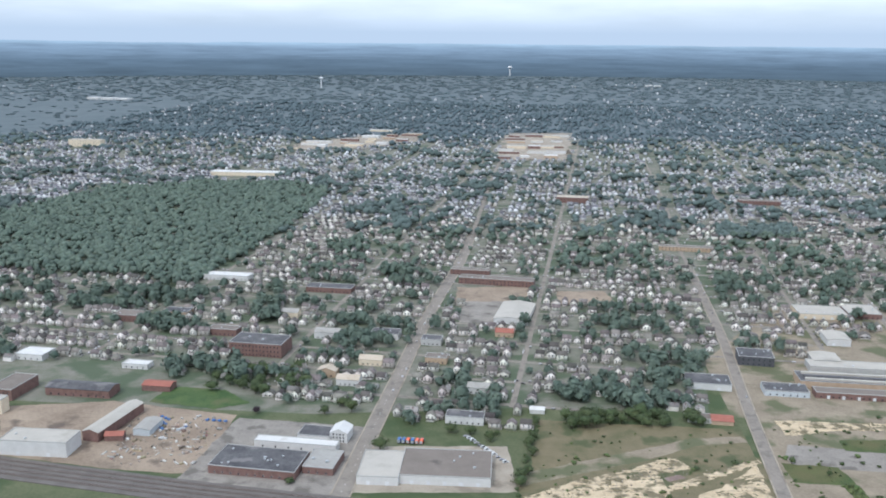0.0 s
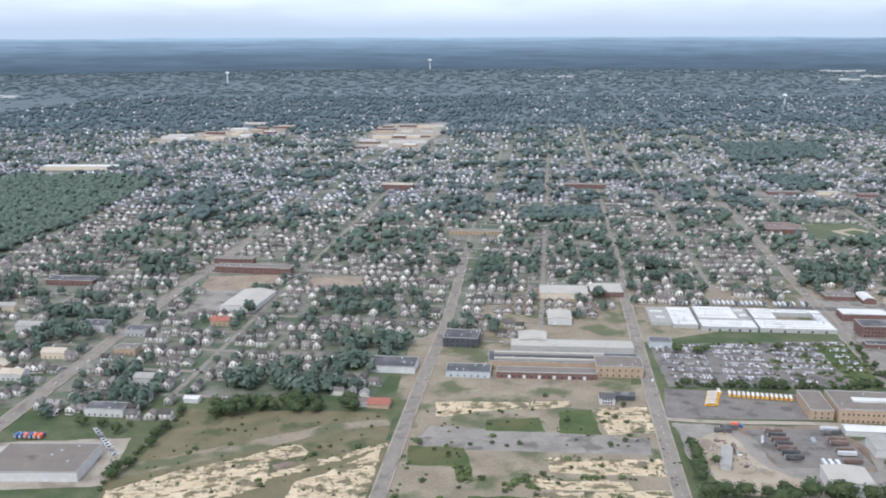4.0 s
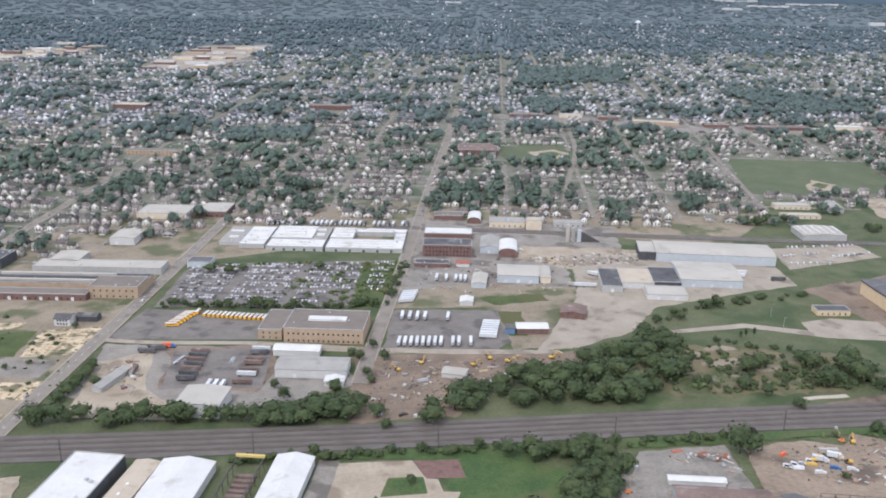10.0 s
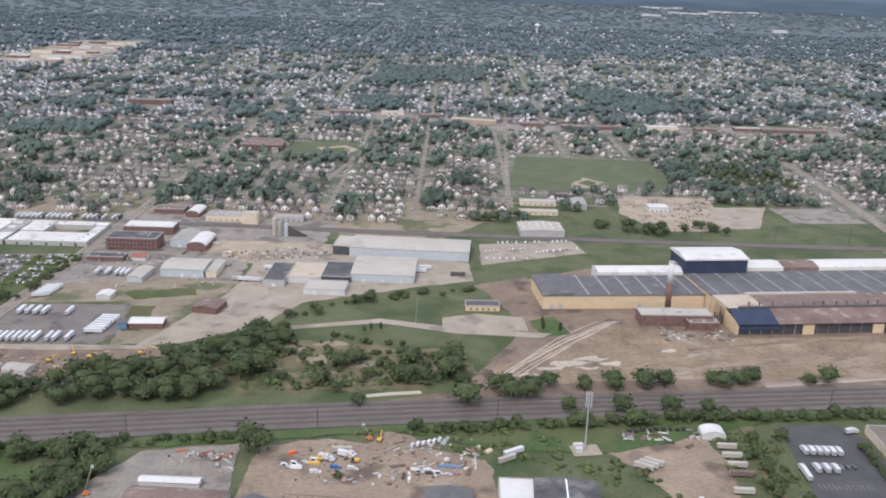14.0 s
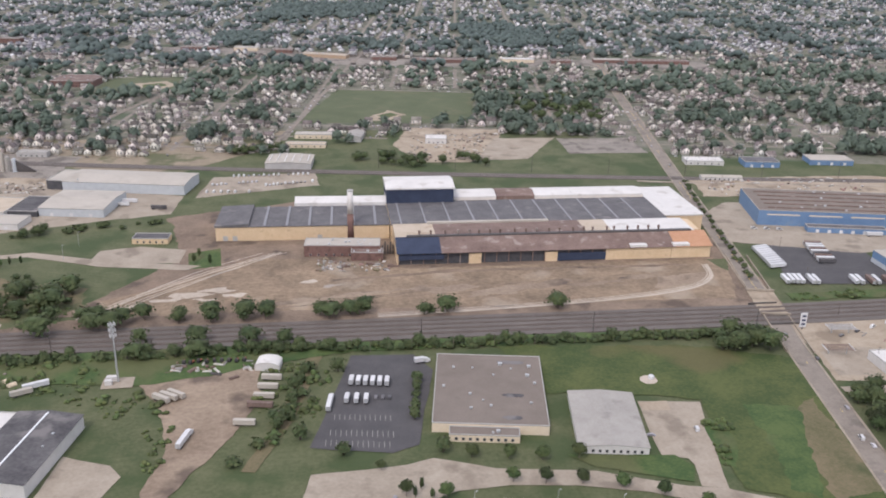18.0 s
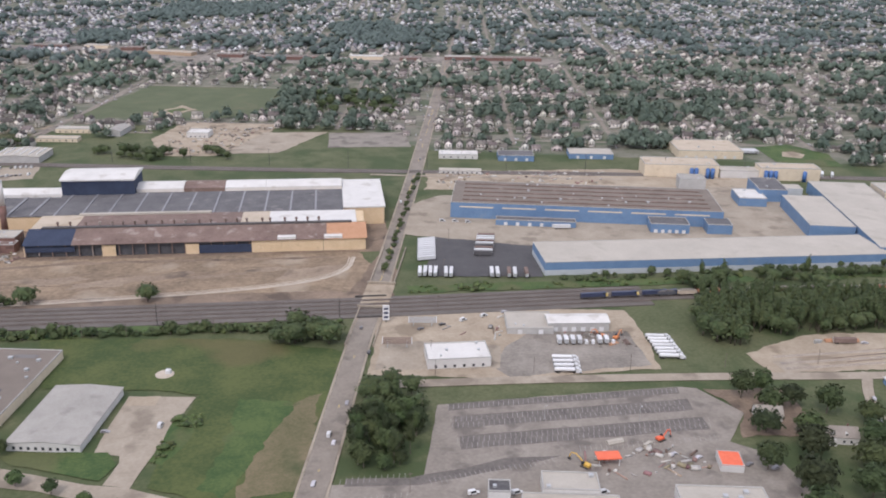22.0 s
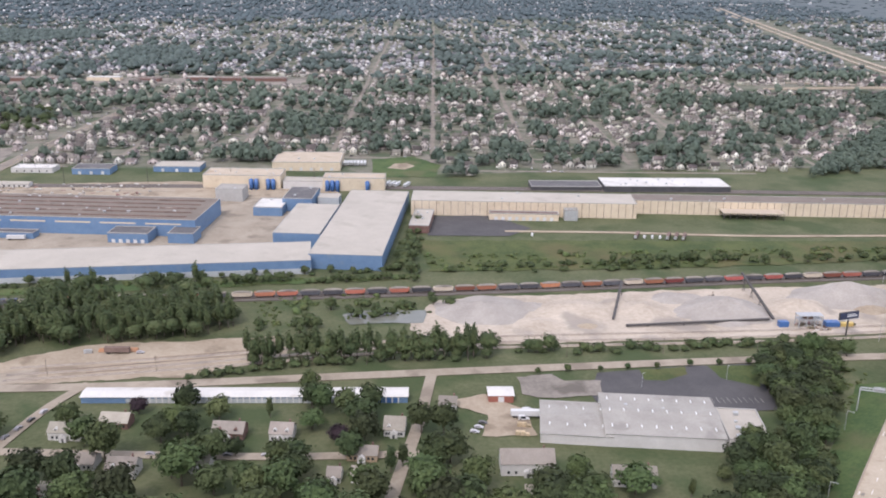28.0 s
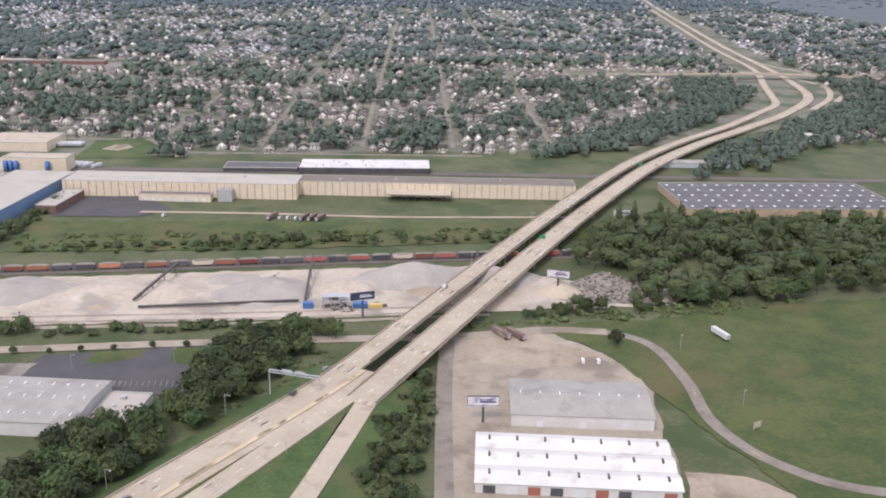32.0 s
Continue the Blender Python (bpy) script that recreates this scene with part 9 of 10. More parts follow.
V = {
    "trailer": trailer_kind("semi_trailer", "white box semi-trailer parked in the yard", "white_paint"),
    "dark": trailer_kind("semi_trailer", "dark-sided semi-trailer parked in the yard", "dark_roof"),
    "tan": trailer_kind("flat_trailer", "rusty brown flat-sided trailer", "rust_roof"),
    "semi": trailer_kind("semi_truck", "white semi truck with box trailer", "white_paint", 14.5, "white_paint"),
    "box": trailer_kind("box_truck", "white box delivery truck", "white_paint", 6.5, "white_paint"),
    "redbox": trailer_kind("box_truck", "red and blue box truck", "red_bright", 6.0, "blue_bright"),
    "bluebox": trailer_kind("box_truck", "blue box truck with white cab", "blue_bright", 6.0, "white_paint"),
    "container": trailer_kind("storage_trailer", "pale green-white storage trailer", "pale_roof", 12),
    "car": car_kind("car", "small car on the asphalt surface", "car_paint"),
    "van": car_kind("van", "white delivery van on the asphalt", "white_paint", 5.6, 2.3, True),
    "bus": bus_kind(), "tanker": tanker_kind(),
    "hop_red": hopper_kind("hopper_rust", "rust-red hopper car loaded with stone"), "hop_dark": hopper_kind("hopper_dark", "dark grey hopper car loaded with stone"), "hop_tan": hopper_kind("hopper_tan", "tan hopper car loaded with stone"), "loco": loco_kind(),
}
park_rng = random.Random(31)


def park(kind, x, y, turn, z=None):
    return copy_thing(V[kind], pose(x, y, ground_z(x, y) if z is None else z, 0, 0, turn + park_rng.uniform(-1.5, 1.5)))


def park_row(kind, x0, y0, x1, y1, n, turn, skip=0.0):
    for k in range(n):
        if park_rng.random() >= skip:
            f = k / max(1, n - 1)
            park(kind if isinstance(kind, str) else park_rng.choice(kind), x0 + (x1 - x0) * f, y0 + (y1 - y0) * f, turn)


UP, ACROSS = 80, -10
park_row("bus", 592, 792, 644, 778, 14, UP - 8)
park_row("bus", 566, 768, 578, 795, 7, ACROSS + 8)
park("bus", 584, 798, UP)
park_row("trailer", 757, 713, 816, 708, 13, UP, 0.1)
park_row("trailer", 764, 771, 804, 765, 7, UP, 0.15)
park_row("trailer", 832, 718, 840, 748, 7, ACROSS, 0.0)
park_row("trailer", 770, 808, 776, 830, 5, ACROSS + 18, 0.0)
park_row("trailer", 806, 872, 834, 866, 7, UP, 0.1)
park_row(["trailer", "trailer", "dark"], 628, 1084, 792, 1064, 30, UP, 0.18)
park_row(["tan", "dark"], 594, 658, 598, 708, 7, ACROSS, 0.1)
park_row(["trailer", "tan", "dark"], 636, 648, 646, 708, 10, ACROSS, 0.1)
park_row("trailer", 612, 644, 622, 642, 3, UP)
park_row(["dark", "redbox"], 556, 712, 570, 722, 3, ACROSS)
park("tan", 553, 676, 82)
park_row("car", 582, 690, 586, 700, 4, 40)
park_row("box", 1305, 477, 1326, 473, 6, UP)
park_row("box", 1301, 456, 1312, 454, 3, UP)
park_row("car", 1318, 458, 1326, 457, 3, UP)
park("semi", 1291, 452, UP)
park("semi", 1213, 424, UP - 6)
park_row("container", 1196, 470, 1204, 474, 3, -38)
park_row("container", 1258, 488, 1254, 466, 3, ACROSS)
park("tan", 1252, 456, ACROSS)
park("container", 1244, 438, ACROSS)
park_row("trailer", 1668, 668, 1662, 626, 10, ACROSS + 18)
park_row(["trailer", "dark", "tan"], 1719, 672, 1708, 630, 9, ACROSS, 0.05)
park_row("trailer", 1653, 598, 1676, 593, 7, UP, 0.1)
park_row(["trailer", "trailer", "tan"], 1702, 590, 1732, 585, 8, UP, 0.15)
park_row("tanker", 1720, 446, 1717, 430, 4, ACROSS)
park_row("tanker", 1788, 468, 1786, 440, 7, ACROSS, 0.1)
park_row(["van", "box"], 1724, 469, 1758, 465, 9, UP)
park_row(["van", "van", "car"], 1212, 944, 1290, 946, 16, UP, 0.1)
park_row(["van", "car"], 1192, 914, 1236, 922, 11, UP, 0.15)
park_row(["van", "car"], 1246, 908, 1294, 918, 13, UP, 0.1)
park_row("van", 1188, 890, 1230, 886, 7, UP, 0.1)
park_row(["redbox", "bluebox"], -36, 738, -16, 736, 6, UP)
park_row(["car", "van"], 24, 752, 56, 700, 12, 20, 0.2)
park_row(["car", "box", "van"], 984, 496, 1024, 506, 8, -30, 0.1)
park("container", 1018, 509, -8)
park_row(["car", "car", "van"], 1062, 512, 1080, 518, 6, 60)
park_row(["container", "trailer"], 1116, 488, 1122, 496, 2, 25)
park_row(["car", "van"], 1056, 482, 1078, 476, 5, -10, 0.1)
park_row("container", 896, 866, 902, 868, 2, ACROSS)
park_row(["trailer", "container"], 938, 840, 952, 836, 3, ACROSS)
park_row("trailer", 968, 872, 974, 866, 3, ACROSS)
park("dark", 1148, 838, ACROSS)
park_row("trailer", 1112, 852, 1118, 862, 2, ACROSS)
park_row(["tan", "van"], 2296, 622, 2334, 612, 7, UP - 20)
park("van", 2210, 640, 70)
park("trailer", 2542, 341, 97)
park_row("tan", 2418, 362, 2426, 359, 2, 115)
park_row("van", 2452, 322, 2460, 320, 2, 80)
park_row("trailer", 2102, 838, 2130, 826, 7, UP - 20, 0.1)
park_row("trailer", 2072, 938, 2098, 934, 8, UP)
park_row(["semi", "van"], 1690, 720, 1712, 714, 3, ACROSS)
park("trailer", 1790, 688, ACROSS)
park_row("van", 1885, 800, 1935, 790, 12, UP, 0.1)
park_row(["car", "van"], 1640, 500, 1700, 520, 5, 30)
park_row(["car", "tan"], 1905, 445, 1918, 443, 2, ACROSS)
park_row(["van", "semi", "car"], 2117, 330, 2122, 340, 5, ACROSS, 0.0)
park_row("car", 2090, 322, 2096, 330, 3, -20)
park_row("car", 1864, 344, 1880, 376, 5, 65)
park_row("car", 1885, 336, 1990, 316, 7, ACROSS, 0.2)
park_row("car", 1745, 338, 1790, 320, 5, 30)
park_row(["car", "van"], 1640, 320, 1700, 312, 4, 10)
park("van", 1490, 400, UP)
park("car", 1463, 398, ACROSS)
park("box", 1349, 498, ACROSS + 20)
park_row("car", 1292, 352, 1318, 360, 5, 70)
for x, y, k in ((1567, 337, "car"), (1578, 371, "car"), (1576, 379, "van"), (1587, 410, "car"), (1602, 506, "car"), (1644, 669, "car"), (1660, 780, "van"), (1604, 470, "car"), (1700, 940, "car"), (1750, 1170, "car"), (486, 640, "car"), (530, 830, "van"), (575, 1080, "car"), (-40, 900, "car"), (-20, 1080, "van"), (310, 850, "car"), (760, 830, "car")):
    park(k, x, y, UP - 2, STREET + 0.03)
for x, y, z, k in ((2233, 222, 6.3, "car"), (2299, 296, 7.75, "car"), (2316, 319, 8.2, "car"), (2398, 422, 8.5, "van"), (2536, 590, 8.5, "car"), (2680, 735, 8.1, "car"), (2560, 616, 8.5, "car")):
    park(k, x, y, 54, z)
for s in range(62):
    f = 1776 + 15.2 * s
    for a, b in zip(rail_line, rail_line[1:]):
        if a.x <= f < b.x:
            y = a.y + (b.y - a.y) * (f - a.x) / (b.x - a.x) - 2.6
            kind = "loco" if s < 3 else ("hop_red", "hop_dark", "hop_red", "hop_dark", "hop_dark", "hop_tan")[(s * 7 + s // 3) % 6]
            if kind == "loco":
                f += 7.5 * (s - 1)
            park(kind, f, y, math.degrees(math.atan2(b.y - a.y, b.x - a.x)), RAIL_Z + 0.32)

# the breaker's yard: hundreds of cars
car_shape = template(prism(bmesh.new(), [(-2.2, 0.3), (2.2, 0.3), (2.2, 0.85), (1.2, 0.95), (0.6, 1.45), (-1.2, 1.45), (-2.2, 0.95)], -0.9, 0.9))
junk = []
yard = [(560, 934), (768, 930), (744, 812), (552, 822)]
for u in np.arange(380, 640, 3.1):
    for v in np.arange(880, 1080, 6.4):
        x, y = town(u + park_rng.uniform(-0.3, 0.3), v + park_rng.uniform(-0.5, 0.5))
        aisle = (v - 880) % 19.2 > 13 or (u - 380) % 62 < 8
        if inside(x, y, yard) and not aisle and park_rng.random() < 0.82 and y > 842 - 60 * (x < 690):
            junk.append((x, y, ground_z(x, y), radians(80) + park_rng.uniform(-0.2, 0.2), 1, 1, 0))
tagged(scatter("scrap_cars", [car_shape], junk, M["junk_paint"]), "rows of scrapped cars in the breaker's yard", "cars", kind="stuff")

# broken slabs of the cleared factories
slab_v, slab_t = [], []
for poly in PADS:
    xs, ys = [p[0] for p in poly], [p[1] for p in poly]
    for x in np.arange(min(xs), max(xs), 4.2):
        for y in np.arange(min(ys), max(ys), 5.4):
            keep = noise.noise((x * 0.045, y * 0.07, 4)) + 0.4 * noise.noise((x * 0.2, y * 0.25, 8))
            if inside(x, y, poly) and keep > -0.05 and park_rng.random() < 0.85:
                z, n = ground_z(x, y), len(slab_v)
                w, d = park_rng.uniform(1.2, 3.4), park_rng.uniform(1.0, 3.0)
                for sx, sy in ((-1, -1), (1, -1), (1, 1), (-1, 1)):
                    p = (x + sx * w * park_rng.uniform(0.8, 1.25), y + sy * d * park_rng.uniform(0.8, 1.25))
                    slab_v += [(*p, z - 0.1), (*p, z + 0.16 + 0.05 * park_rng.random())]
                for i in range(4):
                    a, b = n + 2 * i, n + 2 * ((i + 1) % 4)
                    slab_t += [(a, b, b + 1), (a, b + 1, a + 1)]
                slab_t += [(n + 1, n + 3, n + 5), (n + 1, n + 5, n + 7)]
gap_v, gap_t = [], []
for poly in PADS:
    xs, ys = [p[0] for p in poly], [p[1] for p in poly]
    for _ in range(int((max(xs) - min(xs)) * (max(ys) - min(ys)) / 28)):
        x, y = park_rng.uniform(min(xs), max(xs)), park_rng.uniform(min(ys), max(ys))
        if inside(x, y, poly) and noise.noise((x * 0.06, y * 0.09, 4)) < 0.1:
            w, d = park_rng.uniform(1.0, 6.0), park_rng.uniform(0.5, 1.5)
            if park_rng.random() < 0.25:
                w, d = 0.7, w
            z, n, turn = ground_z(x, y) + 0.02 + 0.03 * park_rng.random(), len(gap_v), -0.12 + park_rng.uniform(-0.08, 0.08) + (0.5 if x < 280 else 0)
            for k in range(8):
                a = 0.785 * k + 0.39
                u, v = w * math.copysign(abs(math.cos(a)) ** 0.5, math.cos(a)) * park_rng.uniform(0.7, 1.2), d * math.copysign(abs(math.sin(a)) ** 0.5, math.sin(a)) * park_rng.uniform(0.7, 1.2)
                gap_v.append((x + u * math.cos(turn) - v * math.sin(turn), y + u * math.sin(turn) + v * math.cos(turn), z))
            gap_t += [(n, n + k, n + k + 1) for k in range(1, 7)]
tagged(joined("weedy_gaps", gap_v, gap_t, M["dry_grass"]), "weedy earth showing between the floor slabs", "ground", kind="stuff")
tagged(joined("broken_slabs", slab_v, slab_t, M["slab"]), "bleached broken concrete floor slabs", "rubble", kind="stuff")

# heaps of rubble, stacks and parts in the yards
rubble_shape = [template(lobes(bmesh.new(), 80 + k, 1, 0.1, 0.4, 0.5, 0.9, 1, 0.9)) for k in range(3)]
heaps = []
for poly, n, s in (([(725, 600), (820, 605), (840, 660), (740, 680)], 260, 0.9), ([(2480, 405), (2491, 443), (2515, 458), (2543, 418), (2525, 397)], 700, 1.2), ([(1400, 985), (1430, 1120), (1540, 1110), (1480, 985)], 170, 1.6), ([(905, 930), (1045, 945), (1040, 910), (950, 900)], 160, 1.3), ([(-280, 690), (-200, 690), (-200, 790), (-290, 790)], 170, 1.0), ([(1020, 480), (1100, 515), (1000, 520), (970, 500)], 120, 1.0), ([(1290, 680), (1345, 690), (1350, 670), (1300, 660)], 70, 0.8), ([(2270, 470), (2300, 490), (2290, 455), (2262, 450)], 130, 1.0), ([(1740, 480), (1775, 480), (1775, 455), (1745, 460)], 60, 0.7), ([(240, 690), (200, 700), (150, 690), (140, 660), (200, 660)], 90, 0.6)):
    xs, ys = [p[0] for p in poly], [p[1] for p in poly]
    for _ in range(n):
        x, y = park_rng.uniform(min(xs), max(xs)), park_rng.uniform(min(ys), max(ys))
        if inside(x, y, poly):
            k = s * park_rng.uniform(0.4, 1.5)
            heaps.append((x, y, ground_z(x, y) - 0.1, park_rng.uniform(0, 6), k, k * park_rng.uniform(0.5, 1.2), park_rng.randrange(3)))
tagged(scatter("rubble_heaps", rubble_shape, heaps, M["rock"]), "scattered stones, rubble and scrap in the yards", "rubble", kind="stuff")
blue = [(x, y, ground_z(x, y), park_rng.uniform(0, 3), 2.4, 1.6, k % 3) for k, (x, y) in enumerate((-262 + 4 * (i % 3), 790 - 3.5 * i) for i in range(9))] + [(-218 + 6 * i, 783 - i, 0.2, i, 2.6, 1.5, i % 3) for i in range(4)] + [(-234, 768, 0.2, 0, 2, 1.4, 0)]
tagged(scatter("tarpaulins", rubble_shape, blue, M["blue_bright"]), "bright blue tarpaulins over stored goods", "tarpaulin", kind="stuff")


# ---- stone yard ----
def stone_pile(x, y, rx, ry, h, seed, mat):
    bm = bmesh.new()
    n, rings = 40, 9
    grid = []
    for j in range(rings + 1):
        f = j / rings
        ring = []
        for i in range(n):
            a = 2 * math.pi * i / n
            k = f * (1 + 0.22 * noise.noise((math.cos(a) * 1.5, math.sin(a) * 1.5, seed)))
            top = h * (1 - f) * (1 + 0.15 * noise.noise((k * 5 * math.cos(a), k * 5 * math.sin(a), seed + 4)))
            ring.append(bm.verts.new((rx * k * math.cos(a), ry * k * math.sin(a), top - 0.2)))
            if j == 0:
                break
        grid.append(ring)
    for i in range(n):
        bm.faces.new((grid[0][0], grid[1][i], grid[1][(i + 1) % n]))
        for j in range(1, rings):
            bm.faces.new((grid[j][i], grid[j + 1][i], grid[j + 1][(i + 1) % n], grid[j][(i + 1) % n]))
    ob = part("gravel_heap", bm, mat)
    ob.matrix_basis = pose(x, y, ground_z(x, y))
    return tagged(ob, "cone-shaped heap of pale crushed stone", "stone pile", "stone piles of the quarry yard")


for k, (x, y, rx, ry, h, mat) in enumerate(((2290, 452, 34, 26, 10, "gravel_pile"), (2385, 464, 44, 24, 12, "gravel_pile"), (2340, 450, 26, 18, 7, "gravel_white"), (2130, 480, 34, 26, 6, "gravel_pile"), (2190, 470, 30, 20, 5, "gravel_white"), (2440, 455, 30, 20, 9, "gravel_pile"), (2235, 462, 22, 18, 5, "gravel_white"), (2474, 424, 14, 12, 9, "tan_roof"), (2160, 450, 20, 12, 3, "gravel_white"), (2266, 480, 18, 12, 4, "gravel_pile"))):
    stone_pile(x, y, rx, ry, h, k, M[mat])


def conveyor(x0, y0, z0, x1, y1, z1):
    t = thing("conveyor", "dark inclined belt conveyor on trestles", "conveyor", x0, y0, ground_z(x0, y0), 0, "conveyors of the stone yard")
    d = Vector((x1 - x0, y1 - y0, z1 - z0))
    side = Vector((d.y, -d.x, 0)).normalized() * 0.8
    bm = bmesh.new()
    v = [bm.verts.new(p) for p in (-side, side, side + d, d - side)]
    v = [q for q in v]
    w = [bm.verts.new(q.co + Vector((0, 0, 1.1))) for q in v]
    for i in range(4):
        bm.faces.new((v[i], v[(i + 1) % 4], w[(i + 1) % 4], w[i]))
    bm.faces.new(w)
    bm.faces.new(v[::-1])
    for q in bm.verts:
        q.co.z += z0
    bmesh.ops.recalc_face_normals(bm, faces=bm.faces[:])
    part("belt_frame", bm, M["dark_metal"], t)
    for f in (0.15, 0.4, 0.65, 0.9):
        p = d * f
        part("trestle", tube(tube(bmesh.new(), (*(p + side).xy, -0.1), (*p.xy, z0 + p.z), 0.2, sides=5), (*(p - side).xy, -0.1), (*p.xy, z0 + p.z), 0.2, sides=5), M["dark_metal"], t)
    return t


conveyor(2209, 448, 0.8, 2233, 496, 8)
conveyor(2312, 432, 0.8, 2321, 492, 11)
conveyor(2213, 436, 0.8, 2308, 430, 1.6)
rig = thing("crushing_plant", "steel crushing plant with blue hopper", "machine", 2330, 420, ground_z(2330, 420), -8)
for x in (-8, -3, 2, 7):
    for y in (-3, 3):
        part("post", boxes((x - 0.25, x + 0.25, y - 0.25, y + 0.25, -0.1, 8)), M["galvanised"], rig)
part("platform", boxes((-8.5, 7.5, -3.5, 3.5, 5, 5.3), (-8.5, 7.5, -3.5, 3.5, 7.9, 8.1)), M["galvanised"], rig)
part("hopper", boxes((-4, 1, -2, 2, 5.3, 7.6)), M["rust_roof"], rig)
part("blue_hopper", boxes((10, 19, -2.5, 2.5, 0, 3.2)), M["blue_bright"], rig, "bright blue feed hopper")
part("blue_hopper", boxes((-20, -14, -2, 2, 0, 3.5)), M["blue_bright"], rig, "bright blue feed hopper")
part("loader", boxes((20, 28, -2, 1, 0, 2.4)), M["paint_yellow"], rig, "yellow loading unit")


# ---- signs, poles and towers ----
def billboard(x, y, turn, mat, tall=12, wide=14.5, label="large billboard on a single dark post"):
    t = thing("billboard", label, "billboard", x, y, ground_z(x, y), turn, "billboards by the highway")
    part("post", tube(bmesh.new(), (0, 0, -0.3), (0, 0, tall), 0.55, sides=10), M["dark_metal"], t)
    b = part("board", boxes((-wide / 2, wide / 2, -0.5, 0.5, tall - 0.3, tall + 4.3)), M["dark_metal"], t)
    part("poster", boxes((-wide / 2 + 0.15, wide / 2 - 0.15, -0.56, -0.48, tall - 0.1, tall + 4.1)), M[mat], b, "printed poster face")
    part("poster_bar", boxes((-wide * 0.12, wide * 0.4, -0.6, -0.55, tall + 1.2, tall + 2.0), (-wide * 0.12, wide * 0.3, -0.6, -0.55, tall + 2.4, tall + 2.9)), M["white_paint" if mat == "sign_dark" else "sign_dark"], b, "line of unreadable lettering")
    part("catwalk", boxes((-wide / 2, wide / 2, -1.4, -0.6, tall - 0.6, tall - 0.45)), M["galvanised"], t)


billboard(2344, 402, 8, "sign_dark")
billboard(2471, 421, -25, "sign_light")
billboard(2384, 268, -10, "sign_light", 9)
billboard(2571, 559, -12, "sign_light", 10)
g = thing("sign_gantry", "steel highway sign gantry", "sign gantry", 2300, 304, 7.6, -27)
for x in (-13, 13):
    part("post", tube(bmesh.new(), (x, 0, -7.5), (x, 0, 6.5), 0.35, sides=8), M["galvanised"], g)
part("truss", boxes((-13, 13, -0.4, 0.4, 5.6, 5.9), (-13, 13, -0.4, 0.4, 6.9, 7.2)), M["galvanised"], g)
for k in range(14):
    part("brace", tube(bmesh.new(), (-13 + 1.86 * k, 0, 5.7), (-12 + 1.86 * k, 0, 7.1), 0.09, sides=5), M["galvanised"], g)
for x in (-4, 3):
    part("sign", boxes((x - 2.6, x + 2.6, 0.45, 0.6, 5.2, 8.0)), M["galvanised"], g, "grey back of a road sign")
for x, y in ((2488, 508), (2660, 730)):
    s = thing("road_sign", "green highway sign on posts", "road sign", x, y, 8.5, -38, "green road signs")
    part("post", boxes((-1.6, -1.4, -0.1, 0.1, -0.2, 2), (1.4, 1.6, -0.1, 0.1, -0.2, 2)), M["galvanised"], s)
    part("panel", boxes((-2.4, 2.4, -0.15, -0.05, 1.6, 4.0)), M["sign_green"], s)
fs = thing("field_sign", "weathered brown board on posts in the field", "sign", 2506, 239, ground_z(2506, 239), 20)
part("board", boxes((-2.4, 2.4, -0.15, 0.15, 1.6, 4.6)), M["tan_roof"], fs)
for x in (-2, 0, 2):
    part("post", boxes((x - 0.15, x + 0.15, -0.1, 0.1, -0.2, 1.7)), M["timber"], fs)


def pole(name, label, x, y, tall, mat, arm=0.0, turn=0, group="", base=None, r=0.18):
    z = ground_z(x, y) if base is None else base
    t = thing(name, label, "pole", x, y, z, turn, group)
    part("shaft", tube(bmesh.new(), (0, 0, -0.4), (0, 0, tall), r, r * 0.6, 7), M[mat], t)
    if arm:
        part("arm", boxes((-arm, arm, -0.1, 0.1, tall - 1.2, tall - 1.0)) if name == "utility_pole" else boxes((0, arm, -0.08, 0.08, tall - 0.2, tall)), M[mat], t)
        if name == "street_lamp":
            part("lamp_head", boxes((arm - 0.2, arm + 0.7, -0.2, 0.2, tall - 0.3, tall - 0.1)), M["galvanised"], t)


for k in range(13):
    x = 185 + 117 * k
    pole("utility_pole", "dark steel lineside pole with cross-arm", x, float(np.interp(x, [p[0] for p in RAIL], [p[1] for p in RAIL])) - 18.5, 16, "dark_metal", 1.6, 90, "lineside poles", r=0.3)
for k in range(13):
    x, y = town(1530 + 3 * k, 600 + 70 * k)
    pole("utility_pole", "brown timber utility pole", x, y, 11, "timber", 1.2, 0, "street poles")
for k in range(10):
    pole("utility_pole", "timber utility pole beside the railway", 1320 + 27 * k, 518 - k, 10, "timber", 1.2, 0, "railway poles")
for k in range(12):
    pole("utility_pole", "timber utility pole by the access road", 1640 + 58 * k, 437 - 4.2 * k, 10, "timber", 1.2, 80, "road poles")
for k in range(9):
    x, y = town(1180 + 85 * k, 1185)
    pole("utility_pole", "dark pole by the second railway", x, y, 18, "dark_metal", 2, 90, "second railway poles", r=0.3)
for k, (x, y, z) in enumerate(((2224, 236, 5.2), (2268, 290, 6.4), (2294, 246, 5.0), (2196, 200, 4.2), (2360, 392, 8.0), (2430, 486, 8.3), (2500, 575, 8.3))):
    pole("street_lamp", "tall grey highway lamp", x, y, 10, "galvanised", 2.5, -35, "highway lamps", z - 3 if k < 4 else 0.4, 0.16)
for x, y in ((1395, 346), (1425, 338), (1355, 350), (2190, 355), (2240, 356), (2512, 330), (2512, 262), (1690, 380), (1740, 372)):
    pole("street_lamp", "slender grey parking-lot lamp post", x, y, 8, "galvanised", 1.5, 40, "lot lamps", None, 0.13)
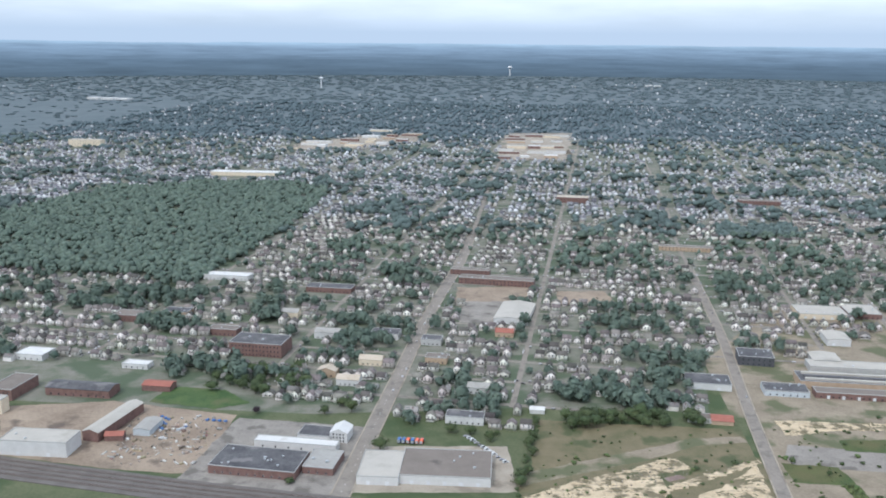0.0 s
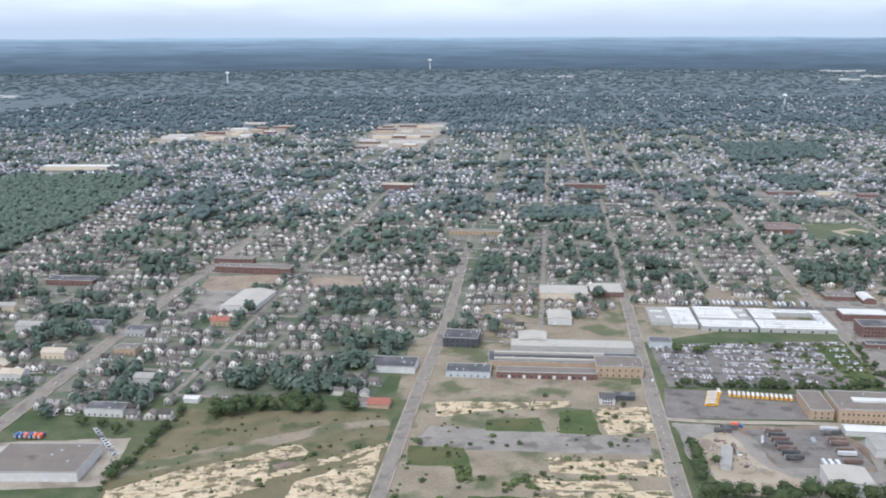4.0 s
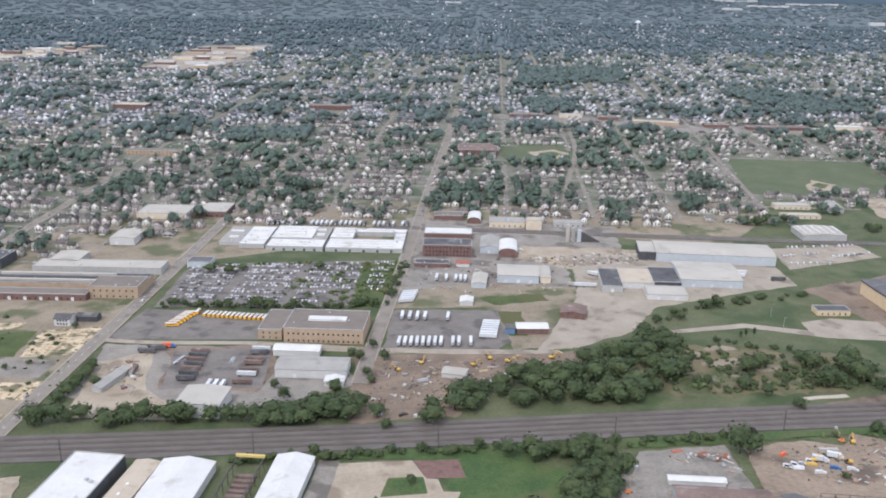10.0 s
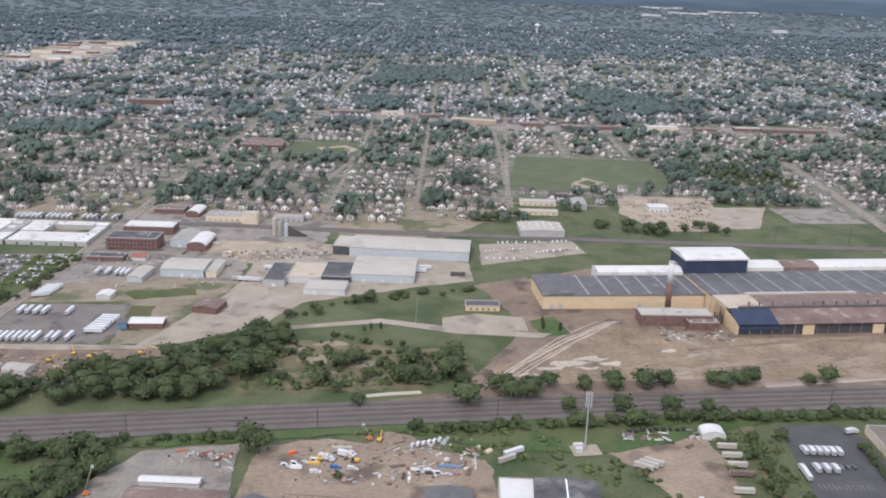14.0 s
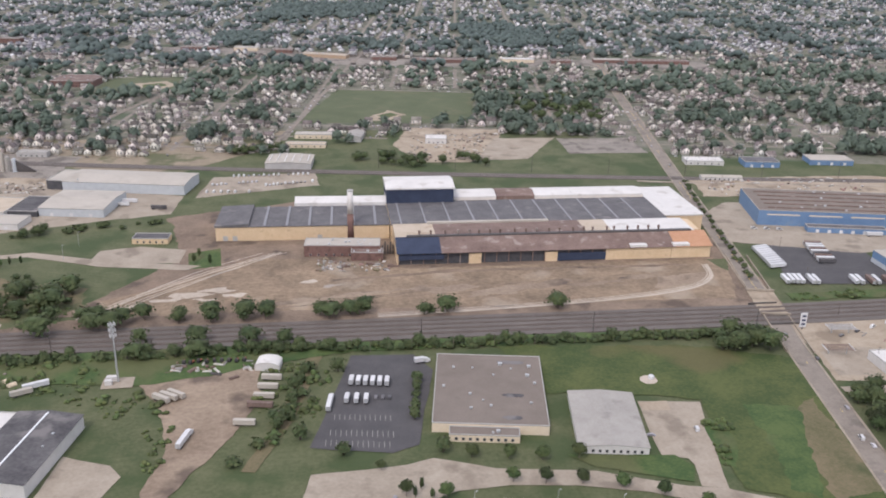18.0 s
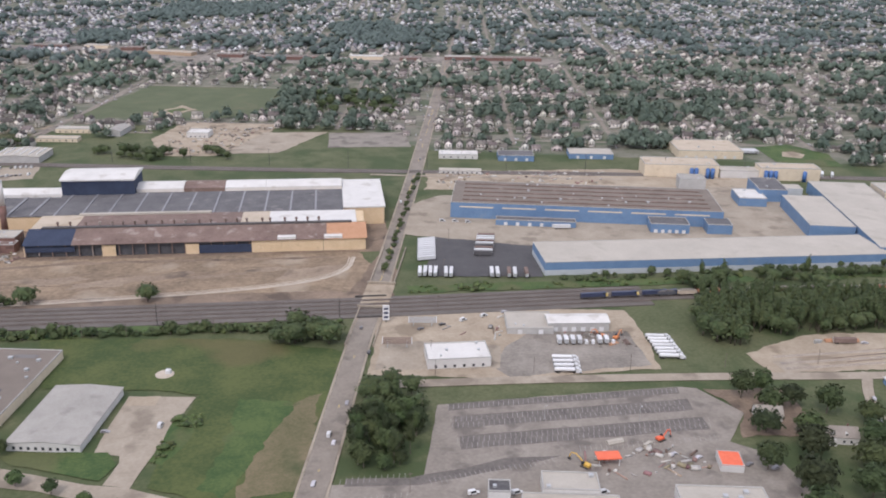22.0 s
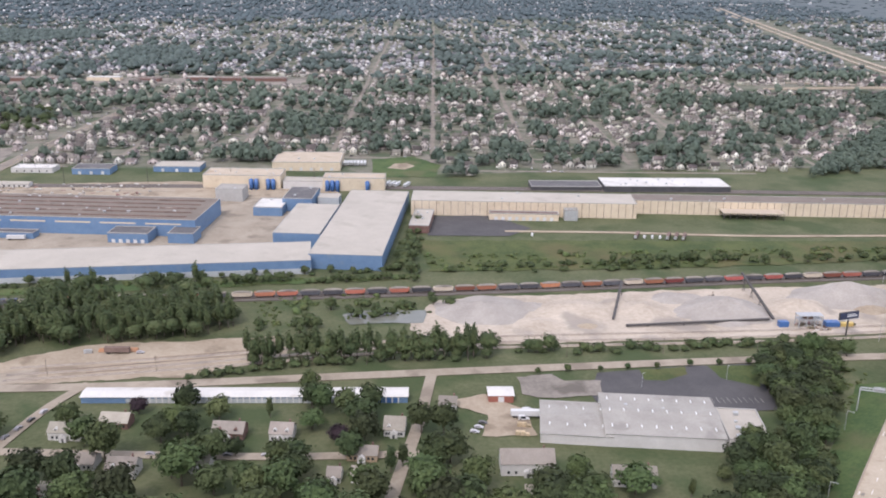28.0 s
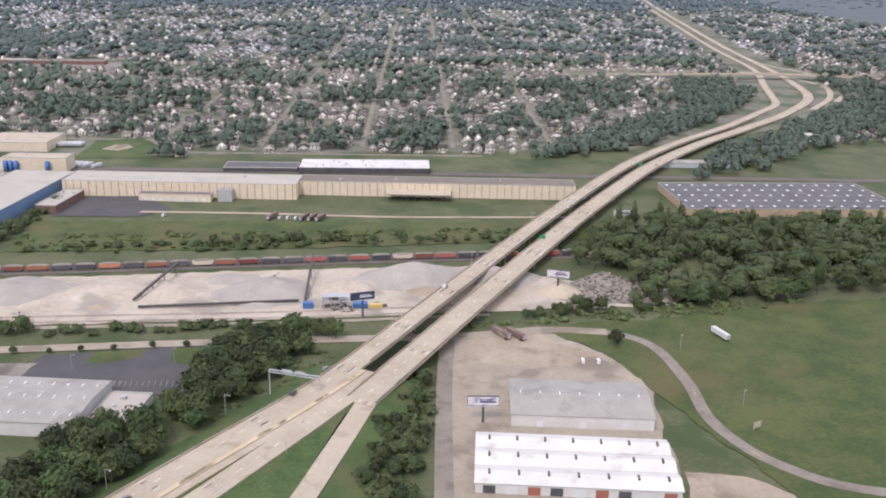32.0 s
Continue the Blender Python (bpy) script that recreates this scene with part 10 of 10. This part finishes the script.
for x, y in ((1090, 712), (1095, 745), (480, 1010)):
    pole("street_lamp", "slender grey lamp post", x, y, 12, "galvanised", 1.2, 0, "yard lamps")
ct = thing("cell_tower", "slender grey phone mast with antennas", "mast", 1168, 497, ground_z(1168, 497))
part("mast", tube(bmesh.new(), (0, 0, -0.4), (0, 0, 38), 0.6, 0.35, 10), M["galvanised"], ct)
part("compound", boxes((-9, 9, -8, 5, -0.2, 0.12)), M["concrete"], ct, "concrete compound slab")
for z in (30.5, 34, 37.5):
    ring = part("antenna_ring", boxes((-1.8, 1.8, -1.8, -1.6, z, z + 0.15), (-1.8, 1.8, 1.6, 1.8, z, z + 0.15), (-1.8, -1.6, -1.8, 1.8, z, z + 0.15), (1.6, 1.8, -1.8, 1.8, z, z + 0.15)), M["galvanised"], ct)
    for k in range(6):
        a = 1.047 * k
        part("antenna", boxes((1.9 * math.cos(a) - 0.2, 1.9 * math.cos(a) + 0.2, 1.9 * math.sin(a) - 0.2, 1.9 * math.sin(a) + 0.2, z - 1, z + 1.2)), M["white_paint"], ring)
for x, y, w in ((-5, -3, 4), (-4, 2, 6)):
    part("equipment_hut", boxes((x - w / 2, x + w / 2, y - 1.5, y + 1.5, 0.1, 3)), M["white_wall"], ct)
for nm, x, y, r, h in (("water_tower", 2107, 4150, 13, 38), ("water_tower", -848, 6342, 16, 62), ("water_tower", 640, 8700, 22, 70)):
    w = thing(nm, "white elevated water tower", "water tower", x, y, 0)
    part("stem", tube(bmesh.new(), (0, 0, -1), (0, 0, h), r * 0.3, r * 0.3, 12), M["white_paint"], w)
    part("tank", tube(tube(bmesh.new(), (0, 0, h), (0, 0, h + r * 0.5), r * 0.4, r, 16), (0, 0, h + r * 0.5), (0, 0, h + r * 1.2), r, r * 0.5, 16), M["white_paint"], w, smooth=False)
for x, y in ((1622, 476), (1642, 505)):
    c = thing("fuel_canopy", "bare rusty steel canopy frame", "canopy", x, y, ground_z(x, y), -8, "fuel station canopies")
    for k in range(7):
        part("beam", boxes((-9, 9, -4.2 + 1.4 * k, -3.95 + 1.4 * k, 4.4, 4.7)), M["rust_roof" if x < 1630 else "galvanised"], c)
    part("edge_beam", boxes((-9.2, -8.9, -4.5, 4.6, 4.3, 4.9), (8.9, 9.2, -4.5, 4.6, 4.3, 4.9)), M["white_paint"], c)
    for px in (-6, 6):
        part("post", boxes((px - 0.3, px + 0.3, -0.3, 0.3, -0.1, 4.4)), M["galvanised"], c)
sg = thing("price_sign", "tall white roadside sign with dark bars", "sign", 1619, 514, ground_z(1619, 514), -5)
part("post", boxes((-0.3, 0.3, -0.3, 0.3, -0.3, 2)), M["dark_metal"], sg)
panel = part("panel", boxes((-2.2, 2.2, -0.4, 0.4, 1.6, 12)), M["white_paint"], sg)
part("bars", boxes((-1.4, 1.4, -0.46, -0.38, 3, 4.6), (-1.4, 1.4, -0.46, -0.38, 6, 7.6), (-1.4, 1.4, -0.46, -0.38, 9, 10.4)), M["sign_dark"], panel, "dark bars of unreadable figures")
rc = thing("red_canopy", "bright red canopy roof on posts", "canopy", 1710, 336, ground_z(1710, 336), -4)
part("roof", boxes((-6, 6, -3.5, 3.5, 4, 4.5)), M["red_bright"], rc)
for px in (-5, 5):
    for py in (-3, 3):
        part("post", boxes((px - 0.15, px + 0.15, py - 0.15, py + 0.15, 0, 4)), M["white_paint"], rc)
vs = thing("buried_vessel", "round white vessel on a stone patch", "tank", 1485, 458, ground_z(1485, 458))
part("vessel", tube(tube(bmesh.new(), (2, 1, 0), (2, 1, 2.2), 1.8, 1.8, 14), (2, 1, 2.2), (2, 1, 2.9), 1.8, 0.6, 14), M["white_paint"], vs)
part("stone_bed", tube(bmesh.new(), (0, 0, -0.1), (0, 0, 0.25), 5.5, 5.2, 18), M["gravel_white"], vs)
bx = thing("red_frame_shed", "bare red steel frame of a shed", "steel frame", 1000, 440, ground_z(1000, 440), -13)
for k in range(6):
    part("frame", boxes((-20 + 8 * k, -19.6 + 8 * k, -12, -11.6, 0, 6), (-20 + 8 * k, -19.6 + 8 * k, 11.6, 12, 0, 6), (-20 + 8 * k, -19.6 + 8 * k, -12, 12, 6, 6.5)), M["rust_roof"], bx)
for k in range(7):
    part("purlin", boxes((-20, 20.4, -12 + 4 * k, -11.7 + 4 * k, 6.5, 6.8)), M["rust_roof"], bx)
oc = thing("crane_runway", "open steel crane runway with yellow beam", "crane runway", 645, 490, 0, -12)
for k in range(9):
    for e in (-8.2, 8.2):
        part("column", boxes((e - 0.2, e + 0.2, -38 + 9.4 * k, -37.6 + 9.4 * k, 0, 8)), M["dark_metal"], oc)
part("runway_beam", boxes((-8.5, -7.9, -39, 40, 7.8, 8.6), (7.9, 8.5, -39, 40, 7.8, 8.6)), M["dark_metal"], oc)
part("crane_beam", boxes((-9, 9, 37, 39, 8.6, 10)), M["paint_yellow"], oc, "yellow crane girder")
for k in range(12):
    part("steel_stock", boxes((-6 + 0.1 * (k % 3), 6, -34 + 5.5 * k, -31 + 5.5 * k, 0, 1.6)), M["rust_roof"], oc, "stack of rusty steel")
bs = thing("batching_plant", "grey and green concrete batching plant", "machine", 978, 985, ground_z(978, 985), -9)
for k, (x, h, m) in enumerate(((-9, 20, "pale_roof"), (-3, 16, "grey_roof"), (4, 14, "lightblue_wall"))):
    part("silo", tube(tube(bmesh.new(), (x, 0, 0), (x, 0, h), 2.3, 2.3, 12), (x, 0, h), (x, 0, h + 1.4), 2.3, 0.4, 12), M[m], bs)
part("conveyor", prism(bmesh.new(), [(6, 0.5), (26, 0.5), (27, 1.2), (5, 13), (4, 12)], -0.8, 0.8), M["dark_metal"], bs)
rb = thing("rail_bridge", "dark steel girders carrying the railway over the road", "bridge", 1612, 540, RAIL_Z, -2, kind="structure")
part("girder", boxes((-11, 11, -18, -17.4, -0.5, 1.1)), M["dark_metal"], rb)
part("girder", boxes((-11, 11, 17.4, 18, -0.5, 1.1)), M["dark_metal"], rb)

for x, y, w, d, h, n in ((3531, 6313, 150, 60, 12, 2), (4001, 6734, 320, 70, 14, 4), (4183, 7710, 380, 60, 14, 4), (4572, 7131, 420, 70, 12, 4), (5579, 7674, 300, 80, 14, 3), (5743, 7285, 240, 60, 12, 3), (3642, 4708, 90, 40, 16, 1), (4239, 4103, 120, 40, 9, 2), (1619, 6969, 130, 50, 12, 2), (-1852, 5063, 260, 70, 12, 3)):
    far = thing("distant_store", "long pale flat-roofed store in the far country", "building", x, y, 0, GRID, "stores of the far country")
    for k in range(n):
        f = -w / 2 + w * k / n
        part("hall", boxes((f, f + w / n * 0.82, -d / 2 + 5 * (k % 2), d / 2, 0, h - 2 * (k % 3))), M["white_wall"], far, "pale hall with flat roof")

# ---- machines and stock in the yards ----
def excavator(x, y, turn, paint="machine_yellow", reach=1.0, label="yellow tracked excavator with bent boom"):
    t = thing("excavator", label, "excavator", x, y, ground_z(x, y), turn, "machines in the yards")
    for s in (-1.3, 1.3):
        part("track", prism(bmesh.new(), [(-2.2, 0.3), (-1.8, 0), (1.8, 0), (2.2, 0.3), (2.2, 0.7), (1.8, 1.0), (-1.8, 1.0), (-2.2, 0.7)], s - 0.35, s + 0.35), M["dark_metal"], t)
    part("house", prism(bmesh.new(), [(-2.6, 1.1), (1.4, 1.1), (1.4, 1.9), (0.2, 2.3), (-2.6, 2.2)], -1.3, 1.3), M[paint], t)
    part("cab", boxes((0.2, 1.6, 0.3, 1.3, 1.2, 3.0)), M["glass"], t, "glazed cab")
    part("boom", tube(tube(bmesh.new(), (1.2, -0.2, 1.9), (3.6 * reach, -0.2, 5.0), 0.35, 0.3, 6), (3.6 * reach, -0.2, 5.0), (5.6 * reach, -0.2, 4.6), 0.3, 0.25, 6), M[paint], t)
    part("arm", tube(bmesh.new(), (5.5 * reach, -0.2, 4.8), (6.4 * reach, -0.2, 1.6), 0.25, 0.18, 6), M[paint], t)
    part("bucket", prism(bmesh.new(), [(5.6 * reach, 0.6), (6.4 * reach, 0.3), (6.9 * reach, 1.2), (6.3 * reach, 1.7)], -0.7, 0.3), M["dark_metal"], t)
    return t


def boom_lift(x, y, turn, tall=16):
    t = thing("boom_lift", "orange boom lift with raised pale arm", "machine", x, y, ground_z(x, y), turn, "machines in the yards")
    part("chassis", boxes((-2, 2, -1.1, 1.1, 0.4, 1.2)), M["orange_paint"], t)
    part("turret", boxes((-1.4, 0.8, -0.8, 0.8, 1.2, 2.4)), M["orange_paint"], t)
    part("arm", tube(bmesh.new(), (-0.6, 0, 2.0), (4, 0, tall), 0.4, 0.22, 6), M["slab"], t, "long pale raised arm")
    part("basket", boxes((3.6, 5.2, -0.8, 0.8, tall - 0.3, tall + 0.9)), M["galvanised"], t)
    wheels(t, (-1.4, 1.4), 1.15, 0.5)


def stock(x, y, turn, kind, n, label, mat, length=6.0):
    """A stack of pipes, beams or crates, each a part."""
    name = {"pipe": "pipe_stack", "beam": "beam_stack", "crate": "crate_stack"}[kind]
    t = thing(name, label, "stack", x, y, ground_z(x, y), turn, "stock in the yards")
    for k in range(min(n, 5)):
        r, c = k % 2, k // 2
        if kind == "pipe":
            part("pipe", tube(bmesh.new(), (-length / 2, c * 1.2 + 0.6 * r, 0.45 + 0.75 * r), (length / 2, c * 1.2 + 0.6 * r, 0.45 + 0.75 * r), 0.55, sides=8), M[mat], t)
        elif kind == "beam":
            part("beam", boxes((-length / 2 + 0.3 * (k % 3), length / 2, c * 1.1, c * 1.1 + 0.8, 0.5 * r, 0.5 * r + 0.45)), M[mat], t)
        else:
            part("crate", boxes((c * 2.4, c * 2.4 + 2.0 + 0.2 * (k % 2), -0.7 - 0.1 * k, 0.7, 1.1 * r, 1.1 * r + 1.05)), M[mat], t)
    return t


for x, y, a in ((812, 664, 20), (826, 676, 110), (788, 612, 200), (772, 672, 60), (840, 668, -20), (752, 660, 150), (876, 672, 15)):
    excavator(x, y, a)
excavator(1762, 470, 40, "orange_paint", 1.0, "orange tracked excavator with bent boom")
excavator(1753, 474, 160, "orange_paint", 1.0, "orange tracked excavator with bent boom")
excavator(1698, 334, 130, "machine_yellow", 1.5)
excavator(1744, 352, 20, "red_bright", 1.0, "red tracked excavator with bent boom")
for x, y, a in ((1004, 501, 10), (1025, 497, 160), (1042, 521, 70)):
    excavator(x, y, a)
boom_lift(876, 478, 20)
boom_lift(1036, 524, 150, 9)
for x, y, a, k, n, label, mat, l in (
    (1084, 516, 62, "beam", 8, "stack of grey steel beams", "galvanised", 11), (1076, 514, 58, "beam", 8, "stack of pale steel beams", "pale_roof", 11), (1069, 514, 75, "beam", 8, "heap of rusty steel beams", "rust_roof", 9),
    (1092, 512, 60, "beam", 8, "stack of dark steel beams", "dark_metal", 9), (1104, 506, 50, "pipe", 10, "stack of cream pipes", "cream_wall", 5), (1108, 500, 40, "pipe", 8, "stack of cream pipes", "cream_wall", 5),
    (1010, 492, -12, "crate", 8, "row of blue and pale crates", "blue_bright", 5), (998, 488, -8, "crate", 8, "row of white crates", "white_paint", 5), (1020, 490, -20, "crate", 6, "row of white crates", "white_paint", 5),
    (990, 493, -10, "pipe", 8, "stack of pale pipes", "white_paint", 7), (1000, 497, -14, "beam", 8, "stack of yellow steel frames", "machine_yellow", 8), (986, 509, 30, "crate", 4, "small red crates on bare dirt", "red_bright", 3),
    (1050, 488, 10, "beam", 8, "heap of brown timber", "timber", 9), (1064, 482, -10, "crate", 8, "row of white tanks and crates", "white_paint", 5), (1080, 484, -12, "beam", 10, "stack of blue steel sections", "blue_wall", 14),
    (1051, 474, 80, "crate", 6, "row of dark crates", "dark_metal", 4), (1054, 470, 80, "crate", 4, "row of white crates", "white_paint", 4), (1092, 478, 70, "beam", 6, "stack of rusty beams", "rust_roof", 9),
    (938, 516, 20, "beam", 8, "scattered red steel frames", "hopper_rust", 7), (952, 512, 70, "beam", 8, "scattered red steel frames", "hopper_rust", 6), (945, 508, 40, "beam", 6, "scattered red steel frames", "hopper_rust", 6), (922, 520, 10, "beam", 6, "scattered red steel frames", "hopper_rust", 7),
    (1203, 509, 20, "beam", 8, "heap of rusty scrap beams", "rust_roof", 7), (1211, 505, 50, "beam", 8, "heap of rusty scrap beams", "rust_roof", 7), (1224, 498, -20, "beam", 8, "heap of dark scrap beams", "dark_metal", 7), (1236, 492, 30, "beam", 6, "heap of rusty scrap beams", "rust_roof", 6),
    (758, 584, 10, "crate", 8, "dumped white boxes by the tracks", "white_paint", 4), (748, 586, 30, "crate", 6, "dumped dark scrap by the tracks", "dark_metal", 4), (730, 590, 0, "crate", 6, "dumped white boxes by the tracks", "white_paint", 4),
    (800, 640, 30, "beam", 8, "heap of broken timber", "timber", 8), (760, 630, 70, "beam", 8, "heap of broken timber", "timber", 8), (818, 652, 15, "beam", 8, "heap of tan boards", "slab", 7), (780, 655, 120, "beam", 8, "heap of broken timber", "timber", 9), (848, 676, 10, "crate", 8, "row of tan crates", "slab", 5),
    (880, 682, -6, "crate", 10, "row of pale blocks", "slab", 6), (770, 640, 20, "pipe", 8, "stack of grey pipes", "galvanised", 8),
    (1905, 447, -6, "pipe", 8, "stack of orange pipes beside the sidings", "orange_roof", 22), (1886, 448, 0, "crate", 4, "grey crates beside the sidings", "galvanised", 4), (1720, 352, 10, "pipe", 8, "stack of pale pipes on the lot", "pale_roof", 9), (1733, 346, 40, "crate", 6, "pale crates on the lot", "pale_roof", 4),
    (1758, 462, 20, "beam", 8, "heap of orange steel", "orange_roof", 7), (1768, 464, 90, "beam", 6, "heap of brown steel", "rust_roof", 7), (2109, 316, -12, "crate", 8, "stack of tan pallets by the hall", "slab", 4), (2112, 324, -12, "crate", 6, "stack of tan pallets by the hall", "slab", 4),
    (1310, 668, 5, "crate", 8, "rusty scrap by the boiler house", "rust_roof", 5), (1330, 672, -8, "crate", 8, "rusty scrap by the boiler house", "rust_roof", 5), (1352, 664, 12, "beam", 8, "rusty beams by the boiler house", "rust_roof", 9),
    (600, 690, 80, "beam", 8, "stack of dark timbers", "timber", 9), (626, 690, 80, "pipe", 8, "stack of grey pipes", "galvanised", 9), (672, 656, 80, "crate", 8, "row of pale crates", "pale_roof", 5),
    (-250, 740, 20, "crate", 8, "pale crates in the plant yard", "white_paint", 5), (-226, 720, 60, "crate", 8, "brown crates in the plant yard", "timber", 5), (-262, 716, -10, "beam", 8, "stack of pale beams", "slab", 9), (-236, 760, 30, "pipe", 8, "stack of grey pipes", "galvanised", 8),
    (905, 960, 0, "crate", 8, "pale crates in the works yard", "white_paint", 5), (880, 930, 70, "beam", 8, "stack of dark timbers", "timber", 9), (850, 940, -10, "crate", 8, "brown crates in the works yard", "timber", 5), (930, 918, 20, "crate", 8, "row of tan blocks", "slab", 6),
):
    stock(x, y, a, k, n, label, mat, l)

def tractor(x, y, turn):
    t = thing("tractor", "faded red farm tractor in a row", "tractor", x, y, ground_z(x, y), turn, "row of old tractors")
    part("hood", boxes((0, 2.2, -0.5, 0.5, 0.9, 1.8)), M["hopper_rust"], t)
    part("cab", boxes((-1.4, 0, -0.8, 0.8, 0.9, 2.8)), M["dark_metal"], t)
    part("rear_wheels", tube(bmesh.new(), (-0.9, -1.1, 0.9), (-0.9, 1.1, 0.9), 0.9, sides=10), M["rubber"], t)
    part("front_wheels", tube(bmesh.new(), (1.7, -0.8, 0.5), (1.7, 0.8, 0.5), 0.5, sides=8), M["rubber"], t)


for k in range(9):
    tractor(1204 + 4.6 * k, 516 - 0.2 * k + park_rng.uniform(-1.5, 1.5), 70 + park_rng.uniform(-25, 25))
for k in range(14):
    x, y, kx = 2110 + 26 * k + park_rng.uniform(-10, 10), 470 + park_rng.uniform(-26, 14) - 0.04 * 26 * k, park_rng.uniform(6, 13)
    stone_pile(x, y, kx, kx * 0.8, kx * park_rng.uniform(0.2, 0.36), 40 + k, M[park_rng.choice(("gravel_white", "gravel_pile", "gravel_tan"))])

scrap_shapes = [template(boxes((-a, a, -b, b, 0, c))) for a, b, c in ((1.2, 0.7, 0.9), (2.6, 0.5, 0.6), (0.7, 0.7, 1.4), (1.8, 1.1, 1.2), (3.6, 0.35, 0.4))]
for name, mat, label, share in (("painted_scrap", "scrap_paint", "small painted scrap and machine parts in the yards", 0.32), ("pale_scrap", "scrap_pale", "small pale crates and scrap in the yards", 0.45)):
    scrap = []
    for poly, n in (([(985, 485), (1030, 490), (1060, 530), (1100, 512), (1100, 480), (1050, 465), (985, 478)], 190), ([(905, 520), (955, 522), (952, 490), (930, 500)], 50), ([(-290, 700), (-205, 690), (-200, 790), (-290, 800)], 150), ([(1400, 985), (1430, 1120), (1540, 1110), (1480, 985)], 170), ([(725, 600), (820, 610), (890, 670), (740, 682)], 120), ([(905, 930), (1045, 945), (1020, 905), (940, 895)], 110), ([(780, 830), (920, 820), (930, 900), (800, 930)], 100), ([(1196, 505), (1250, 500), (1248, 515), (1200, 518)], 50), ([(1640, 500), (1700, 515), (1775, 480), (1745, 470), (1650, 490)], 70), ([(560, 830), (600, 930), (560, 930), (548, 830)], 60), ([(2325, 410), (2360, 414), (2356, 424), (2320, 426)], 40), ([(1290, 660), (1350, 655), (1352, 680), (1292, 690)], 70), ([(525, 640), (560, 640), (560, 715), (525, 700)], 50), ([(1695, 325), (1760, 322), (1760, 345), (1700, 345)], 50), ([(1700, 825), (1880, 805), (1890, 870), (1710, 885)], 120)):
        xs, ys = [c[0] for c in poly], [c[1] for c in poly]
        for _ in range(int(n * share * 2)):
            x, y = park_rng.uniform(min(xs), max(xs)), park_rng.uniform(min(ys), max(ys))
            if inside(x, y, poly) and noise.noise((x * 0.07, y * 0.07, 3)) > -0.15:
                k = park_rng.uniform(0.5, 1.3)
                scrap.append((x, y, ground_z(x, y) - 0.05, park_rng.choice((-0.2, 1.37, 0.4, 2.2)) + park_rng.uniform(-0.3, 0.3), k, k, park_rng.randrange(5)))
    tagged(scatter(name, scrap_shapes, scrap, M[mat]), label, "scrap", kind="stuff")

# painted bays of the parking lots
bm = bmesh.new()
for y0, rise, lo, hi in ((399.5, 1.5, 1641, 1776), (386, 1.2, 1640, 1774), (380.5, 1.2, 1640, 1774), (366, 2.0, 1640, 1780), (360.5, 2.0, 1641, 1780), (350, 0.5, 1700, 1776), (338, 1.0, 1579, 1614), (322, 1.0, 1578, 1614)):
    n = int((hi - lo) / 2.8)
    for k in range(n):
        x, y = lo + 2.8 * k, y0 + rise * k / n
        z = ground_z(x, y) + 0.012
        bm.faces.new([bm.verts.new(p) for p in ((x - 0.1, y - 2.5, z), (x + 0.1, y - 2.5, z), (x + 1.1, y + 2.5, z), (x + 0.9, y + 2.5, z))])
for x0, y0, n, dx in ((1287, 414, 13, 2.8), (1290, 424, 13, 2.8), (1293, 440, 12, 2.8), (2178, 342, 14, 2.9), (2212, 336, 13, 2.9)):
    for k in range(n):
        x, y = x0 + dx * k, y0 - 0.5 * k
        z = ground_z(x, y) + 0.012
        bm.faces.new([bm.verts.new(p) for p in ((x - 0.12, y - 3, z), (x + 0.12, y - 3, z), (x + 0.6, y + 3, z), (x + 0.35, y + 3, z))])
for k in range(26):
    x, y = 1622 + 2.5 * k, 332 + 0.42 * k
    z = ground_z(x, y) + 0.012
    bm.faces.new([bm.verts.new(p) for p in ((x - 0.1, y - 2.5, z), (x + 0.1, y - 2.5, z), (x - 0.6, y + 2.5, z), (x - 0.8, y + 2.5, z))])
tagged(part("bay_markings", bm, M["paint_worn"]), "worn white parking bay lines", "road marking", kind="stuff")

# ---- the models that were copied are not part of the place ----
for kind in (*TREES, *NEAR_HOUSE, *V.values()):
    for ob in (*kind.children_recursive, kind):
        bpy.data.objects.remove(ob)

# ---- north of the works the land rises gently to the hills ----
RISE, RISE_FROM = 0.0125, 900.0


def climb(me):
    """Lift a mesh that lies in place onto the slope, with a fold where the slope begins."""
    co = np.empty(3 * len(me.vertices), np.float32)
    me.vertices.foreach_get("co", co)
    y = co[1::3]
    if not len(y) or y.max() < RISE_FROM:
        return
    if y.min() < RISE_FROM and len(me.vertices) < 20000:
        bm = bmesh.new()
        bm.from_mesh(me)
        bmesh.ops.bisect_plane(bm, geom=bm.verts[:] + bm.edges[:] + bm.faces[:], plane_co=(0, RISE_FROM, 0), plane_no=(0, 1, 0))
        bm.to_mesh(me)
        bm.free()
        co = np.empty(3 * len(me.vertices), np.float32)
        me.vertices.foreach_get("co", co)
    co[2::3] += RISE * np.maximum(co[1::3] - RISE_FROM, 0)
    me.vertices.foreach_set("co", co)
    me.update()


for ob in scene.objects:
    if ob.parent is None and ob.type in ("MESH", "EMPTY"):
        spot = ob.matrix_basis.translation
        if spot.length < 0.001:
            for o in (ob, *ob.children_recursive):
                if o.type == "MESH":
                    climb(o.data)
        elif spot.y > RISE_FROM:
            ob.matrix_basis = Matrix.Translation((0, 0, RISE * (spot.y - RISE_FROM))) @ ob.matrix_basis

# ---- set the place down at the scale of the walk ----
for ob in scene.objects:
    if ob.parent is None and ob.type in ("MESH", "EMPTY"):
        ob.matrix_basis = Matrix.Scale(SCALE, 4) @ ob.matrix_basis
